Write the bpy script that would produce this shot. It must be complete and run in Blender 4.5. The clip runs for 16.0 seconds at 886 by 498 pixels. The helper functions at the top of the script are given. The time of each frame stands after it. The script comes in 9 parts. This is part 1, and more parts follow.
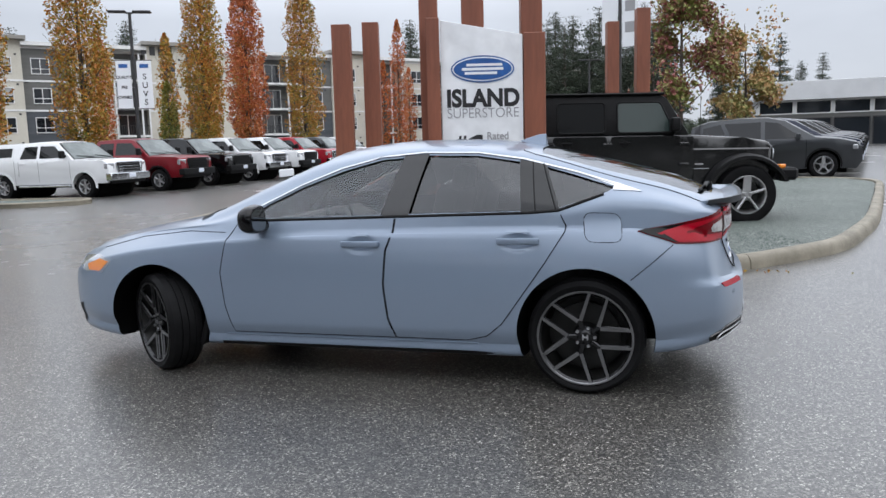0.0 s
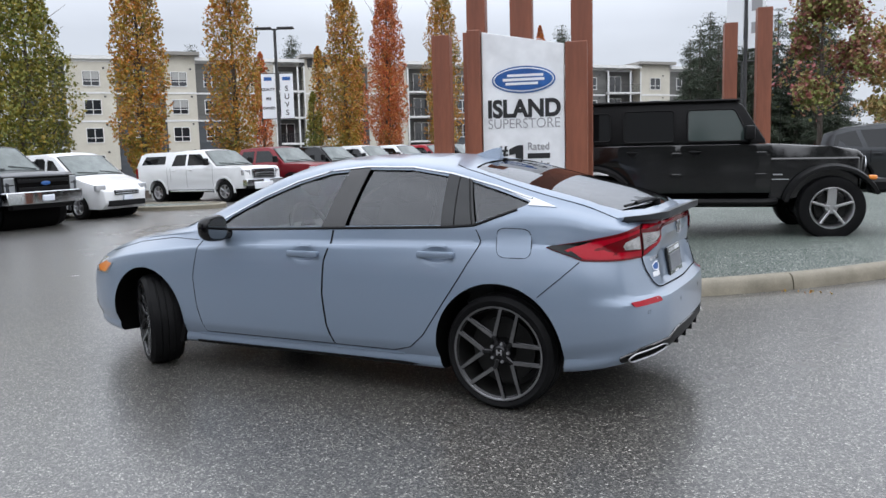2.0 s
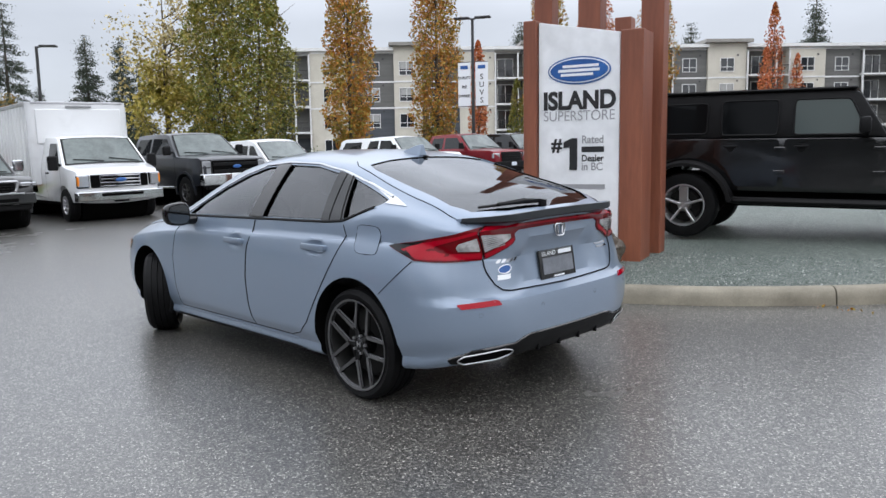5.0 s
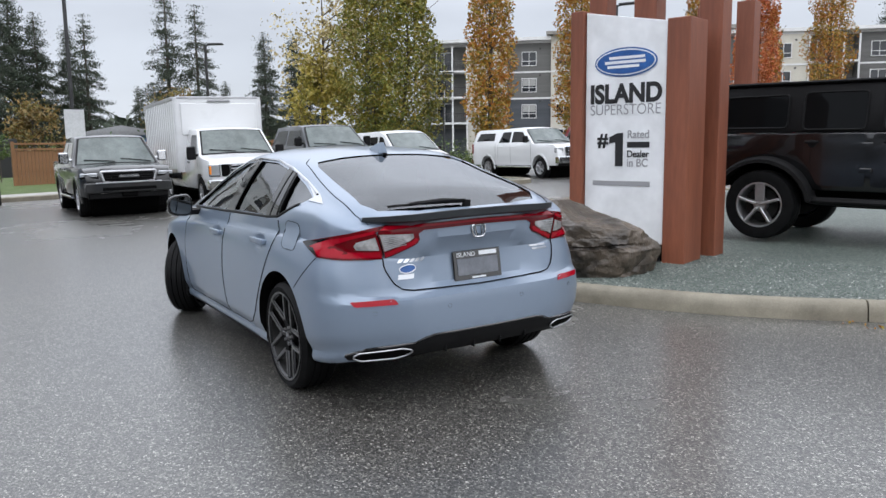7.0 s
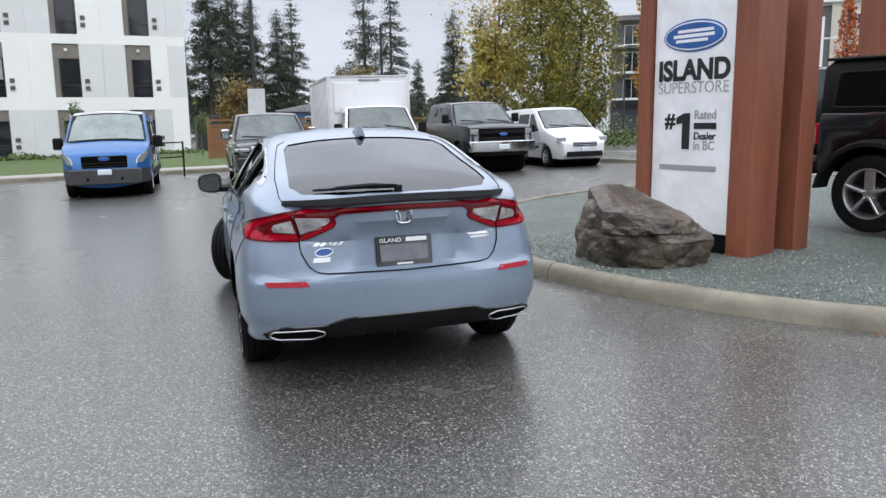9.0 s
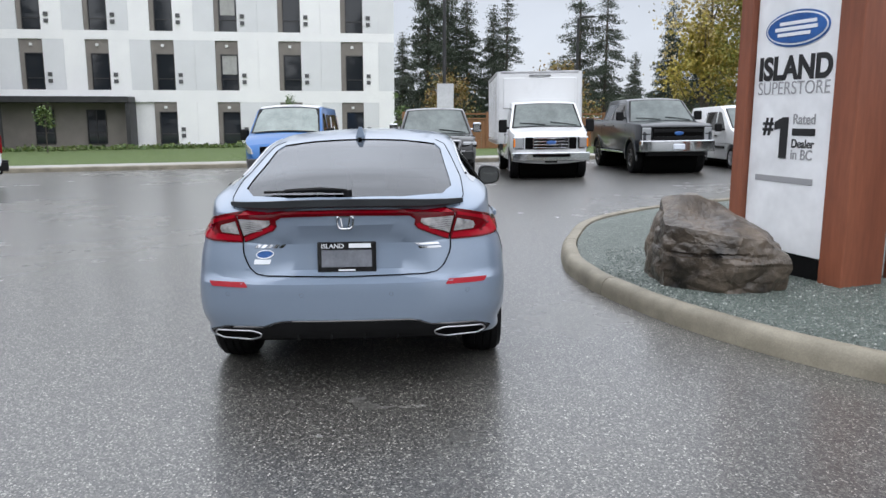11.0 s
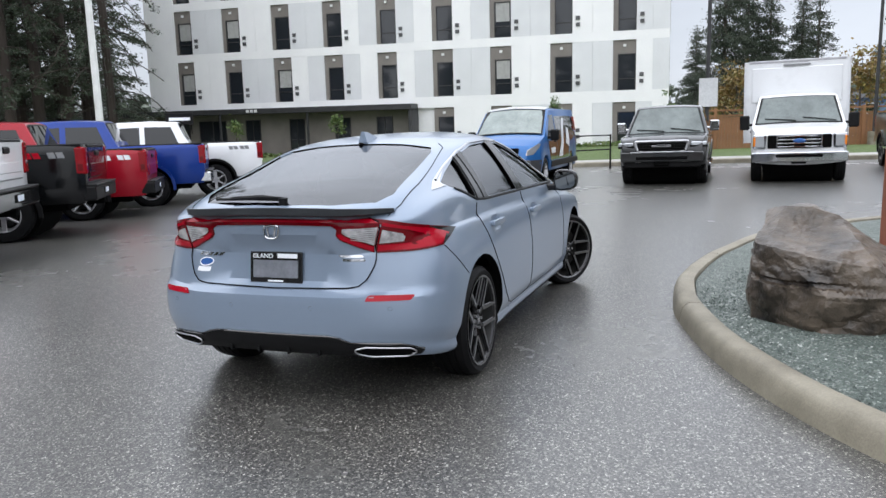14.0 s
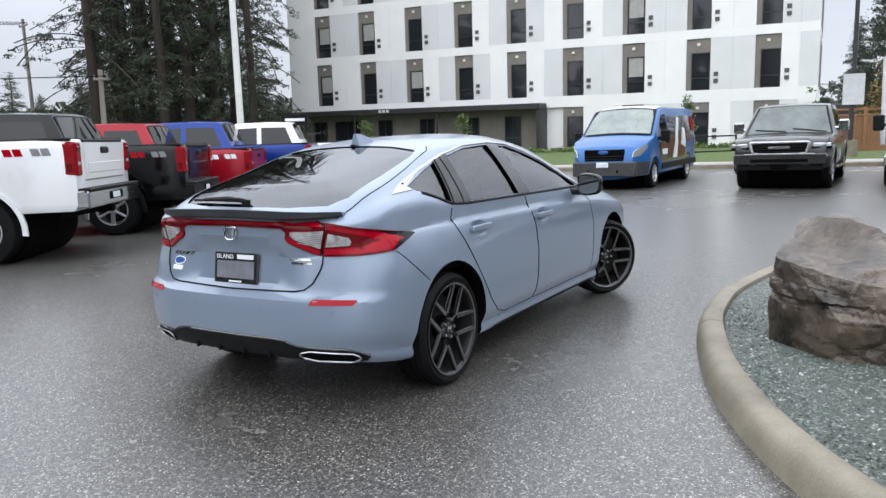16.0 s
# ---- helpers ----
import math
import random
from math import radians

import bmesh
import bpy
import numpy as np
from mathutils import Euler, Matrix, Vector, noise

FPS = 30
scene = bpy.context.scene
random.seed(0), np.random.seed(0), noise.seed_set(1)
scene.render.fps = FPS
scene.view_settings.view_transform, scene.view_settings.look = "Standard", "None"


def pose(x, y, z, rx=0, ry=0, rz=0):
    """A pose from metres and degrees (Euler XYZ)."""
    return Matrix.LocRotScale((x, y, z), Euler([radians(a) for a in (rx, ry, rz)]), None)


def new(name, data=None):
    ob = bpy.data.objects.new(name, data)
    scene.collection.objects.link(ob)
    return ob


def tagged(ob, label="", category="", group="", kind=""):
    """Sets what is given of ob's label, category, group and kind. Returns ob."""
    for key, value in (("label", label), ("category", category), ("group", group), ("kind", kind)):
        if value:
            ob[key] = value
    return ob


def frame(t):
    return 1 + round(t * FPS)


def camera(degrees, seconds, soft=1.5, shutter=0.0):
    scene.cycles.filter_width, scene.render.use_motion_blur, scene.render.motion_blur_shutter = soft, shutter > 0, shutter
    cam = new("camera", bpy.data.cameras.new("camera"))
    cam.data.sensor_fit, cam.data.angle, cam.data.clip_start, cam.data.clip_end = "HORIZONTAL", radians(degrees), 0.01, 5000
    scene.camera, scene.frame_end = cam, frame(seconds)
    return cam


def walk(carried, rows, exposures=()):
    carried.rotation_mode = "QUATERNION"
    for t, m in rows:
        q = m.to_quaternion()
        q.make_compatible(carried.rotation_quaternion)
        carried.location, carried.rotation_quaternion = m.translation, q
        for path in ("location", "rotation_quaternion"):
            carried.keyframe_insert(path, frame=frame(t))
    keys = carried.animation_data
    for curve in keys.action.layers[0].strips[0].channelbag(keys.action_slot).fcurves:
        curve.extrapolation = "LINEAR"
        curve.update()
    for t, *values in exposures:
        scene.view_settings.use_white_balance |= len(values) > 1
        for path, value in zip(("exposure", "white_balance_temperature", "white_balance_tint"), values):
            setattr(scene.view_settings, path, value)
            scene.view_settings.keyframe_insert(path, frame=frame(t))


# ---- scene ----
cam = camera(60.2, 16.0)
METRES, EYE, TILT, LEAN, TURN = 10.49, 1.35, 0.0, 0.0, 0.0
ROWS = [
    (0.0, 0.0, 0.0, 0.0, -0.2, -7.44, 1.51),
    (0.5, 0.0312, -0.0045, 0.0006, 2.52, -7.23, 1.71),
    (1.0, 0.0612, -0.0047, 0.0003, 5.22, -6.98, 1.68),
    (1.5, 0.0896, 0.0015, 0.0006, 8.09, -6.8, 1.59),
    (2.0, 0.1226, 0.0024, 0.0015, 11.29, -6.69, 1.54),
    (2.5, 0.1548, 0.007, 0.0016, 14.66, -6.8, 1.35),
    (3.0, 0.1865, 0.0154, 0.0026, 17.99, -7.0, 1.14),
    (5.5, 0.3322, 0.0716, 0.0052, 31.52, -7.38, 0.94),
    (6.0, 0.3577, 0.0885, 0.0069, 34.84, -7.39, 0.91),
    (6.5, 0.389, 0.1056, 0.0085, 38.05, -7.54, 0.83),
    (7.0, 0.4138, 0.1295, 0.0073, 40.94, -7.94, 0.74),
    (7.5, 0.4396, 0.1522, 0.0089, 43.87, -8.42, 0.84),
    (8.0, 0.4649, 0.1766, 0.0101, 47.1, -8.96, 0.89),
    (8.5, 0.4838, 0.2051, 0.0101, 50.94, -9.33, 0.84),
    (9.0, 0.5018, 0.2353, 0.0102, 55.29, -9.54, 0.68),
    (9.5, 0.5177, 0.2662, 0.0113, 59.78, -9.65, 0.39),
    (12.0, 0.5513, 0.4319, 0.0159, 78.51, -9.89, 0.02),
    (12.5, 0.5479, 0.4616, 0.0149, 82.15, -9.79, 0.19),
    (13.0, 0.5434, 0.4911, 0.0154, 85.87, -9.65, 0.39),
    (13.5, 0.5397, 0.5222, 0.0152, 89.6, -9.58, 0.83),
    (14.0, 0.5332, 0.5485, 0.0135, 93.21, -9.57, 1.48),
    (14.5, 0.5268, 0.5726, 0.0145, 96.5, -9.63, 2.15),
    (15.0, 0.5245, 0.5973, 0.0151, 99.29, -9.65, 2.43),
    (15.5, 0.5201, 0.6172, 0.0131, 101.62, -9.54, 2.21),
    (16.0, 0.5086, 0.6359, 0.0125, 103.65, -9.32, 1.59),
]
walk(cam, [(t, pose(0, 0, EYE, TILT, LEAN, TURN) @ pose(METRES * x, METRES * y, METRES * z, 90 + pitch, roll, yaw)) for t, x, y, z, yaw, pitch, roll in ROWS],
     [(0.0, 0.30), (3.0, 0.40), (6.0, 0.36), (9.0, 0.38), (12.0, 0.38), (14.0, 0.50), (16.0, 0.58)])

# ---- daylight: one overcast sky and a wide, weak sun ----
SUN_UP, SUN_TURN = 42.0, 120.0
world = bpy.data.worlds.new("overcast")
world.use_nodes = True
scene.world = world
wn = world.node_tree.nodes
wl = world.node_tree.links
wn.clear()
w_out = wn.new("ShaderNodeOutputWorld")
w_bg = wn.new("ShaderNodeBackground")
w_sky = wn.new("ShaderNodeTexSky")
w_sky.sky_type = "NISHITA"
w_sky.sun_disc = False
w_sky.sun_elevation, w_sky.sun_rotation = radians(SUN_UP), radians(SUN_TURN)
w_co = wn.new("ShaderNodeTexCoord")
w_sep = wn.new("ShaderNodeSeparateXYZ")
w_up = wn.new("ShaderNodeMapRange")
w_map = wn.new("ShaderNodeMapping")
w_map.inputs["Scale"].default_value = (1.0, 1.0, 2.6)
w_noise = wn.new("ShaderNodeTexNoise")
w_noise.inputs["Scale"].default_value = 1.7
w_noise.inputs["Detail"].default_value = 6.0
w_noise.inputs["Roughness"].default_value = 0.5
w_cloud = wn.new("ShaderNodeMapRange")
w_cloud.inputs["From Min"].default_value, w_cloud.inputs["From Max"].default_value = 0.3, 0.7
w_cloud.inputs["To Min"].default_value, w_cloud.inputs["To Max"].default_value = 0.80, 1.16
w_grey = wn.new("ShaderNodeValToRGB")
w_grey.color_ramp.elements[0].position, w_grey.color_ramp.elements[0].color = 0.0, (5.3, 5.65, 6.35, 1)
w_grey.color_ramp.elements[1].position, w_grey.color_ramp.elements[1].color = 1.0, (17.6, 18.4, 20.2, 1)
w_mid = w_grey.color_ramp.elements.new(0.42)
w_mid.color = (14.0, 14.7, 16.2, 1)
w_mul = wn.new("ShaderNodeMixRGB")
w_mul.blend_type, w_mul.inputs[0].default_value = "MULTIPLY", 1.0
w_mix = wn.new("ShaderNodeMixRGB")
w_mix.inputs[0].default_value = 0.93
wl.new(w_co.outputs["Generated"], w_sep.inputs[0])
wl.new(w_sep.outputs["Z"], w_up.inputs["Value"])
w_up.inputs["From Min"].default_value, w_up.inputs["From Max"].default_value = 0.16, 0.85
wl.new(w_up.outputs[0], w_grey.inputs[0])
wl.new(w_co.outputs["Generated"], w_map.inputs[0])
wl.new(w_map.outputs[0], w_noise.inputs["Vector"])
wl.new(w_noise.outputs["Fac"], w_cloud.inputs["Value"])
wl.new(w_grey.outputs[0], w_mul.inputs[1])
wl.new(w_cloud.outputs[0], w_mul.inputs[2])
wl.new(w_sky.outputs[0], w_mix.inputs[1])
wl.new(w_mul.outputs[0], w_mix.inputs[2])
wl.new(w_mix.outputs[0], w_bg.inputs[0])
w_bg.inputs[1].default_value = 0.1
wl.new(w_bg.outputs[0], w_out.inputs[0])

sun_data = bpy.data.lights.new("sun", "SUN")
sun_data.energy, sun_data.angle, sun_data.color = 0.8, radians(120), (1.0, 0.985, 0.96)
sun_ob = new("sun", sun_data)
sun_ob.matrix_world = pose(0, 0, 60, 90 - SUN_UP, 0, -SUN_TURN + 180)
scene.view_settings.exposure = 0.0

# ---- building tools ----
def ground_z(x, y):
    """The lot falls gently; far out it levels off."""
    def soft(d, a):
        return a * math.tanh(d / a)
    return 0.016 * soft(x - 0.5, 60) + 0.012 * soft(y - 5.0, 45)


def stand(x, y, heading, lift=0.0):
    """A pose on the sloping lot: local x points along the heading (degrees from world x)."""
    e = 0.5
    z = ground_z(x, y) + lift
    n = Vector((-(ground_z(x + e, y) - ground_z(x - e, y)), -(ground_z(x, y + e) - ground_z(x, y - e)), 2 * e)).normalized()
    f = Vector((math.cos(radians(heading)), math.sin(radians(heading)), 0))
    f = (f - n * f.dot(n)).normalized()
    l = n.cross(f)
    m = Matrix((f, l, n)).transposed().to_4x4()
    m.translation = (x, y, z)
    return m


def mesh_from(name, bm, mat, smooth=35.0):
    me = bpy.data.meshes.new(name)
    if bm.faces.layers.int.get("outward") is None:
        bmesh.ops.recalc_face_normals(bm, faces=bm.faces[:])
    bm.to_mesh(me)
    bm.free()
    for m in (mat if isinstance(mat, (list, tuple)) else [mat]):
        me.materials.append(m)
    if smooth:
        me.shade_smooth()
        me.set_sharp_from_angle(angle=radians(smooth))
    return me


def part(name, bm, mat, parent=None, label="", smooth=35.0):
    ob = new(name, mesh_from(name, bm, mat, smooth))
    if parent is not None:
        ob.parent = parent
    if label:
        ob["label"] = label
    return ob


def share(name, me, parent, m=None, label=""):
    """One more object on a mesh that is already there."""
    ob = new(name, me)
    ob.parent = parent
    if m is not None:
        ob.matrix_basis = m
    if label:
        ob["label"] = label
    return ob


def thing(name, label, category, group="", kind="", m=None):
    ob = new(name)
    ob.empty_display_size = 0.2
    tagged(ob, label, category, group, kind)
    if m is not None:
        ob.matrix_basis = m
    return ob


def box(bm, c, s, bevel=0.0, rot=None, seg=1):
    """A box of size s about c, its edges rounded."""
    m = Matrix.Translation(c) @ (rot if rot is not None else Matrix()) @ Matrix.Diagonal((*s, 1))
    r = bmesh.ops.create_cube(bm, size=1, matrix=m)
    if bevel > 0:
        ed = list({e for v in r["verts"] for e in v.link_edges})
        bmesh.ops.bevel(bm, geom=ed, offset=bevel, segments=seg, affect="EDGES", profile=0.5)
    return bm


def span(bm, a, b, bevel=0.0):
    """A box from corner a to corner b."""
    c = [(p + q) / 2 for p, q in zip(a, b)]
    s = [abs(p - q) for p, q in zip(a, b)]
    return box(bm, c, s, bevel)


def cyl(bm, a, b, r, r2=None, n=12, caps=True):
    a, b = Vector(a), Vector(b)
    d = b - a
    m = Matrix.Translation((a + b) / 2) @ d.to_track_quat("Z", "Y").to_matrix().to_4x4()
    bmesh.ops.create_cone(bm, cap_ends=caps, segments=n, radius1=r, radius2=r if r2 is None else r2, depth=d.length, matrix=m)
    return bm


def lathe(bm, prof, n=32, axis="Y"):
    """Turns a profile of (radius, along) round the axis."""
    rings = []
    for k in range(n):
        a = 2 * math.pi * k / n
        c, s = math.cos(a), math.sin(a)
        rings.append([bm.verts.new((r * c, h, r * s) if axis == "Y" else (r * c, r * s, h)) for r, h in prof])
    for k in range(n):
        p, q = rings[k], rings[(k + 1) % n]
        for i in range(len(prof) - 1):
            bm.faces.new((p[i], p[i + 1], q[i + 1], q[i]))
    return bm


def grid_polygon(outline, xs=(), zs=()):
    """A flat polygon in x and z, cut along the given lines, ready to be bent."""
    bm = bmesh.new()
    bm.faces.new([bm.verts.new((x, 0, z)) for x, z in outline])
    for x in xs:
        bmesh.ops.bisect_plane(bm, geom=bm.verts[:] + bm.edges[:] + bm.faces[:], plane_co=(x, 0, 0), plane_no=(1, 0, 0))
    for z in zs:
        bmesh.ops.bisect_plane(bm, geom=bm.verts[:] + bm.edges[:] + bm.faces[:], plane_co=(0, 0, z), plane_no=(0, 0, 1))
    return bm


def hull(outline, half, xs=(), zs=(), bevel=0.03, seg=2, crown=None):
    """A closed body: the outline in x and z, on both sides at y = +-half(x, z); crown(nx, nz, x, z) bows it across."""
    bm = grid_polygon(outline, xs, zs)
    out = {}
    if crown:
        for e in bm.edges:
            if len(e.link_faces) == 1:
                a, b = e.verts
                c = e.link_faces[0].calc_center_median()
                nr = Vector((-(b.co.z - a.co.z), 0, b.co.x - a.co.x)).normalized()
                if nr.dot((a.co + b.co) / 2 - c) < 0:
                    nr = -nr
                for v in (a, b):
                    out[v] = out.get(v, Vector((0, 0, 0))) + nr
    left = bm.faces[:]
    rim = [e for e in bm.edges if len(e.link_faces) == 1]
    dup = bmesh.ops.duplicate(bm, geom=bm.verts[:] + bm.edges[:] + left)
    vmap = dup["vert_map"]
    pairs = [(e.verts[0], e.verts[1]) for e in rim]
    lv = {v for f in left for v in f.verts}
    twin = {v: vmap[v] for v in lv}
    for v in lv:
        h = half(v.co.x, v.co.z)
        twin[v].co.y = -h
        v.co.y = h
    chains = {}
    if crown:
        for v, nr in out.items():
            nr = nr.normalized()
            h = v.co.y
            k = crown(nr.x, nr.z, v.co.x, v.co.z)
            mid = []
            for i in range(1, 8):
                t = 1 - i / 4
                p = Vector((v.co.x, h * t, v.co.z)) + nr * (k * (1 - t * t))
                mid.append(bm.verts.new(p))
            chains[v] = [v] + mid + [twin[v]]
    for a, b in pairs:
        if crown:
            ca, cb = chains[a], chains[b]
            for i in range(8):
                bm.faces.new((ca[i], cb[i], cb[i + 1], ca[i + 1]))
        else:
            bm.faces.new((a, b, twin[b], twin[a]))
    bmesh.ops.recalc_face_normals(bm, faces=bm.faces[:])
    if bevel > 0:
        ed = [e for e in bm.edges if len(e.link_faces) == 2 and e.calc_face_angle(0) > radians(32)]
        bmesh.ops.bevel(bm, geom=ed, offset=bevel, segments=seg, affect="EDGES", profile=0.5, clamp_overlap=True)
    return bm


def skin(outline, half, off, xs=(), zs=(), side=1, thick=0.0):
    """A patch that follows y = half(x, z), lifted by off; with thickness it is a slab."""
    bm = grid_polygon(outline, xs, zs)
    for v in bm.verts:
        v.co.y = side * (half(v.co.x, v.co.z) + off)
    if thick:
        r = bmesh.ops.extrude_face_region(bm, geom=bm.faces[:])
        for v in r["geom"]:
            if isinstance(v, bmesh.types.BMVert):
                v.co.y -= side * thick
    return bm


def arc(cx, cz, r, a0, a1, n):
    return [(cx + r * math.cos(radians(a0 + (a1 - a0) * i / n)), cz + r * math.sin(radians(a0 + (a1 - a0) * i / n))) for i in range(n + 1)]


def steps(a, b, d):
    n = max(1, int(round((b - a) / d)))
    return [a + (b - a) * i / n for i in range(1, n)]


def curve_of(pairs):
    """A smooth curve through (x, value) pairs, without overshoot."""
    xs = np.array([p[0] for p in pairs], float)
    ys = np.array([p[1] for p in pairs], float)
    d = np.diff(ys) / np.diff(xs)
    m = np.zeros(len(xs))
    m[0], m[-1] = d[0], d[-1]
    for i in range(1, len(xs) - 1):
        m[i] = 0.0 if d[i - 1] * d[i] <= 0 else 2 * d[i - 1] * d[i] / (d[i - 1] + d[i])

    def at(x):
        x = min(max(x, xs[0]), xs[-1])
        i = int(min(max(np.searchsorted(xs, x) - 1, 0), len(xs) - 2))
        h = xs[i + 1] - xs[i]
        t = (x - xs[i]) / h
        return float((2 * t**3 - 3 * t**2 + 1) * ys[i] + (t**3 - 2 * t**2 + t) * h * m[i] + (-2 * t**3 + 3 * t**2) * ys[i + 1] + (t**3 - t**2) * h * m[i + 1])
    return at


def loop_smooth(pts, n=8):
    """A closed smooth line through the points."""
    out = []
    k = len(pts)
    for i in range(k):
        p0, p1, p2, p3 = (Vector(pts[(i + j - 1) % k]) for j in range(4))
        for s in range(n):
            t = s / n
            out.append(0.5 * ((2 * p1) + (p2 - p0) * t + (2 * p0 - 5 * p1 + 4 * p2 - p3) * t * t + (3 * p1 - p0 - 3 * p2 + p3) * t**3))
    return out


def tube(bm, pts, r, n=6, closed=False):
    k = len(pts)
    rings = []
    for i, p in enumerate(pts):
        a = pts[(i - 1) % k] if closed or i > 0 else p
        b = pts[(i + 1) % k] if closed or i < k - 1 else p
        q = (b - a).to_track_quat("Z", "Y")
        rings.append([bm.verts.new(p + q @ Vector((r * math.cos(2 * math.pi * j / n), r * math.sin(2 * math.pi * j / n), 0))) for j in range(n)])
    for i in range(k if closed else k - 1):
        p, q = rings[i], rings[(i + 1) % k]
        d = min(range(n), key=lambda s: (q[s].co - p[0].co).length)
        for j in range(n):
            bm.faces.new((p[j], p[(j + 1) % n], q[(j + 1 + d) % n], q[(j + d) % n]))
    return bm


def rounded(pts, r=0.02, n=4):
    """A polygon with its corners rounded."""
    out = []
    k = len(pts)
    for i in range(k):
        p, a, b = Vector(pts[i]), Vector(pts[i - 1]), Vector(pts[(i + 1) % k])
        d1, d2 = min(r, (a - p).length * 0.45), min(r, (b - p).length * 0.45)
        q1, q2 = p + (a - p).normalized() * d1, p + (b - p).normalized() * d2
        for j in range(n + 1):
            t = j / n
            q = q1 * (1 - t) ** 2 + p * 2 * t * (1 - t) + q2 * t * t
            out.append((q.x, q.y))
    return out


def letters(text, size, mat, parent, m, name="lettering", depth=0.003, sx=1.0, bold=0.0, align="LEFT"):
    cu = bpy.data.curves.new(name, "FONT")
    cu.body, cu.size, cu.extrude, cu.offset, cu.align_x = text, size, depth, bold, align
    tmp = bpy.data.objects.new("tmp", cu)
    me = bpy.data.meshes.new_from_object(tmp)
    bpy.data.objects.remove(tmp)
    bpy.data.curves.remove(cu)
    me.materials.clear()
    me.materials.append(mat)
    ob = new(name, me)
    ob.parent = parent
    ob.matrix_basis = m @ Matrix.Diagonal((sx, 1, 1, 1))
    return ob


# ---- materials ----
def shader(name, colour, rough=0.5, metal=0.0, coat=0.0, coat_rough=0.03, spec=0.5):
    mat = bpy.data.materials.new(name)
    mat.use_nodes = True
    b = mat.node_tree.nodes["Principled BSDF"]
    b.inputs["Base Color"].default_value = (*colour, 1)
    b.inputs["Roughness"].default_value = rough
    b.inputs["Metallic"].default_value = metal
    b.inputs["Coat Weight"].default_value = coat
    b.inputs["Coat Roughness"].default_value = coat_rough
    b.inputs["Specular IOR Level"].default_value = spec
    return mat, mat.node_tree.nodes, mat.node_tree.links, b


def noise_node(n, l, scale, detail=4.0, rough=0.55, coord="Object", stretch=None):
    co = n.new("ShaderNodeTexCoord")
    tx = n.new("ShaderNodeTexNoise")
    tx.inputs["Scale"].default_value, tx.inputs["Detail"].default_value, tx.inputs["Roughness"].default_value = scale, detail, rough
    src = co.outputs[coord]
    if stretch:
        mp = n.new("ShaderNodeMapping")
        mp.inputs["Scale"].default_value = stretch
        l.new(src, mp.inputs[0])
        src = mp.outputs[0]
    l.new(src, tx.inputs["Vector"])
    return tx


def ramp(n, l, src, stops):
    r = n.new("ShaderNodeValToRGB")
    e = r.color_ramp.elements
    e[0].position, e[0].color = stops[0][0], (*stops[0][1], 1)
    e[1].position, e[1].color = stops[-1][0], (*stops[-1][1], 1)
    for p, c in stops[1:-1]:
        q = e.new(p)
        q.color = (*c, 1)
    l.new(src, r.inputs[0])
    return r


def mixed(n, l, a, b, fac, mode="MIX"):
    m = n.new("ShaderNodeMixRGB")
    m.blend_type = mode
    for sock, v in ((m.inputs[0], fac), (m.inputs[1], a), (m.inputs[2], b)):
        if isinstance(v, bpy.types.NodeSocket):
            l.new(v, sock)
        elif isinstance(v, (int, float)):
            sock.default_value = v
        else:
            sock.default_value = (*v, 1)
    return m.outputs[0]


def bumped(n, l, b, height, strength=0.3, distance=0.01):
    bp = n.new("ShaderNodeBump")
    bp.inputs["Strength"].default_value, bp.inputs["Distance"].default_value = strength, distance
    l.new(height, bp.inputs["Height"])
    l.new(bp.outputs[0], b.inputs["Normal"])


def grained(name, dark, light, scale=6.0, rough=0.6, bump=0.2, dist=0.004, fine=60.0, metal=0.0, stretch=None, coat=0.0, spec=0.5):
    """A surface that varies at two scales, with a fine relief."""
    mat, n, l, b = shader(name, light, rough, metal, coat, spec=spec)
    big = noise_node(n, l, scale, 5, 0.6, stretch=stretch)
    small = noise_node(n, l, fine, 3, 0.6, stretch=stretch)
    c = ramp(n, l, big.outputs["Fac"], [(0.3, dark), (0.7, light)])
    s = ramp(n, l, small.outputs["Fac"], [(0.3, (0.86, 0.86, 0.86)), (0.7, (1.08, 1.08, 1.08))])
    l.new(mixed(n, l, c.outputs[0], s.outputs[0], 1.0, "MULTIPLY"), b.inputs["Base Color"])
    bumped(n, l, b, small.outputs["Fac"], bump, dist)
    return mat


def car_paint(name, colour, metal=0.35, rough=0.32, dirt=(0.16, 0.15, 0.14), coat=1.0):
    """Metallic paint under clear lacquer, with a wet road film low down in patches."""
    mat, n, l, b = shader(name, colour, rough, metal, coat, 0.04, spec=0.5 if coat > 0.5 else 0.18)
    flake = noise_node(n, l, 900.0, 1)
    f = ramp(n, l, flake.outputs["Fac"], [(0.3, tuple(c * 0.9 for c in colour)), (0.7, tuple(min(1, c * 1.08) for c in colour))])
    film = noise_node(n, l, 2.2, 6, 0.65)
    k = ramp(n, l, film.outputs["Fac"], [(0.56, (0, 0, 0)), (0.85, (0.22, 0.22, 0.22))])
    l.new(mixed(n, l, f.outputs[0], dirt, k.outputs[0]), b.inputs["Base Color"])
    cr = ramp(n, l, film.outputs["Fac"], [(0.4, (0.03, 0.03, 0.03)), (0.8, (0.14, 0.14, 0.14))])
    l.new(cr.outputs[0], b.inputs["Coat Roughness"])
    return mat


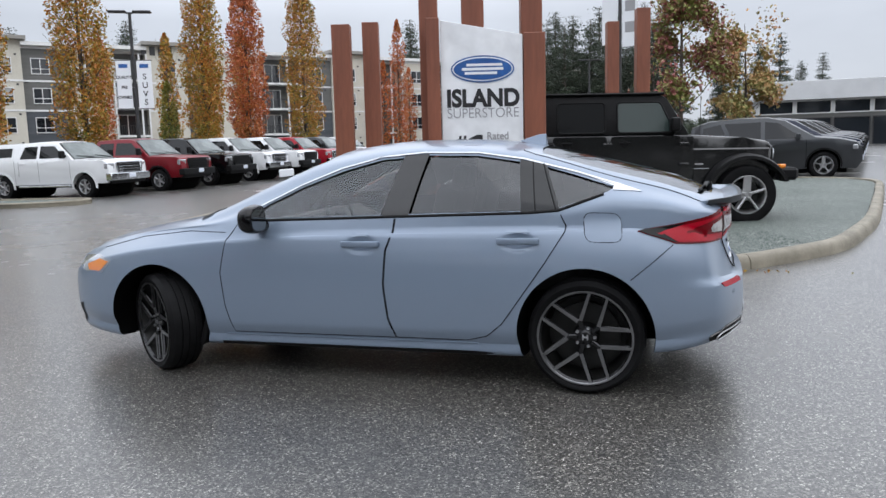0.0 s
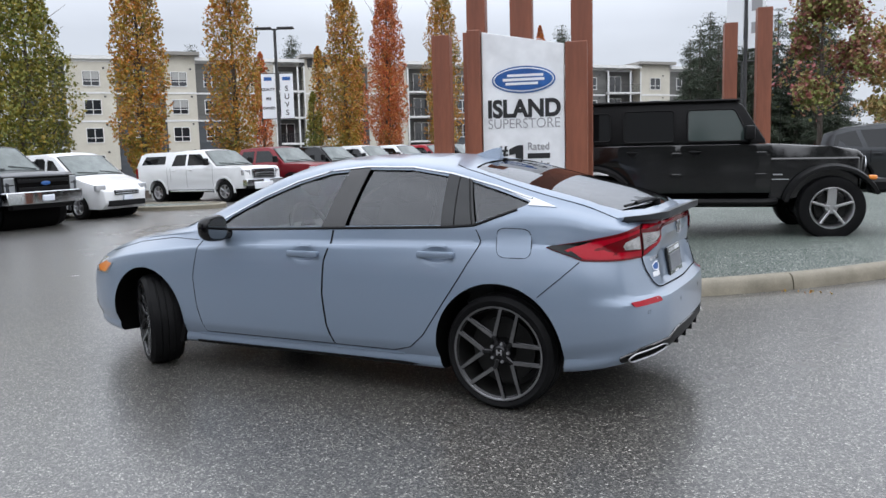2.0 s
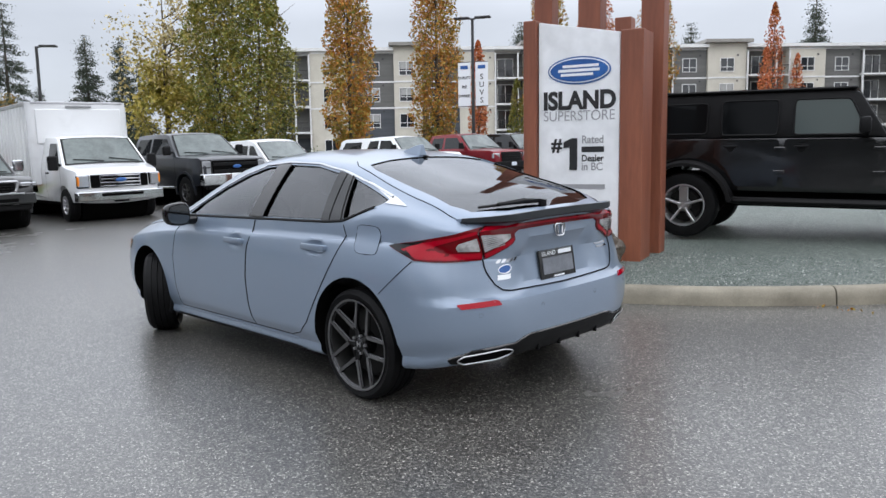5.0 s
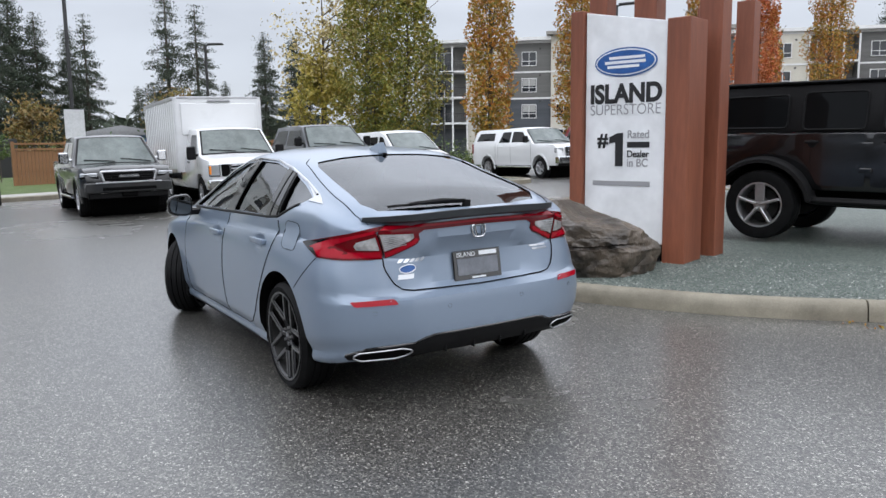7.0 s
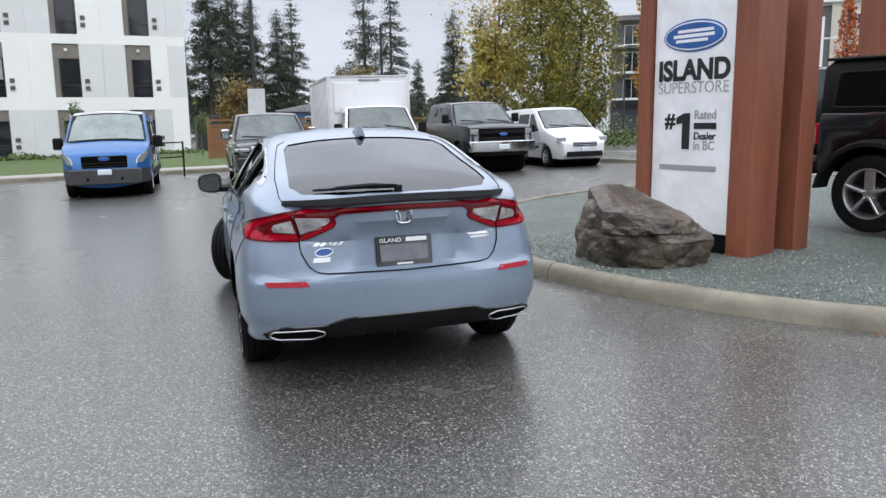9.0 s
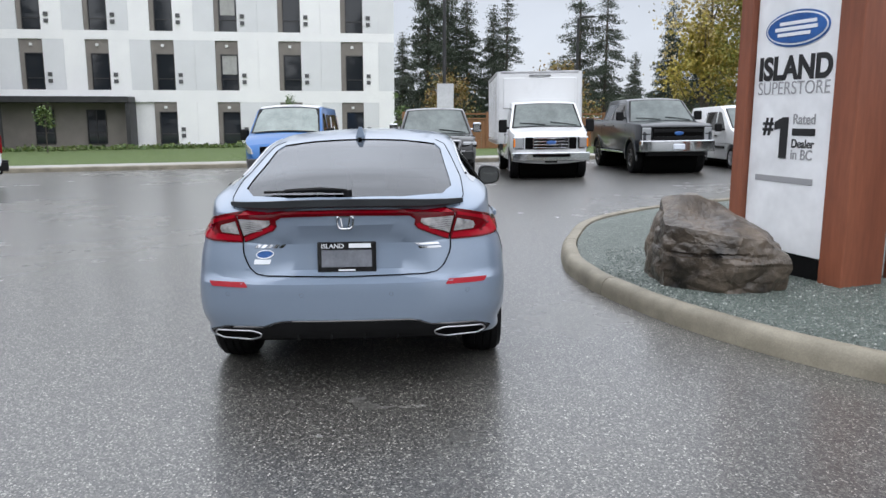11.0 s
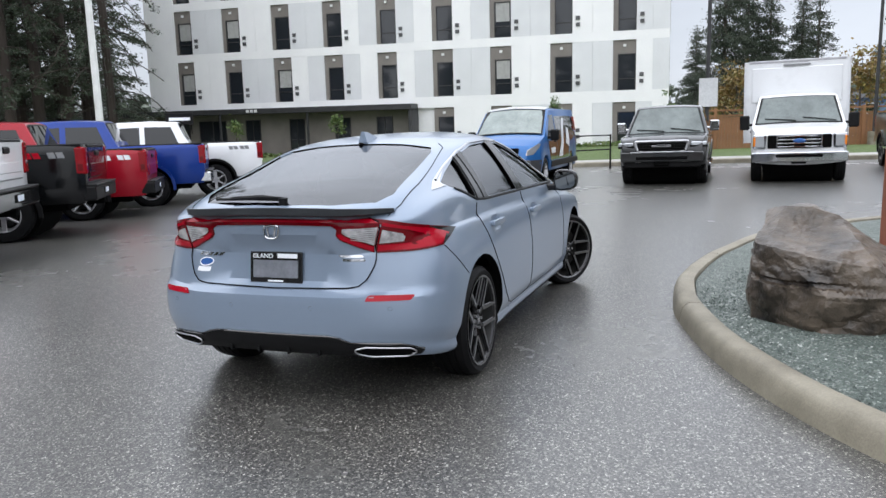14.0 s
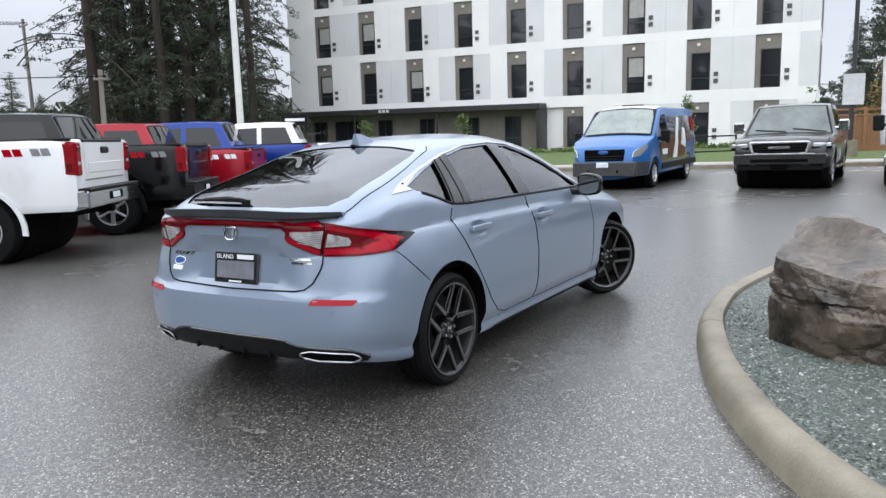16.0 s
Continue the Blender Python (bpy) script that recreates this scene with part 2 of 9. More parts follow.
def make_asphalt():
    """Wet asphalt: small stones in dark binder, with a water film that lies unevenly."""
    mat, n, l, b = shader("wet_asphalt", (0.06, 0.06, 0.06), 0.4)
    co = n.new("ShaderNodeTexCoord")
    stones = n.new("ShaderNodeTexVoronoi")
    stones.inputs["Scale"].default_value = 120.0
    l.new(co.outputs["Object"], stones.inputs["Vector"])
    grit = n.new("ShaderNodeTexVoronoi")
    grit.inputs["Scale"].default_value = 310.0
    l.new(co.outputs["Object"], grit.inputs["Vector"])
    big = noise_node(n, l, 0.22, 6, 0.6)
    mid = noise_node(n, l, 2.2, 5, 0.6)
    sp = n.new("ShaderNodeSeparateColor")
    l.new(stones.outputs["Color"], sp.inputs[0])
    sg = n.new("ShaderNodeSeparateColor")
    l.new(grit.outputs["Color"], sg.inputs[0])
    st = ramp(n, l, sp.outputs[0], [(0.0, (0.016, 0.0155, 0.0145)), (0.45, (0.053, 0.0515, 0.048)), (0.78, (0.108, 0.105, 0.097)), (0.93, (0.185, 0.18, 0.166)), (1.0, (0.38, 0.37, 0.34))])
    gr = ramp(n, l, sg.outputs[1], [(0.0, (0.45, 0.45, 0.45)), (0.7, (1.0, 1.0, 1.0)), (1.0, (1.6, 1.58, 1.52))])
    tone = ramp(n, l, big.outputs["Fac"], [(0.3, (0.80, 0.80, 0.81)), (0.7, (1.18, 1.17, 1.14))])
    c = mixed(n, l, st.outputs[0], gr.outputs[0], 1.0, "MULTIPLY")
    l.new(mixed(n, l, c, tone.outputs[0], 1.0, "MULTIPLY"), b.inputs["Base Color"])
    wet = mixed(n, l, mid.outputs["Fac"], big.outputs["Fac"], 0.85)
    rg = ramp(n, l, wet, [(0.30, (0.40, 0.40, 0.40)), (0.70, (0.47, 0.47, 0.47))])
    l.new(rg.outputs[0], b.inputs["Roughness"])
    film = ramp(n, l, wet, [(0.30, (0.24, 0.24, 0.24)), (0.70, (0.29, 0.29, 0.29))])
    l.new(film.outputs[0], b.inputs["Coat Roughness"])
    h = mixed(n, l, stones.outputs["Distance"], grit.outputs["Distance"], 0.35)
    bumped(n, l, b, h, 0.34, 0.003)
    b.inputs["Specular IOR Level"].default_value = 0.35
    b.inputs["Coat Weight"].default_value = 0.85
    return mat


def make_gravel():
    mat, n, l, b = shader("green_gravel", (0.2, 0.24, 0.22), 0.55)
    v = n.new("ShaderNodeTexVoronoi")
    v.inputs["Scale"].default_value = 85.0
    co = n.new("ShaderNodeTexCoord")
    l.new(co.outputs["Object"], v.inputs["Vector"])
    big = noise_node(n, l, 0.8, 5, 0.6)
    sp = n.new("ShaderNodeSeparateColor")
    l.new(v.outputs["Color"], sp.inputs[0])
    c = ramp(n, l, sp.outputs[0], [(0.0, (0.034, 0.047, 0.040)), (0.4, (0.068, 0.090, 0.077)), (0.85, (0.125, 0.150, 0.132)), (1.0, (0.38, 0.40, 0.37))])
    t = ramp(n, l, big.outputs["Fac"], [(0.3, (0.75, 0.78, 0.76)), (0.7, (1.15, 1.12, 1.12))])
    l.new(mixed(n, l, c.outputs[0], t.outputs[0], 1.0, "MULTIPLY"), b.inputs["Base Color"])
    bumped(n, l, b, v.outputs["Distance"], 0.9, 0.012)
    return mat


def make_leaf(name, stops):
    """Leaves whose colour varies from leaf to leaf and over the crown."""
    mat, n, l, b = shader(name, stops[0], 0.55)
    g = n.new("ShaderNodeNewGeometry")
    big = noise_node(n, l, 0.55, 3, 0.5)
    f = mixed(n, l, g.outputs["Random Per Island"], big.outputs["Fac"], 0.62)
    k = len(stops)
    r = ramp(n, l, f, [(0.22 + 0.56 * i / (k - 1), s) for i, s in enumerate(stops)])
    l.new(r.outputs[0], b.inputs["Base Color"])
    return mat


def make_glass(name, tint, rough=0.0):
    """Thin window glass: tinted, clear through, mirror-like on its face."""
    mat = bpy.data.materials.new(name)
    mat.use_nodes = True
    n, l = mat.node_tree.nodes, mat.node_tree.links
    n.clear()
    out = n.new("ShaderNodeOutputMaterial")
    tr = n.new("ShaderNodeBsdfTransparent")
    tr.inputs[0].default_value = (*tint, 1)
    gl = n.new("ShaderNodeBsdfGlossy")
    gl.inputs["Roughness"].default_value = rough
    gl.inputs["Color"].default_value = (0.95, 0.97, 1.0, 1)
    fr = n.new("ShaderNodeFresnel")
    fr.inputs[0].default_value = 1.72
    mx = n.new("ShaderNodeMixShader")
    l.new(fr.outputs[0], mx.inputs[0])
    l.new(tr.outputs[0], mx.inputs[1])
    l.new(gl.outputs[0], mx.inputs[2])
    l.new(mx.outputs[0], out.inputs[0])
    return mat


ASPHALT = make_asphalt()
GRAVEL = make_gravel()
CONCRETE = grained("kerb_concrete", (0.135, 0.118, 0.086), (0.27, 0.243, 0.185), 2.5, 0.6, 0.5, 0.004, 90)
POST_WOOD = grained("stained_timber", (0.15, 0.044, 0.022), (0.26, 0.085, 0.044), 2.0, 0.5, 0.3, 0.003, 30, stretch=(1, 1, 0.12))
ROCK = grained("wet_basalt", (0.010, 0.008, 0.006), (0.150, 0.116, 0.086), 3.4, 0.34, 0.9, 0.02, 16)
SIGN_WHITE = grained("sign_face", (0.765, 0.775, 0.79), (0.785, 0.795, 0.81), 1.2, 0.4, 0.0, 0.0, 3.0)
SIGN_BLACK = shader("sign_black", (0.012, 0.012, 0.013), 0.45)[0]
SIGN_GREY = shader("sign_grey", (0.30, 0.30, 0.31), 0.45)[0]
SIGN_BLUE = grained("sign_blue", (0.012, 0.055, 0.20), (0.03, 0.13, 0.40), 3.0, 0.3, 0.0, 0.001, 40)
SIGN_EDGE = shader("sign_rim_white", (0.75, 0.77, 0.8), 0.35)[0]
RUBBER = grained("tyre_rubber", (0.0035, 0.0035, 0.004), (0.008, 0.008, 0.0085), 9, 0.6, 0.2, 0.002, 80, spec=0.12)
PLASTIC = grained("black_plastic", (0.004, 0.004, 0.0045), (0.008, 0.008, 0.0085), 8, 0.5, 0.15, 0.001, 200, spec=0.16)
GLOSS_BLACK = shader("gloss_black", (0.008, 0.008, 0.009), 0.15, 0.0, 1.0)[0]
CHROME = shader("chrome", (0.52, 0.53, 0.55), 0.08, 1.0)[0]
ALLOY = grained("cast_alloy", (0.38, 0.38, 0.40), (0.56, 0.56, 0.58), 5, 0.34, 0.05, 0.001, 80, metal=0.9)
DARK_ALLOY = grained("dark_alloy", (0.035, 0.035, 0.038), (0.06, 0.06, 0.064), 5, 0.3, 0.05, 0.001, 80, metal=0.6, coat=0.6)
UNDER = shader("underbody", (0.003, 0.003, 0.003), 0.8, spec=0.05)[0]
GLASS = make_glass("window_glass", (0.93, 0.97, 0.95))
DARK_GLASS = make_glass("tinted_glass", (0.17, 0.18, 0.185))
PANE = shader("house_pane", (0.018, 0.021, 0.026), 0.04, 0.0, 0.0, spec=0.7)[0]
LAMP_CLEAR = shader("lamp_clear", (0.46, 0.48, 0.50), 0.12, 0.5, 0.6)[0]
LAMP_RED = shader("lamp_red", (0.29, 0.001, 0.010), 0.12, 0.0, 0.0, spec=0.22)[0]
LAMP_AMBER = shader("lamp_amber", (0.75, 0.22, 0.02), 0.15, 0.0, 1.0)[0]
PLATE = shader("number_plate", (0.62, 0.66, 0.74), 0.35)[0]
CABIN = grained("cabin_cloth", (0.02, 0.02, 0.022), (0.05, 0.05, 0.052), 6, 0.8, 0.2, 0.002, 90)

# ---- ground, island, kerb ----
def sheet(name, xs, ys, mat, lift=0.0):
    bm = bmesh.new()
    rows = [[bm.verts.new((x, y, ground_z(x, y) + lift)) for x in xs] for y in ys]
    for j in range(len(ys) - 1):
        for i in range(len(xs) - 1):
            bm.faces.new((rows[j][i], rows[j][i + 1], rows[j + 1][i + 1], rows[j + 1][i]))
    return part(name, bm, mat)


far = [-1500, -700, -350, -200, -130]
mid = [i * 4.0 for i in range(-25, 26)]
line = far + mid + [-v for v in far[::-1]]
lot = sheet("ground", line, line, ASPHALT)
tagged(lot, "dark wet asphalt parking lot with a dull sheen", "ground", kind="structure")

ISLAND = loop_smooth([(0.2, 7.10), (1.2, 7.08), (2.1, 7.21), (2.9, 7.48), (3.65, 7.86), (4.5, 8.45), (5.3, 9.45), (6.1, 10.6), (7.3, 12.6), (8.7, 15.0), (9.8, 17.2), (9.2, 18.8),
                      (7.0, 20.4), (3.0, 21.2), (-1.0, 20.6), (-3.9, 18.0), (-5.0, 14.5), (-4.85, 11.7), (-3.75, 9.3), (-2.3, 8.07), (-1.1, 7.42), (-0.4, 7.20)], 8)
KERB_W, KERB_H = 0.18, 0.145


def inset(loop, d):
    out = []
    k = len(loop)
    for i in range(k):
        t = (loop[(i + 1) % k] - loop[i - 1]).normalized()
        out.append(loop[i] + Vector((-t.y, t.x)) * d)
    return out


def island_z(x, y):
    return ground_z(x, y) + 0.125 + 0.03 * noise.noise((x * 0.5, y * 0.5, 3.0))


def build_island():
    inner = inset([Vector(p) for p in ISLAND], KERB_W)
    bm = bmesh.new()
    bm.faces.new([bm.verts.new((p.x, p.y, 0)) for p in inner])
    for v in steps(-6, 10, 0.5):
        bmesh.ops.bisect_plane(bm, geom=bm.verts[:] + bm.edges[:] + bm.faces[:], plane_co=(v, 0, 0), plane_no=(1, 0, 0))
    for v in steps(6, 22, 0.5):
        bmesh.ops.bisect_plane(bm, geom=bm.verts[:] + bm.edges[:] + bm.faces[:], plane_co=(0, v, 0), plane_no=(0, 1, 0))
    for v in bm.verts:
        v.co.z = island_z(v.co.x, v.co.y) - (0.012 if len(v.link_faces) < 3 else 0)
    ob = part("gravel_bed", bm, GRAVEL)
    tagged(ob, "grey-green crushed gravel inside the kerbed island", "gravel", kind="structure")

    kerb = thing("kerb", "rounded tan concrete kerb round the gravel island", "kerb", kind="structure")
    outer = [Vector(p) for p in ISLAND]
    k = len(outer)
    prof = [(0.0, -0.06), (0.012, 0.06), (0.026, 0.105), (0.046, 0.131), (0.075, KERB_H), (0.14, KERB_H), (0.168, KERB_H - 0.010), (KERB_W, 0.06)]
    length, start, seg = 0.0, 0, []
    for i in range(k + 1):
        if i > start and (i == k or (outer[i % k] - outer[i - 1]).length + length > 2.9):
            seg.append((start, i))
            start, length = i, 0.0
        elif i > start:
            length += (outer[i % k] - outer[i - 1]).length
    for a, b in seg:
        bm = bmesh.new()
        rings = []
        fine = []
        for i in range(a, b):
            for s in range(3):
                fine.append((i, s / 3.0))
        fine.append((b, 0.0))
        for q, (i, s) in enumerate(fine):
            p, p2 = outer[i % k], outer[(i + 1) % k]
            t = ((outer[(i + 1) % k] - outer[i - 1]).normalized()).lerp((outer[(i + 2) % k] - outer[i % k]).normalized(), s).normalized()
            c = p.lerp(p2, s) + t * (0.006 if q == 0 else -0.006 if q == len(fine) - 1 else 0)
            nrm = Vector((-t.y, t.x))
            ring = []
            for w, h in prof:
                u = c + nrm * w
                wob = 0.004 * noise.noise((u.x * 2.2, u.y * 2.2, h * 4))
                ring.append(bm.verts.new((u.x, u.y, ground_z(u.x, u.y) + h + wob)))
            rings.append(ring)
        for r, s in zip(rings, rings[1:]):
            for j in range(len(prof) - 1):
                bm.faces.new((r[j], r[j + 1], s[j + 1], s[j]))
        bm.faces.new(rings[0])
        bm.faces.new(rings[-1][::-1])
        part("kerb_section", bm, CONCRETE, kerb)


build_island()


def build_pebbles():
    """Loose stones that stand proud of the gravel where the camera passes close."""
    rnd = random.Random(5)
    verts, faces = [], []
    for i in range(9000):
        x, y = rnd.uniform(-1.2, 4.0), rnd.uniform(7.3, 9.4)
        edge = 7.08 + 0.17 if x < 1.7 else 7.1 + 0.17 + max(0, x - 1.7) ** 1.25 * 0.34
        if x < -0.4:
            edge = 7.5 + (-0.4 - x) * 0.5
        if y < edge + 0.05:
            continue
        r = rnd.uniform(0.005, 0.012)
        z = island_z(x, y) + r * 0.25
        base = len(verts)
        a0 = rnd.uniform(0, 6.28)
        for a in range(4):
            q = a0 + a * 1.57 + rnd.uniform(-0.3, 0.3)
            verts.append((x + r * math.cos(q) * rnd.uniform(0.7, 1.2), y + r * math.sin(q) * rnd.uniform(0.7, 1.2), z - r * 0.3))
        verts.append((x + rnd.uniform(-0.3, 0.3) * r, y + rnd.uniform(-0.3, 0.3) * r, z + r * rnd.uniform(0.4, 0.8)))
        faces += [(base + a, base + (a + 1) % 4, base + 4) for a in range(4)]
    me = bpy.data.meshes.new("pebbles")
    me.from_pydata(verts, [], faces)
    mat, n, l, b = shader("pebble", (0.2, 0.23, 0.21), 0.5)
    g = n.new("ShaderNodeNewGeometry")
    c = ramp(n, l, g.outputs["Random Per Island"], [(0.0, (0.034, 0.047, 0.042)), (0.5, (0.08, 0.104, 0.090)), (0.9, (0.15, 0.175, 0.158)), (1.0, (0.50, 0.51, 0.48))])
    l.new(c.outputs[0], b.inputs["Base Color"])
    me.materials.append(mat)
    ob = new("pebbles", me)
    tagged(ob, "loose grey-green stones on the gravel", "gravel", kind="stuff")


build_pebbles()


# ---- pylon sign with its timber posts ----
def sign_post(x, y, w, d, h, label="reddish-brown stained square timber post", turn=0.0):
    z = island_z(x, y) if y < 21 else ground_z(x, y)
    bm = bmesh.new()
    box(bm, (0, 0, (h - 0.3) / 2), (w, d, h + 0.3), 0.008)
    ob = part("timber_post", bm, POST_WOOD)
    ob.matrix_basis = pose(x, y, z, 0, 0, turn)
    tagged(ob, label, "post", "timber posts round the sign")
    return ob


SIGN_X0, SIGN_X1, SIGN_Y, SIGN_Z0, SIGN_Z1 = 0.03, 0.94, 8.68, 0.36, 2.76
SIGN_DROP = 0.17


def build_sign():
    sg = thing("pylon_sign", "tall white dealership pylon sign between brown timber posts", "sign")
    bm = bmesh.new()
    f = [(SIGN_X0, SIGN_Z0), (SIGN_X1, SIGN_Z0), (SIGN_X1, SIGN_Z1 - SIGN_DROP), (SIGN_X0, SIGN_Z1)]
    a = [bm.verts.new((x, SIGN_Y, z)) for x, z in f]
    b = [bm.verts.new((x, SIGN_Y + 0.14, z)) for x, z in f]
    bm.faces.new(a)
    bm.faces.new(b[::-1])
    for i in range(4):
        bm.faces.new((a[i], a[(i + 1) % 4], b[(i + 1) % 4], b[i]))
    bmesh.ops.bevel(bm, geom=bm.edges[:], offset=0.004, segments=1, affect="EDGES")
    part("panel", bm, SIGN_WHITE, sg)
    bm = bmesh.new()
    span(bm, (SIGN_X0 + 0.03, SIGN_Y + 0.02, 0.08), (SIGN_X1 - 0.03, SIGN_Y + 0.12, SIGN_Z0 - 0.003))
    part("plinth", bm, PLASTIC, sg)
    fy = SIGN_Y - 0.003
    # oval emblem, drawn plain
    ex, ez, ea, eb = 0.493, 2.222, 0.352, 0.148
    for nm, s, lift, mat in (("emblem_rim", 1.0, 0.0, SIGN_BLUE), ("emblem_line", 0.955, 0.004, SIGN_EDGE), ("emblem_field", 0.915, 0.008, SIGN_BLUE)):
        bm = bmesh.new()
        ring = [bm.verts.new((ex + ea * s * math.cos(2 * math.pi * i / 64), 0, ez + (eb - ea * (1 - s)) * math.sin(2 * math.pi * i / 64))) for i in range(64)]
        bm.faces.new(ring)
        r = bmesh.ops.extrude_face_region(bm, geom=bm.faces[:])
        for v in r["geom"]:
            if isinstance(v, bmesh.types.BMVert):
                v.co.y -= 0.004
        o = part(nm, bm, mat, sg)
        o.location.y = fy - lift
    bm = bmesh.new()
    for i, (w, h, dz) in enumerate(((0.40, 0.028, 0.045), (0.46, 0.03, 0.0), (0.36, 0.028, -0.045))):
        box(bm, (ex + 0.02 * (1 - i), fy - 0.014, ez + dz), (w, 0.004, h), 0.0)
    part("emblem_mark", bm, SIGN_EDGE, sg)

    def put(text, size, mat, x, z, sx=1.0, bold=0.0, nm="lettering"):
        letters(text, size, mat, sg, pose(x, fy, z, 90, 0, 0), nm, 0.002, sx, bold)
    put("ISLAND", 0.262, SIGN_BLACK, 0.083, 1.818, 0.92, 0.011)
    put("SUPERSTORE", 0.155, SIGN_GREY, 0.086, 1.690, 0.905, -0.001)
    put("#", 0.20, SIGN_BLACK, 0.185, 1.365, 1.0, 0.006)
    bm = grid_polygon([(0.48, 1.155), (0.48, 1.50), (0.415, 1.50), (0.322, 1.458), (0.322, 1.392), (0.392, 1.405), (0.392, 1.155)])
    r = bmesh.ops.extrude_face_region(bm, geom=bm.faces[:])
    for v in r["geom"]:
        if isinstance(v, bmesh.types.BMVert):
            v.co.y -= 0.004
    o = part("numeral", bm, SIGN_BLACK, sg)
    o.location.y = fy
    put("Rated", 0.118, SIGN_GREY, 0.525, 1.445, 0.9, 0.0015)
    put("Dealer", 0.10, SIGN_BLACK, 0.525, 1.250, 0.9, 0.0015)
    put("in BC", 0.118, SIGN_GREY, 0.525, 1.153, 0.9, 0.0015)
    bm = bmesh.new()
    box(bm, (0.652, fy, 1.378), (0.25, 0.004, 0.058), 0.0)
    part("name_bar", bm, SIGN_BLACK, sg)
    bm = bmesh.new()
    box(bm, (0.46, fy, 0.975), (0.66, 0.004, 0.05), 0.0)
    part("web_bar", bm, SIGN_GREY, sg)
    return sg


build_sign()
# posts that flank the panel, and those that rise behind it
sign_post(-0.055, 8.83, 0.15, 0.42, 2.62)
sign_post(-0.10, 9.25, 0.22, 0.22, 4.3)
sign_post(0.42, 9.35, 0.26, 0.24, 3.1)
sign_post(1.07, 8.86, 0.24, 0.42, 2.42)
sign_post(1.12, 9.42, 0.25, 0.25, 4.4)
sign_post(-2.1, 17.2, 0.40, 0.36, 3.85, "weathered reddish-brown square post deep in the island")
sign_post(-1.5, 17.7, 0.36, 0.36, 3.95, "weathered reddish-brown square post deep in the island")
sign_post(4.5, 20.2, 0.30, 0.30, 4.1, "weathered reddish-brown square post deep in the island")
sign_post(5.25, 20.1, 0.34, 0.30, 4.4, "weathered reddish-brown square post deep in the island")


# ---- boulder ----
def islands(bm):
    """The sets of vertices that hang together."""
    left, out = set(bm.verts), []
    while left:
        todo, seen = [left.pop()], set()
        while todo:
            v = todo.pop()
            seen.add(v)
            for e in v.link_edges:
                w = e.other_vert(v)
                if w in left:
                    left.discard(w)
                    todo.append(w)
        out.append(seen)
    return out


def build_boulder():
    """A block split along flat faces, then broken and worn."""
    bm = bmesh.new()
    for p in ((-0.03, 7.66, 0.02), (0.55, 7.50, 0.02), (1.0, 7.74, 0.02), (1.06, 8.30, 0.02), (0.55, 8.45, 0.02), (0.0, 8.25, 0.02), (-0.02, 7.66, 0.42), (0.50, 7.45, 0.40), (1.07, 7.74, 0.40), (1.17, 8.20, 0.40),
              (0.09, 7.74, 0.80), (0.22, 7.80, 0.84), (0.46, 7.50, 0.66), (0.62, 7.53, 0.66), (1.03, 7.84, 0.60), (1.08, 8.03, 0.58), (1.15, 8.20, 0.46), (0.34, 8.12, 0.80), (0.05, 8.10, 0.72), (0.70, 8.35, 0.58)):
        bm.verts.new(p)
    bmesh.ops.convex_hull(bm, input=bm.verts[:])
    bmesh.ops.triangulate(bm, faces=bm.faces[:])
    for _ in range(6):
        long = [e for e in bm.edges if e.calc_length() > 0.026]
        if long:
            bmesh.ops.subdivide_edges(bm, edges=long, cuts=1)
            bmesh.ops.triangulate(bm, faces=[f for f in bm.faces if len(f.verts) > 3])
    bm.normal_update()
    mid = Vector((0.58, 7.92, 0.35))
    front = Vector((0.50, -0.86, 0.0))
    for v in bm.verts:
        p = v.co.copy()
        d = (p - mid).normalized()
        bed = p.z + p.x * 0.10 - p.y * 0.06 + 0.05 * noise.noise(p * 1.7)
        ledge = (bed * 7.0) % 1.0
        wall = 1.0 - min(1.0, max(0.0, (d.z - 0.45) * 3.0))
        step = (0.008 * ledge + (0.010 if ledge < 0.09 else 0.0)) * wall * (0.3 + abs(noise.noise(p * 1.9)))
        cleft = p.z - 0.44 - 0.04 * noise.noise(p * 2.0)
        face = max(0.0, d.dot(front))
        step += face * (0.045 if abs(cleft) < 0.018 else 0.018 if cleft > 0 else 0.0)
        chip = abs(noise.noise(Vector((p.x * 3.4, p.y * 3.4, p.z * 6.0))))
        cell = noise.voronoi(Vector((p.x * 4.0, p.y * 4.0, p.z * 5.5)))[0]
        step += 0.050 * (0.5 - min(0.5, cell[1] - cell[0])) * (0.35 + 0.65 * wall)
        rough = 0.020 * noise.noise(p * 2.6) + 0.036 * (0.25 - chip) + 0.012 * noise.noise(p * 11.0) + 0.006 * noise.noise(p * 27.0)
        v.co += d * (rough * (0.55 + 0.45 * wall) - step)
    for v in bm.verts:
        p = v.co
        high = min(1.0, max(0.0, (p.z - 0.50) / 0.2))
        v.co.z += high * (0.075 * math.exp(-((p.x - 0.14) ** 2 + (p.y - 7.98) ** 2) / 0.030) - 0.070 * math.exp(-((p.x - 0.52) ** 2 + (p.y - 7.86) ** 2) / 0.05))
    keep = max(islands(bm), key=len)
    bmesh.ops.delete(bm, geom=[v for v in bm.verts if v not in keep], context="VERTS")
    ob = part("boulder", bm, ROCK, smooth=18)
    tagged(ob, "large wet brown-grey angular boulder on the gravel", "boulder")
    return ob


build_boulder()

# ---- vehicles ----
WHEELS = {}


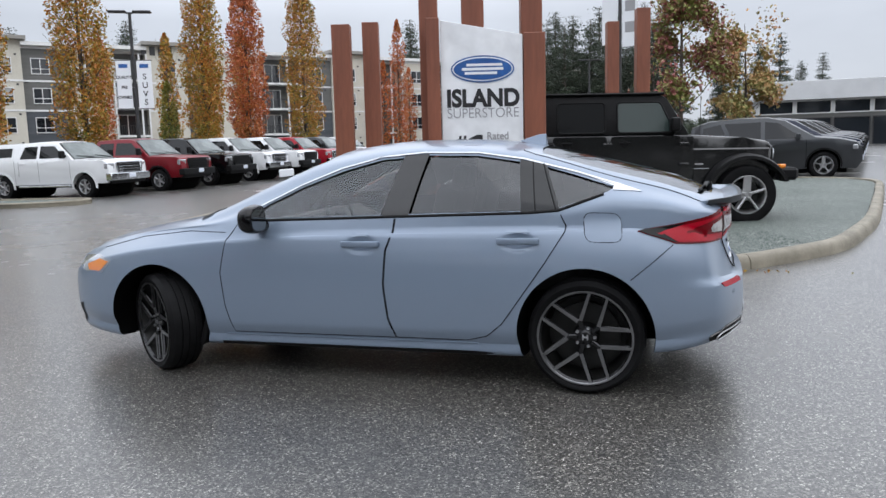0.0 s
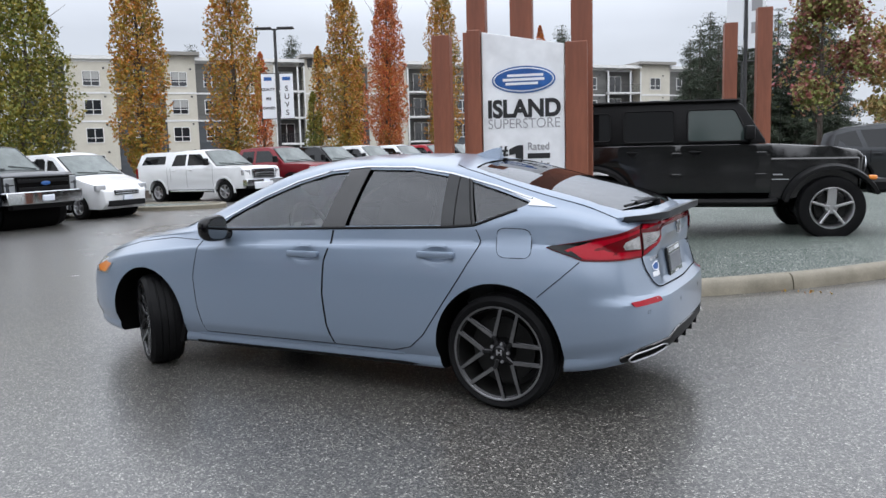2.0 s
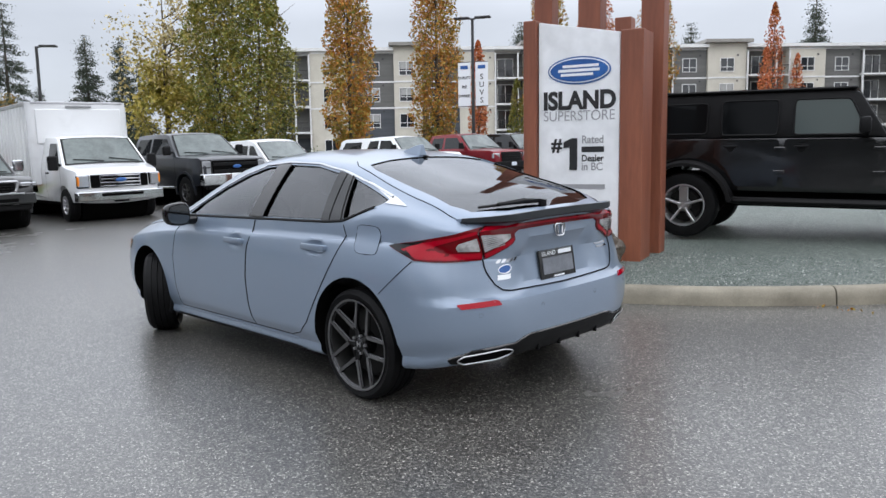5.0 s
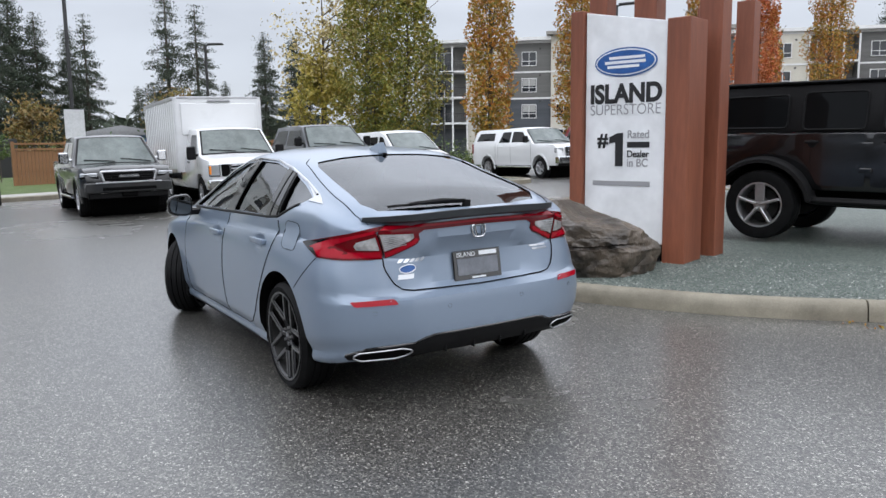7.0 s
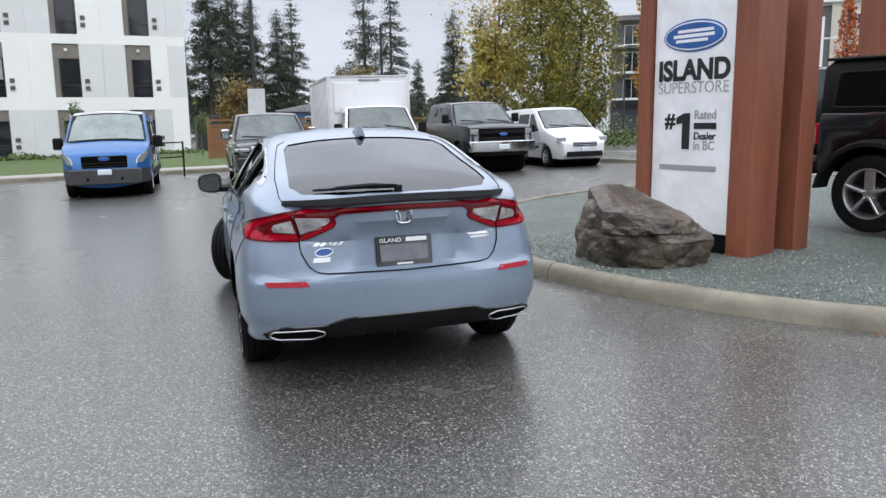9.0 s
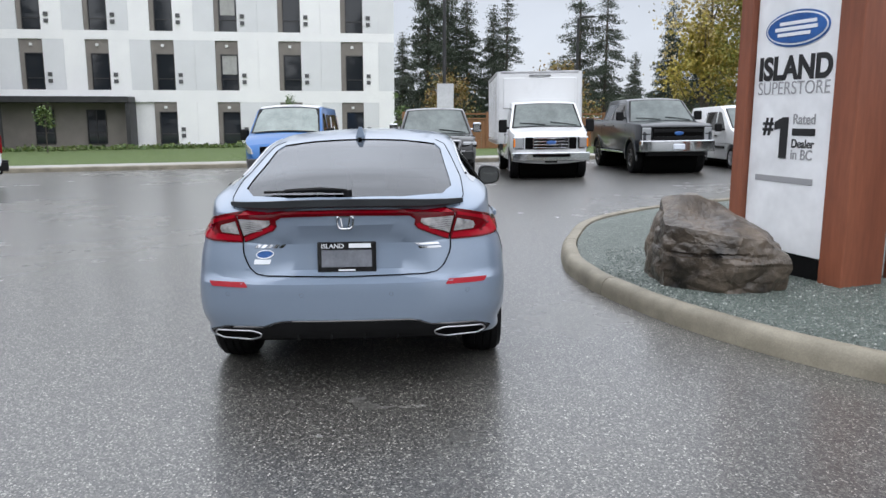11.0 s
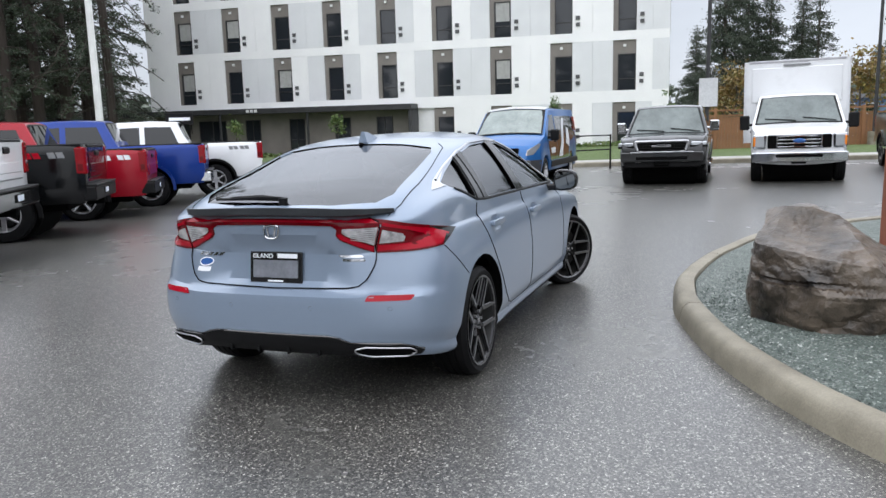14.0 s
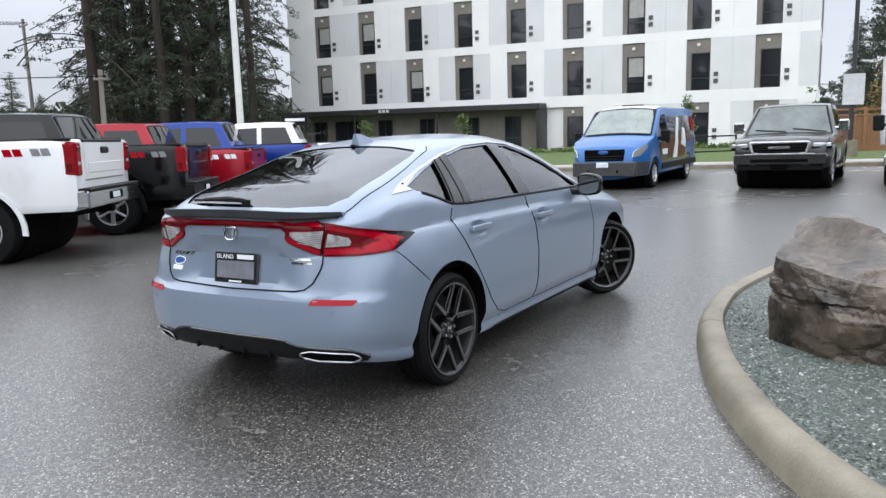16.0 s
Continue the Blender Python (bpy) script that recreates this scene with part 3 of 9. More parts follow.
def wheel_meshes(r, w, rim, style, mat):
    """Tyre, rim and hub meshes; the outer face looks to +y. They are shared by all like wheels."""
    key = (r, w, rim, style, mat.name)
    if key in WHEELS:
        return WHEELS[key]
    h = w / 2
    bm = bmesh.new()
    lathe(bm, [(rim - 0.012, -h * 0.80), (rim + 0.004, -h * 0.92), (rim + (r - rim) * 0.55, -h), (r - 0.022, -h * 0.93), (r - 0.005, -h * 0.78), (r, -h * 0.45), (r - 0.007, -h * 0.43), (r - 0.007, -h * 0.35), (r + 0.001, -h * 0.33), (r + 0.001, -h * 0.05), (r - 0.007, -h * 0.03), (r - 0.007, h * 0.03), (r + 0.001, h * 0.05), (r + 0.001, h * 0.33), (r - 0.007, h * 0.35), (r - 0.007, h * 0.43), (r, h * 0.45),
               (r - 0.005, h * 0.78), (r - 0.022, h * 0.93), (rim + (r - rim) * 0.55, h), (rim + 0.004, h * 0.92), (rim - 0.012, h * 0.80)], 44)
    tyre = mesh_from("tyre", bm, RUBBER)
    bm = bmesh.new()
    lip = [(rim, h * 0.9), (rim + 0.006, h * 0.95), (rim - 0.006, h * 0.96), (rim - 0.016, h * 0.86)]
    lathe(bm, lip if style == "split" else lip + [(rim - 0.03, h * 0.5), (rim - 0.05, -h * 0.7)], 44)
    count = {"split": 5, "five": 5, "six": 6, "twelve": 12, "steel": 8}[style]
    hub = 0.13 if style == "steel" else 0.062 if style == "split" else 0.075
    for k in range(count):
        a = 2 * math.pi * k / count + (math.pi / 2 if style != "split" else 0.0)
        c, s = math.cos(a), math.sin(a)
        if style == "split":
            for side in (-1, 1):
                p = Vector((c * 0.098 - s * side * 0.005, h * 0.66, s * 0.098 + c * side * 0.005))
                q = Vector(((rim - 0.010) * math.cos(a + side * 0.43), h * 0.86, (rim - 0.010) * math.sin(a + side * 0.43)))
                d = q - p
                rot = d.to_track_quat("Z", "Y").to_matrix().to_4x4()
                box(bm, (p + q) / 2, (0.019, 0.026, d.length), 0.005, rot)
            p, q = Vector((c * 0.04, h * 0.60, s * 0.04)), Vector((c * 0.106, h * 0.66, s * 0.106))
            d = q - p
            box(bm, (p + q) / 2, (0.034, 0.028, d.length), 0.006, d.to_track_quat("Z", "Y").to_matrix().to_4x4())
        else:
            wd = {"five": 0.42, "six": 0.28, "twelve": 0.12, "steel": 0.20}[style] * rim
            p, q = Vector((c * hub * 0.6, h * 0.68, s * hub * 0.6)), Vector((c * (rim - 0.012), h * 0.80, s * (rim - 0.012)))
            d = q - p
            rot = d.to_track_quat("Z", "Y").to_matrix().to_4x4()
            v0 = len(bm.verts)
            box(bm, (p + q) / 2, (wd, 0.03, d.length), 0.006, rot)
    if style == "split":
        face = bmesh.new()
        for k in range(5):
            a = 2 * math.pi * k / 5
            c, s = math.cos(a), math.sin(a)
            for side in (-1, 1):
                p = Vector((c * 0.096 - s * side * 0.007, h * 0.80, s * 0.096 + c * side * 0.007))
                q = Vector(((rim - 0.006) * math.cos(a + side * 0.43), h * 0.985, (rim - 0.006) * math.sin(a + side * 0.43)))
                d = (q - p)
                w = d.cross(Vector((0, 1, 0))).normalized()
                v = [face.verts.new(p + w * 0.0105), face.verts.new(p - w * 0.0105), face.verts.new(q - w * 0.0075), face.verts.new(q + w * 0.0075)]
                face.faces.new(v)
                r = bmesh.ops.extrude_face_region(face, geom=[f for f in face.faces if set(f.verts) == set(v)])
                for g in r["geom"]:
                    if isinstance(g, bmesh.types.BMVert):
                        g.co.y -= 0.003
        lathe(face, [(rim - 0.002, h * 0.955), (rim + 0.005, h * 0.985), (rim - 0.001, h * 0.99), (rim - 0.007, h * 0.965)], 64)
        WHEELS["face"] = mesh_from("spoke_face", face, MACHINED, 30)
        nuts = bmesh.new()
        for k in range(5):
            a = 2 * math.pi * (k + 0.5) / 5
            cyl(nuts, (0.052 * math.cos(a), h * 0.62, 0.052 * math.sin(a)), (0.052 * math.cos(a), h * 0.80, 0.052 * math.sin(a)), 0.0085, n=6)
        WHEELS["nuts"] = mesh_from("wheel_nuts", nuts, ALLOY, 30)
        cap = bmesh.new()
        for x0, x1, z0, z1 in ((-0.016, -0.009, -0.015, 0.015), (0.009, 0.016, -0.015, 0.015), (-0.010, 0.010, -0.004, 0.004)):
            box(cap, ((x0 + x1) / 2, h * 0.765, (z0 + z1) / 2), (x1 - x0, 0.006, z1 - z0), 0.001)
        WHEELS["cap"] = mesh_from("hub_badge", cap, ALLOY, 30)
    lathe(bm, [(0.0, h * 0.74), (0.028, h * 0.75), (0.034, h * 0.70), (hub, h * 0.66), (hub + 0.01, h * 0.45), (hub + 0.01, 0.0)], 20)
    for k in range(0 if style == "split" else 5):
        a = 2 * math.pi * (k + 0.5) / 5 + math.pi / 2
        cyl(bm, (0.057 * math.cos(a), h * 0.60, 0.057 * math.sin(a)), (0.057 * math.cos(a), h * 0.70, 0.057 * math.sin(a)), 0.010, n=6)
    rim_me = mesh_from("rim", bm, mat)
    bm = bmesh.new()
    if style == "split":
        lathe(bm, [(rim - 0.014, h * 0.87), (rim - 0.03, h * 0.5), (rim - 0.05, -h * 0.7)], 44)
    cyl(bm, (0, -h * 0.1, 0), (0, h * 0.12, 0), rim - 0.075, n=32)
    cyl(bm, (0, -h * 0.75, 0), (0, -h * 0.3, 0), rim - 0.03, n=24)
    disc = mesh_from("brake_disc", bm, grained("brake_iron_" + style, (0.005, 0.005, 0.005), (0.016, 0.016, 0.015), 8, 0.5, 0.1, 0.001, 60, metal=0.5))
    WHEELS[key] = (tyre, rim_me, disc)
    return WHEELS[key]


def add_wheel(car, x, y, r, w, rim, style, mat, steer=0.0):
    tyre, rim_me, disc = wheel_meshes(r, w, rim, style, mat)
    wh = new("wheel")
    wh.empty_display_size = 0.1
    wh.parent = car
    wh.matrix_basis = pose(x, y, r, 0, 0, steer + (0 if y > 0 else 180))
    share("tyre", tyre, wh)
    share("rim", rim_me, wh)
    share("brake_disc", disc, wh)
    if style == "split":
        share("spoke_face", WHEELS["face"], wh, label="machined dark grey spoke faces")
        share("wheel_nuts", WHEELS["nuts"], wh, label="bright metal wheel nuts")
        share("hub_badge", WHEELS["cap"], wh, label="bright metal badge on the hub")
    return wh


def outline_with_arches(top, zb, arches):
    """Closes a top line (front low to rear low) with a bottom that has round wheel arches; arches: (x, z, radius), rear first."""
    pts = list(top)
    for x, z, r in arches:
        a = math.degrees(math.asin(max(-1, min(1, (zb - z) / r))))
        pts += arc(x, z, r, 180 - a, a, 12)
    return pts


def at_height(line, z):
    """x on a line of (x, z) points at a height."""
    best = line[0][0]
    for (x0, z0), (x1, z1) in zip(line, line[1:]):
        if min(z0, z1) <= z <= max(z0, z1) and z1 != z0:
            return x0 + (x1 - x0) * (z - z0) / (z1 - z0)
    return best


def slab_on_slope(a, b, wa, wb, lift, crown=0.006, n=8):
    """A pane across the car between two (x, z) lines, slightly bowed."""
    bm = bmesh.new()
    d = Vector((b[0] - a[0], 0, b[1] - a[1]))
    nrm = Vector((-d.z, 0, d.x)).normalized()
    if nrm.z < 0:
        nrm = -nrm
    rows = []
    for j in range(5):
        t = j / 4
        w = wa + (wb - wa) * t
        c = Vector((a[0], 0, a[1])) + d * t
        rows.append([bm.verts.new(c + Vector((0, w * (2 * i / n - 1), 0)) + nrm * (lift + crown * (1 - 0.85 * (2 * i / n - 1) ** 2))) for i in range(n + 1)])
    for j in range(4):
        for i in range(n):
            bm.faces.new((rows[j][i], rows[j][i + 1], rows[j + 1][i + 1], rows[j + 1][i]))
    return bm


def bend(bm, x, W, bow):
    """Bows a cross-piece back towards its ends, as the vehicle's nose does."""
    for k in range(-5, 6):
        bmesh.ops.bisect_plane(bm, geom=bm.verts[:] + bm.edges[:] + bm.faces[:], plane_co=(0, k * W / 12, 0), plane_no=(0, 1, 0))
    for v in bm.verts:
        v.co.x -= bow * min(1.0, abs(v.co.y) / (W / 2)) ** 2


def vehicle(s):
    """One vehicle from its specification; local x is forward, the origin under the rear axle."""
    car = thing(s["name"], s["label"], s["category"], s.get("group", ""))
    W, wb, r = s["W"], s["wb"], s["r"]
    xf, xr = max(p[0] for p in s["top"]), min(p[0] for p in s["top"])
    belt, tumble, sill = s["belt"], s["tumble"], s.get("sill", 0.75)
    nose, tail = s.get("nose", 0.10), s.get("tail", 0.05)

    def half(x, z):
        h = W / 2
        if z < sill:
            h -= 0.07 * (sill - z) / sill
        if z > belt:
            h -= tumble * (z - belt)
        t = max(0.0, (x - (xf - 0.7)) / 0.7)
        h -= nose * t * t
        t = max(0.0, ((xr + 0.5) - x) / 0.5)
        h -= tail * t * t
        return h

    ra = s.get("arch", r + 0.06)
    out = outline_with_arches(s["top"], s["zb"], [(0, r + 0.01, ra), (wb, r + 0.01, ra)])
    xs = [xf - 0.2, xf - 0.45, xf - 0.7, xr + 0.5, xr + 0.25]
    zs = [sill, belt, belt + 0.25]
    bow = s.get("bow", 0.07)

    def crown(nx, nz, x, z):
        if nz > 0.3:
            return bow * 0.6 if x > s.get("flat_to", -99) else 0.0
        if nx > 0.5 and x > xf - 0.25:
            return bow
        if nx < -0.5 and x < xr + 0.25:
            return bow * s.get("tail_bow", 0.4)
        return 0.0

    bm = hull(out, half, xs, zs, s.get("bevel", 0.035), 2, crown)
    part("body", bm, s["paint"], car)
    bm = bmesh.new()
    span(bm, (xr + 0.35, -W * 0.36, s["zb"] - 0.12), (xf - 0.35, W * 0.36, s["zb"] + 0.45), 0.02)
    for x in (0, wb):
        cyl(bm, (x, -W * 0.42, r), (x, W * 0.42, r), 0.06, n=8)
        cyl(bm, (x, -W * 0.36, r + 0.02), (x, W * 0.36, r + 0.02), ra - 0.01, n=20)
    part("underbody", bm, UNDER, car)
    for x in (0, wb):
        for y in (1, -1):
            add_wheel(car, x, y * (W / 2 - s.get("tw", 0.26) / 2 - 0.015), r, s.get("tw", 0.26), s["rim"], s["style"], s["rim_mat"])
    glass = s.get("glass", DARK_GLASS)
    back = shader("dark_cabin", (0.012, 0.012, 0.013), 0.7)[0] if "cab_mat" not in WHEELS else WHEELS["cab_mat"]
    WHEELS["cab_mat"] = back
    for k, w in enumerate(s["windows"]):
        for sd in (1, -1):
            part("side_window", skin(w, half, 0.004, [], [belt + 0.25], sd, 0.003), s.get("pane", CAR_PANE), car)
    for nm, key in (("windscreen", "screen"), ("rear_window", "rear_glass")):
        if key in s:
            a, b = s[key]
            d = Vector((b[0] - a[0], 0, b[1] - a[1])).normalized()
            lo, hi = (a[0] - d.x * 0.035, a[1] - d.z * 0.035), (b[0] + d.x * 0.03, b[1] + d.z * 0.03)
            seal = part("window_seal", slab_on_slope(lo, hi, half(*a) - 0.055, half(*b) - 0.055, s.get("screen_lift", 0.013) - 0.005, bow * 0.6), PLASTIC, car)
            pane = part(nm, slab_on_slope(a, b, half(*a) - 0.10, half(*b) - 0.10, s.get("screen_lift", 0.013), bow * 0.6), s.get("screen_mat", SCREEN_SHEEN) if key == "screen" else s.get("pane", CAR_PANE), car)
            if key == "screen":
                nr = Vector((-d.z, 0, d.x)) if d.x > 0 else Vector((d.z, 0, -d.x))
                w = half(*a) - 0.15
                for y0, y1 in ((w * 0.95, w * 0.12), (-w * 0.05, -w * 0.85)):
                    bm = bmesh.new()
                    rise = bow * 0.6
                    pts = []
                    for i in range(5):
                        t = i / 4
                        y = y0 + (y1 - y0) * t
                        pts.append(Vector((a[0], y, a[1])) + d * (0.02 + 0.10 * t) + nr * (0.028 + rise * (1 - 0.85 * (y / (w + 0.05)) ** 2)))
                    tube(bm, pts, 0.011, 5)
                    part("wiper", bm, PLASTIC, car)
    # shut lines and handles
    for x, z0, z1 in s.get("gaps", []):
        for sd in (1, -1):
            part("shut_line", skin([(x - 0.006, z0), (x + 0.006, z0), (x + 0.006, z1), (x - 0.006, z1)], half, 0.0025, [], [sill, belt], sd), UNDER, car)
    for x, z in s.get("handles", []):
        for sd in (1, -1):
            bm = bmesh.new()
            box(bm, (x, sd * (half(x, z) + 0.02), z), (0.20, 0.03, 0.04), 0.01)
            part("door_handle", bm, s.get("handle_mat", s["paint"]), car)
    if "mirror" in s:
        x, z = s["mirror"]
        for sd in (1, -1):
            bm = bmesh.new()
            hgt = s.get("mirror_h", 0.22)
            box(bm, (x, sd * (half(x, z) + 0.17), z + 0.05), (0.12, 0.22, hgt), 0.03)
            cyl(bm, (x, sd * (half(x, z) - 0.05), z), (x, sd * (half(x, z) + 0.12), z), 0.03, n=8)
            part("side_mirror", bm, s.get("mirror_mat", PLASTIC), car)
    if "flare" in s:
        for x in (0, wb):
            for sd in (1, -1):
                ring = arc(x, r + 0.01, ra + s["flare"], -8, 188, 14) + arc(x, r + 0.01, ra - 0.012, 188, -8, 14)
                part("wheel_arch_trim", skin(ring, half, 0.022, [], [], sd, 0.035), s.get("flare_mat", PLASTIC), car)

    def front_x(z):
        return at_height(s["top"], z)

    rear_line = s["top"][::-1]

    def rear_x(z):
        return at_height(rear_line, z)

    for nm, mat, y, z, w, h, d in s.get("front", []):
        for sd in ((1, -1) if y else (1,)):
            bm = bmesh.new()
            yy = y * sd
            x = front_x(z) - (0 if abs(yy) < W * 0.25 else nose * 0.4)
            turn = Matrix.Rotation(radians(16 * sd), 4, "Z") if abs(yy) > W * 0.3 else None
            x += bow * (1 - min(1.0, abs(yy) / (W / 2)) ** 2)
            box(bm, (x + d / 2 - 0.06, yy, z), (d + 0.12, w, h), min(0.02, h * 0.3), turn)
            if w > 0.8:
                bend(bm, x, W, bow)
            part(nm, bm, mat, car)
    for nm, mat, y, z, w, h, d in s.get("rear", []):
        for sd in ((1, -1) if y else (1,)):
            bm = bmesh.new()
            box(bm, (rear_x(z) - d / 2 + 0.06, y * sd, z), (d + 0.12, w, h), min(0.02, h * 0.3))
            part(nm, bm, mat, car)
    for z, w, n_bar, gap in s.get("slats", []):
        for k in range(n_bar):
            bm = bmesh.new()
            zz = z + (k - (n_bar - 1) / 2) * gap
            box(bm, (front_x(zz) + bow + s.get("slat_out", 0.05), 0, zz), (0.03, w, gap * 0.45), 0.006)
            bend(bm, 0, W, bow)
            part("grille_bar", bm, s.get("slat_mat", CHROME), car)
    for z, w, h, mat in s.get("surround", []):
        bm = bmesh.new()
        x = front_x(z) + bow + 0.035
        tube(bm, [Vector((x, y, q)) for y, q in rounded([(-w / 2, z - h * 0.35), (-w / 2 - 0.06, z + h / 2), (w / 2 + 0.06, z + h / 2), (w / 2, z - h * 0.35), (w / 2 - 0.12, z - h / 2), (-w / 2 + 0.12, z - h / 2)], 0.05)], s.get("surround_r", 0.024), 8, True)
        bend(bm, 0, W, bow)
        part("grille_surround", bm, mat, car)
    for nm, outline, mat in s.get("corner_skins", []):
        for sd in (1, -1):
            part(nm, skin(outline, half, 0.006, [xf - 0.1, xf - 0.2, xf - 0.3, xf - 0.4], [], sd, 0.02), mat, car)
    for i, (outline, mat) in enumerate(s.get("decals", [])):
        for sd in (1, -1):
            part("side_decal", skin(outline, half, 0.004 + 0.003 * s.get("stacked", 0) * i, [0.5, 1.0, 1.5], [sill, belt], sd), mat, car)
    if "emblem" in s:
        z = s["emblem"]
        bm = bmesh.new()
        bmesh.ops.create_uvsphere(bm, u_segments=20, v_segments=10, radius=1.0, matrix=Matrix.Translation((front_x(z) + bow + 0.075, 0, z)) @ Matrix.Diagonal((0.015, 0.125, 0.05, 1)))
        part("emblem", bm, SIGN_BLUE, car)
    for a, b, mat, nm in s.get("side_boxes", []):
        for sd in (1, -1):
            bm = bmesh.new()
            span(bm, (a[0], sd * a[1], a[2]), (b[0], sd * b[1], b[2]), 0.012)
            part(nm, bm, mat, car)
    return car


LAMP_TRUCK = shader("lamp_wine_red", (0.20, 0.002, 0.006), 0.14, 0.0, 0.0, spec=0.3)[0]
CAR_PANE = shader("car_pane", (0.004, 0.005, 0.006), 0.02, 0.0, 0.0, spec=0.45)[0]
# opaque windscreen; its mottled grey-green stands in for sky reflected in the glass
SCREEN_SHEEN = grained("windscreen_sheen", (0.07, 0.085, 0.083), (0.14, 0.165, 0.16), 1.6, 0.03, 0.0, 0.0, 30, spec=0.5)
LAMP_DEEP = shader("lamp_deep_red", (0.10, 0.001, 0.003), 0.15, 0.0, 0.0, spec=0.3)[0]
P_WHITE = car_paint("white_paint", (0.68, 0.69, 0.70), 0.0, 0.4)
P_RED = car_paint("deep_red_paint", (0.16, 0.006, 0.012), 0.3, 0.32, (0.10, 0.02, 0.02), 0.4)
P_BRIGHT_RED = car_paint("red_paint", (0.27, 0.004, 0.014), 0.2, 0.32, (0.18, 0.02, 0.02), 0.4)
P_BLACK = car_paint("black_paint", (0.0022, 0.0025, 0.003), 0.0, 0.16, (0.004, 0.004, 0.004), 0.3)
P_GREY = car_paint("grey_paint", (0.04, 0.043, 0.047), 0.4, 0.32, (0.05, 0.05, 0.05), 0.45)
P_GRAPHITE = car_paint("graphite_paint", (0.018, 0.019, 0.020), 0.4, 0.30, (0.020, 0.020, 0.020), 0.8)
P_SLATE = car_paint("slate_paint", (0.007, 0.010, 0.016), 0.3, 0.30, (0.010, 0.011, 0.014), 0.6)
P_BLUE = car_paint("blue_paint", (0.004, 0.03, 0.20), 0.25, 0.32, (0.02, 0.04, 0.12), 0.4)
P_VAN = car_paint("van_blue_paint", (0.02, 0.11, 0.31), 0.2, 0.32, (0.03, 0.1, 0.25), 0.5)
P_NAVY = car_paint("navy_paint", (0.006, 0.010, 0.026), 0.3, 0.32, (0.02, 0.02, 0.025), 0.45)


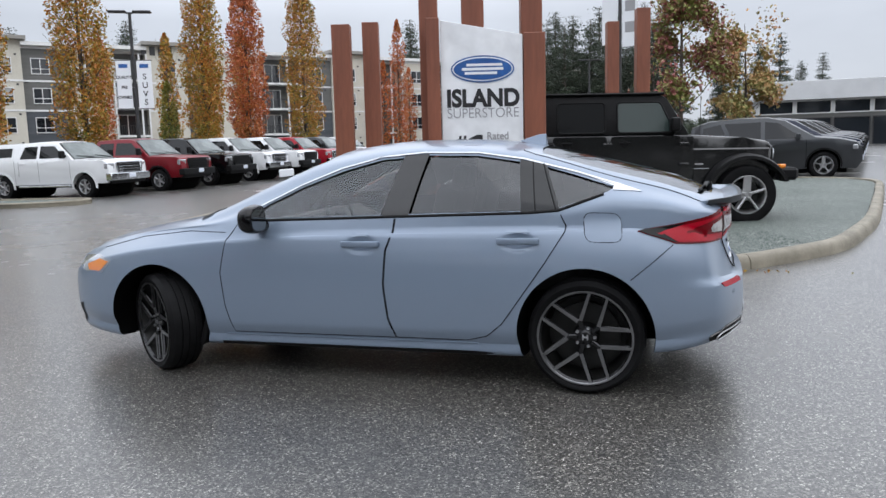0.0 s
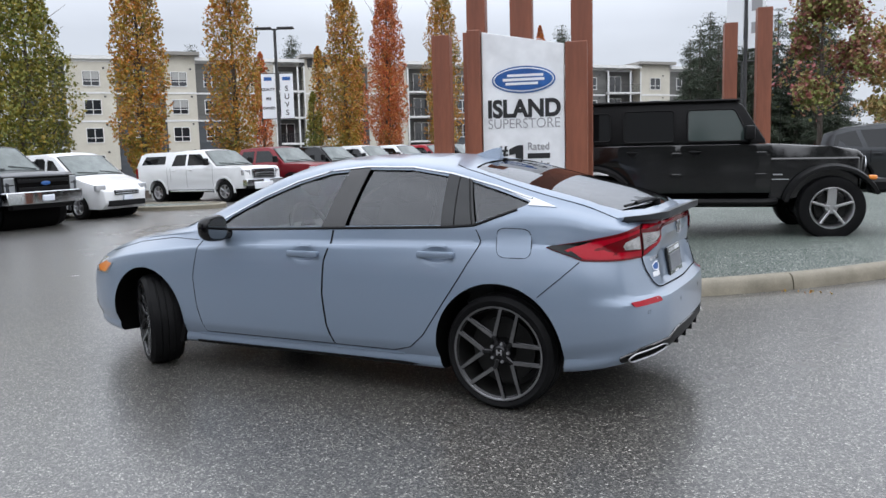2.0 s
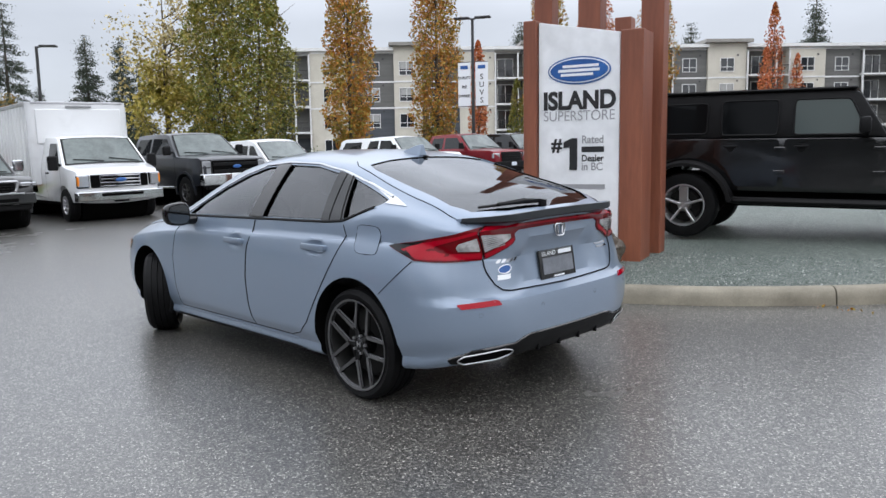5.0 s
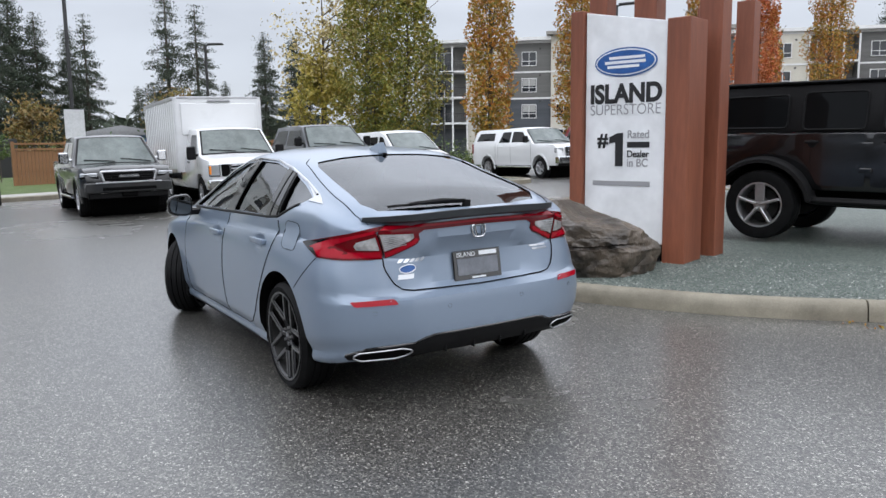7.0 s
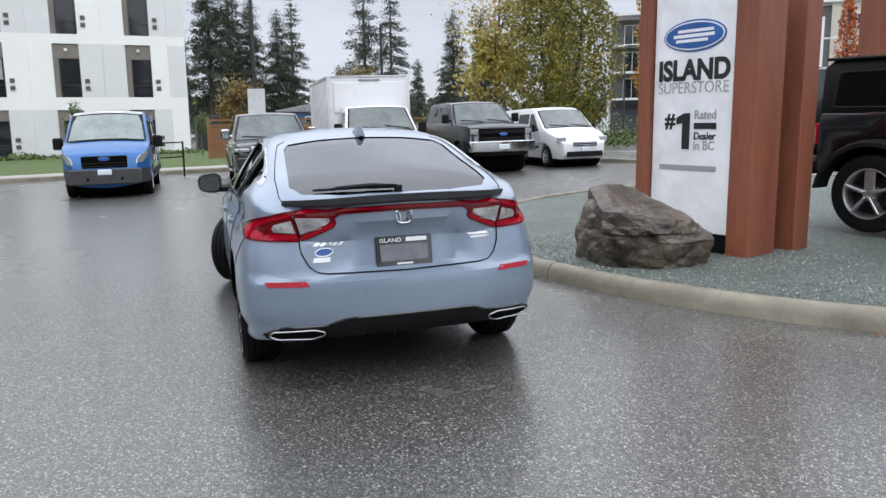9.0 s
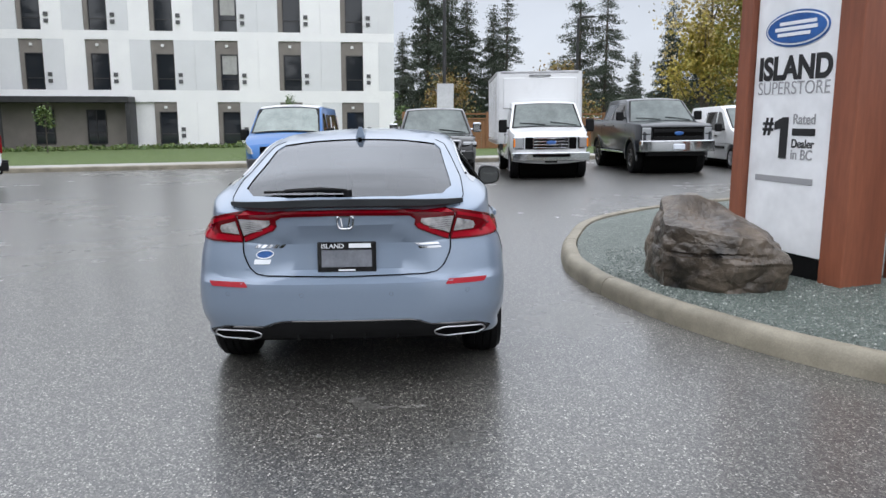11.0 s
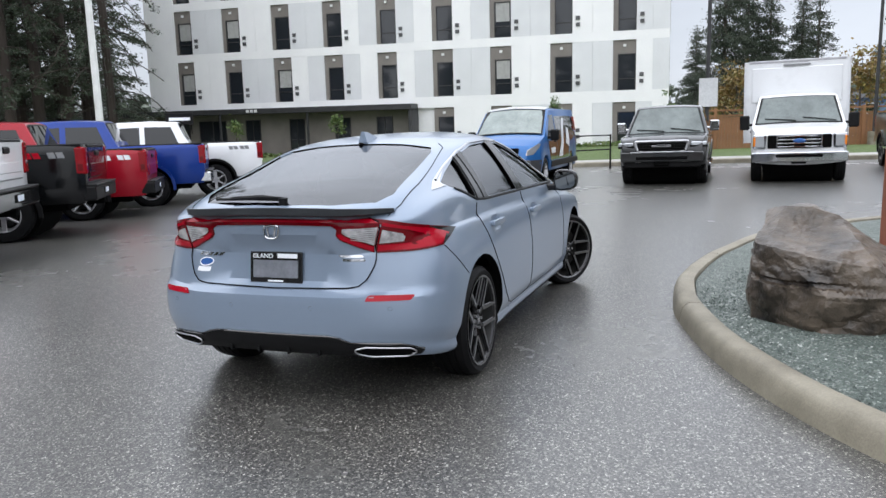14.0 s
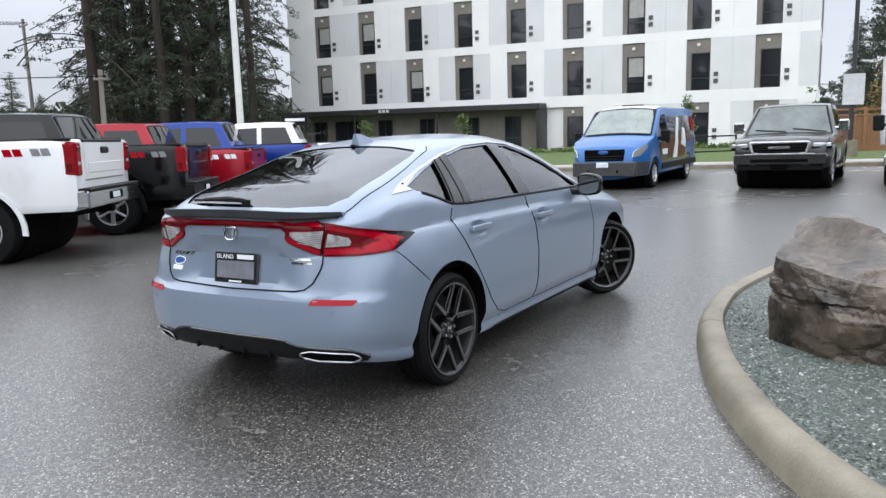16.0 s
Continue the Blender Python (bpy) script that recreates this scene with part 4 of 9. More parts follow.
def pickup_spec(label, paint, wb=3.68, W=2.02, H=1.95, r=0.40, rim=0.24, style="six", rim_mat=None, chrome=True, canopy=False, lift=0.0, group="", handle_mat=None, bumper=None, ov=1.22, lamp=None, face="plain", hood0=1.24):
    lamp = lamp or LAMP_TRUCK
    zb = 0.48 + lift
    bed, hood, cowl = hood0 + 0.13 + lift, hood0 + lift, hood0 + 0.07 + lift
    H = H + lift
    xf, xr = wb + 0.98, -ov
    xs_, xw = wb - 0.42, wb - 1.12           # foot and head of the windscreen
    cb = 0.62                                  # back of the cab
    top = [(xf - 0.10, zb), (xf, zb + 0.12), (xf, hood - 0.22), (xf - 0.06, hood - 0.06), (xf - 0.20, hood), (xs_ + 0.12, cowl - 0.02), (xs_, cowl),
           (xw, H - 0.07), (xw - 0.25, H - 0.01), (cb + 0.9, H), (cb + 0.25, H - 0.03)]
    if canopy:
        top += [(cb, H - 0.02), (xr + 0.5, H - 0.02), (xr + 0.22, H - 0.10), (xr + 0.02, bed)]
    else:
        top += [(cb + 0.02, bed + 0.06), (cb - 0.02, bed), (xr + 0.02, bed)]
    top += [(xr, bed - 0.04), (xr + 0.03, zb + 0.06), (xr + 0.08, zb)]
    belt = bed - 0.10
    m = (xw + cb + 0.35) / 2 - 0.05
    win = [[(m + 0.06, belt + 0.10), (xs_ - 0.32, belt + 0.10), (xw - 0.10, H - 0.15), (m + 0.06, H - 0.13)],
           [(cb + 0.22, belt + 0.10), (m - 0.06, belt + 0.10), (m - 0.06, H - 0.13), (cb + 0.40, H - 0.14)]]
    if canopy:
        win.append([(xr + 0.35, belt + 0.18), (cb - 0.15, belt + 0.18), (cb - 0.15, H - 0.16), (xr + 0.55, H - 0.16)])
    bright = CHROME if chrome else PLASTIC
    bumper = bumper or bright
    spec = dict(name="pickup_truck", label=label, category="truck", group=group, paint=paint, W=W, wb=wb, r=r, rim=rim, style=style, rim_mat=rim_mat or ALLOY, tw=0.28, arch=r + 0.09,
                flat_to=-99 if canopy else cb - 0.01, tail_bow=0.0, top=top, zb=zb, belt=belt, tumble=0.30, windows=win, screen=((xs_ + 0.02, cowl + 0.0), (xw + 0.04, H - 0.08)),
                gaps=[(xs_ - 0.12, zb + 0.12, belt + 0.02), (m, zb + 0.1, belt + 0.02), (cb + 0.16, zb + 0.3, belt + 0.02), (cb - 0.03, zb + 0.02, bed - 0.03)],
                handles=[(m + 0.22, belt - 0.06), (cb + 0.34, belt - 0.06)], handle_mat=handle_mat or paint, mirror=(xs_ - 0.28, belt + 0.16), mirror_h=0.26, flare=0.05, flare_mat=PLASTIC if not chrome else paint,
                front=[("grille", PLASTIC, 0, hood - 0.28, W * 0.54, 0.36, 0.03), ("headlight", LAMP_CLEAR, W * 0.395, hood - 0.20, 0.32, 0.19, 0.02), ("front_bumper", bumper, 0, zb + 0.20, W * 0.93, 0.24, 0.12),
                       ("number_plate", PLATE, 0, zb + 0.22, 0.31, 0.15, 0.135), ("fog_lamp", LAMP_CLEAR, W * 0.36, zb + 0.19, 0.14, 0.09, 0.13), ("air_dam", PLASTIC, 0, zb + 0.03, W * 0.82, 0.12, 0.06)],
                rear=[("tailgate", paint, 0, bed - 0.27, W * 0.70, 0.50, 0.015), ("tail_light", lamp, W * 0.44, bed - 0.24, 0.17, 0.42, 0.02), ("rear_bumper", bumper, 0, zb + 0.14, W * 0.95, 0.22, 0.14), ("tailgate_handle", PLASTIC, 0, bed - 0.14, 0.28, 0.09, 0.03),
                      ("lamp_segment", LAMP_DEEP, W * 0.44, bed - 0.115, 0.13, 0.07, 0.027), ("reverse_lamp", LAMP_CLEAR, W * 0.44, bed - 0.30, 0.12, 0.07, 0.027), ("lamp_segment", LAMP_DEEP, W * 0.44, bed - 0.40, 0.13, 0.06, 0.026),
                      ("bumper_step", PLASTIC, 0, zb + 0.262, W * 0.93, 0.035, 0.15), ("plate_recess", UNDER, 0, zb + 0.15, 0.52, 0.13, 0.146), ("number_plate", PLATE, 0, zb + 0.15, 0.30, 0.11, 0.15), ("tow_hitch", UNDER, 0, zb - 0.02, 0.12, 0.12, 0.16),
                      ("gate_panel", paint, 0, bed - 0.36, W * 0.62, 0.16, 0.026), ("gate_cap", PLASTIC, 0, bed - 0.02, W * 0.72, 0.05, 0.022)],
                slats=[(hood - 0.28, W * 0.50, 4, 0.085)], slat_mat=PLASTIC if not chrome else bright,
                surround=[(hood - 0.28, W * 0.56, 0.40, bright)],
                side_boxes=[((xr + 0.01, W / 2 - 0.14, bed - 0.44), (xr + 0.15, W / 2 - 0.030, bed - 0.05), lamp, "tail_light_side"), ((xr + 0.03, W / 2 - 0.14, bed - 0.40), (xr + 0.12, W / 2 - 0.026, bed - 0.28), LAMP_DEEP, "lamp_segment"), ((0.75, W / 2 - 0.06, zb - 0.08), (wb - 0.55, W / 2 + 0.06, zb - 0.02), bright if chrome else PLASTIC, "running_board")])
    if face == "wide":
        spec["surround_r"] = 0.027
        spec["mirror_mat"] = CHROME
        spec["front"] = [("grille", UNDER, 0, hood - 0.20, 1.06, 0.22, 0.03), ("grille_bar", ALLOY, 0, hood - 0.185, 0.44, 0.055, 0.06), ("headlight", LAMP_CLEAR, 0.80, hood - 0.15, 0.36, 0.10, 0.03), ("headlight_base", UNDER, 0.79, hood - 0.20, 0.40, 0.06, 0.025),
                         ("front_bumper", paint, 0, zb + 0.20, W * 0.93, 0.22, 0.055), ("lower_grille", UNDER, 0, zb + 0.17, 1.15, 0.085, 0.068), ("bumper_strip", ALLOY, 0, zb + 0.305, 1.40, 0.022, 0.060), ("fog_lamp", CHROME, 0.52, zb + 0.10, 0.15, 0.05, 0.062),
                         ("number_plate", UNDER, 0, zb + 0.05, 0.34, 0.12, 0.072), ("air_dam", PLASTIC, 0, zb + 0.02, W * 0.86, 0.13, 0.045), ("hood_scoop", paint, 0.42, hood - 0.035, 0.30, 0.06, 0.0)]
        spec["slats"] = [(hood - 0.20, 1.04, 4, 0.05)]
        spec["slat_mat"] = PLASTIC
        spec["surround"] = [(hood - 0.20, 1.06, 0.25, ALLOY)]
    if face == "tall":
        spec["front"] = [("grille", UNDER, 0, hood - 0.27, 1.36, 0.40, 0.03), ("headlight", LAMP_CLEAR, 0.815, hood - 0.26, 0.25, 0.36, 0.03), ("headlight_frame", PLASTIC, 0.81, hood - 0.26, 0.30, 0.41, 0.02), ("lamp_divider", PLASTIC, 0.83, hood - 0.26, 0.22, 0.03, 0.04),
                         ("front_bumper", CHROME, 0, zb + 0.16, W * 0.98, 0.30, 0.13), ("bumper_inset", UNDER, 0, zb + 0.10, 1.0, 0.09, 0.145), ("number_plate", PLATE, 0, zb + 0.14, 0.31, 0.15, 0.16), ("air_dam", PLASTIC, 0, zb - 0.04, W * 0.8, 0.14, 0.06)]
        spec["slats"] = [(hood - 0.27, 1.32, 2, 0.19)]
        spec["slat_mat"] = PLASTIC
        spec["surround"] = []
        spec["emblem"] = hood - 0.24
    if not canopy:
        spec["side_boxes"].append(((xr + 0.05, W / 2 - 0.15, bed - 0.02), (cb - 0.05, W / 2 - 0.035, bed + 0.022), PLASTIC, "rail_cap"))
        spec["rear_glass"] = ((cb + 0.05, bed + 0.10), (cb + 0.22, H - 0.08))
    return spec


def suv_spec(label, paint, wb=2.72, W=1.86, H=1.66, r=0.35, group="", style="five", L0=-0.86, name="suv", rim_mat=None):
    xf, xr = wb + 0.92, L0
    top = [(xf - 0.14, 0.24), (xf, 0.42), (xf - 0.01, 0.74), (xf - 0.14, 0.92), (xf - 0.55, 1.02), (wb - 0.20, 1.08), (wb - 0.95, H - 0.10), (wb - 1.35, H - 0.01), (0.5, H), (-0.3, H - 0.06),
           (xr + 0.12, H - 0.20), (xr + 0.02, 1.0), (xr, 0.60), (xr + 0.10, 0.28)]
    belt = 1.02
    m = wb * 0.42
    win = [[(m + 0.05, belt + 0.05), (wb - 0.50, belt + 0.05), (wb - 1.10, H - 0.15), (m + 0.05, H - 0.11)],
           [(0.30, belt + 0.07), (m - 0.05, belt + 0.05), (m - 0.05, H - 0.11), (0.10, H - 0.12)],
           [(xr + 0.38, belt + 0.14), (0.18, belt + 0.08), (0.0, H - 0.13), (xr + 0.42, H - 0.22)]]
    return dict(name=name, label=label, category="car", group=group, paint=paint, W=W, wb=wb, r=r, rim=0.23, style=style, rim_mat=rim_mat or ALLOY, tw=0.23, top=top, zb=0.26, belt=belt, tumble=0.34, windows=win,
                screen=((wb - 0.26, 1.10), (wb - 0.95, H - 0.11)), rear_glass=((xr + 0.05, 1.06), (xr + 0.13, H - 0.22)), nose=0.2, tail=0.12,
                gaps=[(wb - 0.42, 0.34, belt), (m, 0.34, belt), (0.36, 0.7, belt)], handles=[(m + 0.2, belt - 0.12), (0.5, belt - 0.10)], mirror=(wb - 0.62, belt + 0.06), mirror_h=0.16, mirror_mat=paint,
                flare=0.035, front=[("grille", PLASTIC, 0, 0.70, W * 0.5, 0.22, 0.02), ("headlight", LAMP_CLEAR, W * 0.38, 0.80, 0.30, 0.13, 0.02), ("number_plate", PLATE, 0, 0.5, 0.31, 0.15, 0.03)],
                rear=[("tail_light", LAMP_RED, W * 0.40, 0.98, 0.2, 0.3, 0.02)])

# ---- parked fleet ----
def park(spec, x, y, heading, lift=0.0):
    car = vehicle(spec)
    car.matrix_basis = stand(x, y, heading, lift)
    return car


ROW_A = "vehicles nose-out along the lot's far edge"
ROW_B = "pickups parked in a row before the apartment house"
ROW_C = "pickups parked tail-out beside the drive"
ROW_D = "dark suvs parked in a row by the showroom"


def nose_park(spec, x, y, heading):
    """Parks a vehicle by its front wheels' line."""
    c, s = math.cos(radians(heading)), math.sin(radians(heading))
    return park(spec, x - c * spec["wb"], y - s * spec["wb"], heading)


# far edge: van, pickup, box truck, pickup, small van
nose_park(pickup_spec("dark grey pickup truck with a bold grille, parked nose out", P_GRAPHITE, wb=3.67, W=1.98, H=1.86, group=ROW_A, chrome=True, bumper=P_GRAPHITE, face="wide", hood0=1.11), -13.25, 10.05, -17)
nose_park(pickup_spec("lifted dark slate crew-cab pickup with chrome bumper", P_SLATE, wb=4.06, W=2.03, H=1.95, r=0.44, lift=0.14, group=ROW_A, rim_mat=DARK_ALLOY, face="tall", hood0=1.22), -12.9, 16.75, -17)


# opaque van windscreen, coloured pale to imitate bright sky mirrored on its slope
PALE_SHEEN = grained("pale_screen_sheen", (0.16, 0.19, 0.18), (0.27, 0.31, 0.29), 1.8, 0.03, 0.0, 0.0, 30, spec=0.5)
BUMPER_GREY = grained("bumper_grey", (0.03, 0.03, 0.032), (0.05, 0.05, 0.052), 6, 0.5, 0.1, 0.001, 120)


def transit_spec():
    wb, W, H = 3.30, 1.92, 1.94
    xf, xr = wb + 0.98, -1.05
    top = [(xf - 0.08, 0.32), (xf, 0.5), (xf - 0.03, 0.78), (xf - 0.16, 0.98), (xf - 0.55, 1.15), (wb + 0.02, 1.25), (wb - 0.72, H - 0.07), (wb - 1.1, H), (xr + 0.1, H), (xr, H - 0.12), (xr, 0.5), (xr + 0.06, 0.32)]
    win = [[(wb - 1.2, 1.15), (wb - 0.20, 1.15), (wb - 0.76, H - 0.18), (wb - 1.2, H - 0.16)]]
    return dict(name="cargo_van", label="blue passenger van with black and white side graphics", category="van", group=ROW_A, bow=0.10, paint=P_VAN, W=W, wb=wb, r=0.345, rim=0.205, style="steel", rim_mat=ALLOY, tw=0.22, top=top, zb=0.34,
                belt=1.08, tumble=0.15, windows=win, screen=((wb + 0.0, 1.27), (wb - 0.72, H - 0.09)), screen_mat=PALE_SHEEN, screen_lift=0.04, nose=0.30, gaps=[(wb - 0.18, 0.5, 1.2), (wb - 1.26, 0.45, H - 0.2), (wb - 2.6, 0.45, H - 0.2)], handles=[(wb - 1.1, 1.08)],
                handle_mat=PLASTIC, mirror=(wb - 0.32, 1.20), mirror_h=0.28, sill=0.6,
                front=[("grille", UNDER, 0, 0.83, 0.96, 0.27, 0.03), ("front_bumper", BUMPER_GREY, 0, 0.50, W * 0.80, 0.34, 0.05), ("lower_grille", UNDER, 0, 0.45, 0.8, 0.10, 0.06), ("number_plate", PLATE, 0, 0.60, 0.31, 0.13, 0.07)],
                corner_skins=[("headlight", [(xf - 0.50, 1.04), (xf - 0.20, 0.80), (xf - 0.02, 0.78), (xf - 0.05, 0.90), (xf - 0.16, 0.97), (xf - 0.38, 1.06)], LAMP_CLEAR), ("bumper_corner", [(wb + 0.46, 0.34), (xf - 0.06, 0.34), (xf - 0.01, 0.50), (xf - 0.02, 0.66), (wb + 0.46, 0.66)], BUMPER_GREY)],
                slats=[(0.83, 0.90, 4, 0.06)], slat_mat=PLASTIC, slat_out=0.03, emblem=0.90, stacked=1,
                decals=[([(-1.0, 0.60), (wb - 1.32, 0.60), (wb - 1.32, 1.74), (-0.3, 1.76), (-0.7, 1.2)], GLOSS_BLACK), ([(wb - 1.28, 0.60), (wb - 0.5, 0.60), (wb - 0.25, 1.10), (wb - 1.28, 1.10)], GLOSS_BLACK),
                        ([(1.25, 0.66), (1.72, 0.66), (1.05, 1.70), (0.78, 1.70), (1.1, 1.2)], SIGN_EDGE), ([(0.35, 0.9), (0.85, 1.0), (0.55, 1.45), (0.30, 1.40)], SIGN_EDGE), ([(wb - 1.05, 0.78), (wb - 0.6, 0.78), (wb - 0.55, 0.92), (wb - 1.05, 0.92)], SIGN_EDGE), ([(-0.95, 1.35), (-0.45, 1.35), (-0.40, 1.74), (-0.95, 1.74)], LAMP_RED)],
                side_boxes=[((-0.9, W / 2 - 0.02, 0.42), (wb - 0.6, W / 2 + 0.012, 0.58), PLASTIC, "rubbing_strip")])


van = nose_park(transit_spec(), -14.3, 6.35, -17)


def dress_van(van):
    """The white roof."""
    part("roof_panel", slab_on_slope((2.57, 1.878), (2.18, 1.944), 0.76, 0.79, 0.022, 0.062), P_WHITE, van, "white painted roof")
    part("roof_panel", slab_on_slope((2.18, 1.944), (-0.9, 1.944), 0.79, 0.79, 0.018, 0.062), P_WHITE, van, "white painted roof")


dress_van(van)


BOX_TOP = 2.88
PLATE_DULL = grained("dull_alloy", (0.16, 0.165, 0.17), (0.26, 0.265, 0.27), 6, 0.45, 0.05, 0.001, 60, metal=0.3)


def prism_up(outline, z0, z1):
    """An upright prism over an outline in x and y."""
    bm = bmesh.new()
    a = [bm.verts.new((x, y, z0)) for x, y in outline]
    b = [bm.verts.new((x, y, z1)) for x, y in outline]
    bm.faces.new(a[::-1])
    bm.faces.new(b)
    for i in range(len(a)):
        j = (i + 1) % len(a)
        bm.faces.new((a[i], a[j], b[j], b[i]))
    bmesh.ops.recalc_face_normals(bm, faces=bm.faces[:])
    return bm


def box_truck():
    wb, W, H = 4.0, 2.02, 1.99
    xf, xr = wb + 0.80, 1.9
    top = [(xf - 0.08, 0.46), (xf, 0.62), (xf - 0.01, 1.06), (xf - 0.10, 1.17), (xf - 0.55, 1.25), (wb + 0.02, 1.30), (wb - 0.62, H - 0.06), (wb - 0.9, H), (xr, H), (xr, 0.46)]
    win = [[(wb - 1.15, 1.27), (wb - 0.18, 1.27), (wb - 0.62, H - 0.16), (wb - 1.15, H - 0.14)]]
    out = dict(name="box_truck", label="white box truck with tall ribbed cargo box", category="truck", group=ROW_A, paint=P_WHITE, W=W, wb=wb, r=0.39, rim=0.21, style="steel", rim_mat=ALLOY, tw=0.24, zb=0.46, top=top, belt=1.2, tumble=0.22, windows=win,
               screen=((wb + 0.0, 1.33), (wb - 0.60, H - 0.08)), nose=0.12, gaps=[(wb - 0.12, 0.6, 1.36), (wb - 1.28, 0.55, H - 0.2)], handles=[(wb - 1.1, 1.14)], handle_mat=PLASTIC, mirror=(wb - 0.1, 1.32), mirror_h=0.34,
               front=[("grille", UNDER, 0, 0.93, 1.30, 0.30, 0.03), ("grille_inset", CHROME, 0.45, 0.93, 0.03, 0.32, 0.06), ("headlight", LAMP_CLEAR, 0.80, 0.94, 0.25, 0.27, 0.11), ("lamp_frame", CHROME, 0.80, 0.94, 0.28, 0.31, 0.10), ("turn_lamp", LAMP_AMBER, 0.90, 0.94, 0.05, 0.22, 0.115), ("front_bumper", CHROME, 0, 0.59, W * 0.97, 0.22, 0.14), ("bumper_inset", UNDER, 0, 0.62, 0.95, 0.07, 0.15), ("number_plate", UNDER, 0, 0.50, 0.31, 0.12, 0.16)],
               emblem=0.95, slats=[(0.93, 0.88, 4, 0.078)], slat_mat=CHROME)
    # the generic arches need a rear one too; the frame behind the cab is open
    out["top"] = top[:-2] + [(xr, H), (xr, 0.66), (-1.9, 0.66), (-1.9, 0.50)]
    tr = vehicle(out)
    bm = bmesh.new()
    plan_line = rounded([(-2.3, -1.20), (2.35, -1.20), (2.35, 1.20), (-2.3, 1.20)], 0.12)
    bm = prism_up(plan_line, 0.86, BOX_TOP)
    bx = part("cargo_box", bm, P_WHITE, tr)
    bm = bmesh.new()
    box(bm, (2.36, 0, 2.28), (0.05, 2.06, 0.86), 0.02)
    part("front_panel", bm, P_WHITE, tr)
    bm = bmesh.new()
    box(bm, (2.39, 0, 2.76), (0.03, 0.62, 0.05), 0.01)
    part("marker_strip", bm, PLATE_DULL, tr)
    for sd in (1, -1):
        for k in range(16):
            bm = bmesh.new()
            x = -2.2 + k * 0.295
            span(bm, (x, sd * 1.195, 0.98), (x + 0.05, sd * 1.212, BOX_TOP - 0.10), 0.004)
            share("side_rib", mesh_from("side_rib", bm, P_WHITE), bx)
        bm = bmesh.new()
        span(bm, (-2.28, sd * 1.18, 0.84), (2.20, sd * 1.215, 0.96), 0.01)
        part("lower_rail", bm, ALLOY, tr)
        bm = bmesh.new()
        span(bm, (-2.28, sd * 1.18, BOX_TOP - 0.09), (2.22, sd * 1.218, BOX_TOP + 0.006), 0.01)
        part("upper_rail", bm, ALLOY, tr)
    bm = bmesh.new()
    span(bm, (2.31, -1.10, BOX_TOP - 0.05), (2.37, 1.10, BOX_TOP + 0.01), 0.012)
    part("upper_rail", bm, ALLOY, tr)
    return tr


tr = box_truck()
tr.matrix_basis = stand(-12.75 - 4.0 * math.cos(radians(-19)), 12.97 - 4.0 * math.sin(radians(-19)), -19)


def small_van_spec():
    wb, W, H = 3.1, 1.84, 1.87
    xf, xr = wb + 0.9, -0.75
    top = [(xf - 0.12, 0.26), (xf, 0.42), (xf - 0.02, 0.76), (xf - 0.2, 0.94), (xf - 0.7, 1.10), (wb - 0.15, 1.2), (wb - 0.95, H - 0.10), (wb - 1.3, H), (xr + 0.15, H - 0.02), (xr, H - 0.15), (xr, 0.4), (xr + 0.06, 0.28)]
    win = [[(wb - 1.25, 1.14), (wb - 0.48, 1.14), (wb - 1.0, H - 0.2), (wb - 1.25, H - 0.16)], [(wb - 2.2, 1.16), (wb - 1.36, 1.14), (wb - 1.36, H - 0.17), (wb - 2.2, H - 0.18)]]
    return dict(name="cargo_van", label="small white cargo van, parked nose out", category="van", group=ROW_A, paint=P_WHITE, W=W, wb=wb, r=0.335, rim=0.205, style="five", rim_mat=ALLOY, tw=0.21, top=top, zb=0.28, belt=1.06, tumble=0.16, windows=win,
                screen=((wb - 0.17, 1.215), (wb - 0.93, H - 0.105)), nose=0.22, gaps=[(wb - 0.45, 0.4, 1.1), (wb - 1.3, 0.4, H - 0.2), (wb - 2.28, 0.4, H - 0.2)], handles=[(wb - 1.15, 0.98)], handle_mat=PLASTIC, mirror=(wb - 0.62, 1.18), mirror_h=0.24,
                front=[("grille", PLASTIC, 0, 0.72, 0.80, 0.13, 0.04), ("headlight", LAMP_CLEAR, 0.70, 0.86, 0.28, 0.17, 0.10), ("front_bumper", PLASTIC, 0, 0.42, 1.2, 0.16, 0.05), ("number_plate", PLATE, 0, 0.56, 0.31, 0.13, 0.06)],
                slats=[(0.72, 0.78, 2, 0.06)], side_boxes=[((-0.6, W / 2 - 0.03, 0.60), (wb - 0.5, W / 2 + 0.015, 0.68), PLASTIC, "rubbing_strip")])


nose_park(small_van_spec(), -12.75, 19.95, -17)

# row before the apartment house
HEAD_B = -19
nose_park(pickup_spec("white crew-cab pickup with a white canopy over the bed", P_WHITE, wb=3.55, W=2.0, H=1.92, r=0.39, canopy=True, group=ROW_B), -11.6, 26.6, HEAD_B)
for i, (lab, pt, chrome) in enumerate((("dark red crew-cab pickup with black grille", P_RED, False), ("black crew-cab pickup in the parked row", P_BLACK, False), ("white heavy-duty pickup with chrome grille", P_WHITE, True),
                                       ("white crew-cab pickup with black grille", P_WHITE, False), ("bright red crew-cab pickup in the parked row", P_BRIGHT_RED, True), ("dark grey pickup at the end of the row", P_GREY, True), ("white pickup at the end of the row", P_WHITE, True))):
    nose_park(pickup_spec(lab, pt, group=ROW_B, chrome=chrome, H=1.96, style="five" if i % 2 else "six"), -10.35 + 0.92 * (i + 0.25), 29.4 + 2.95 * i, HEAD_B)

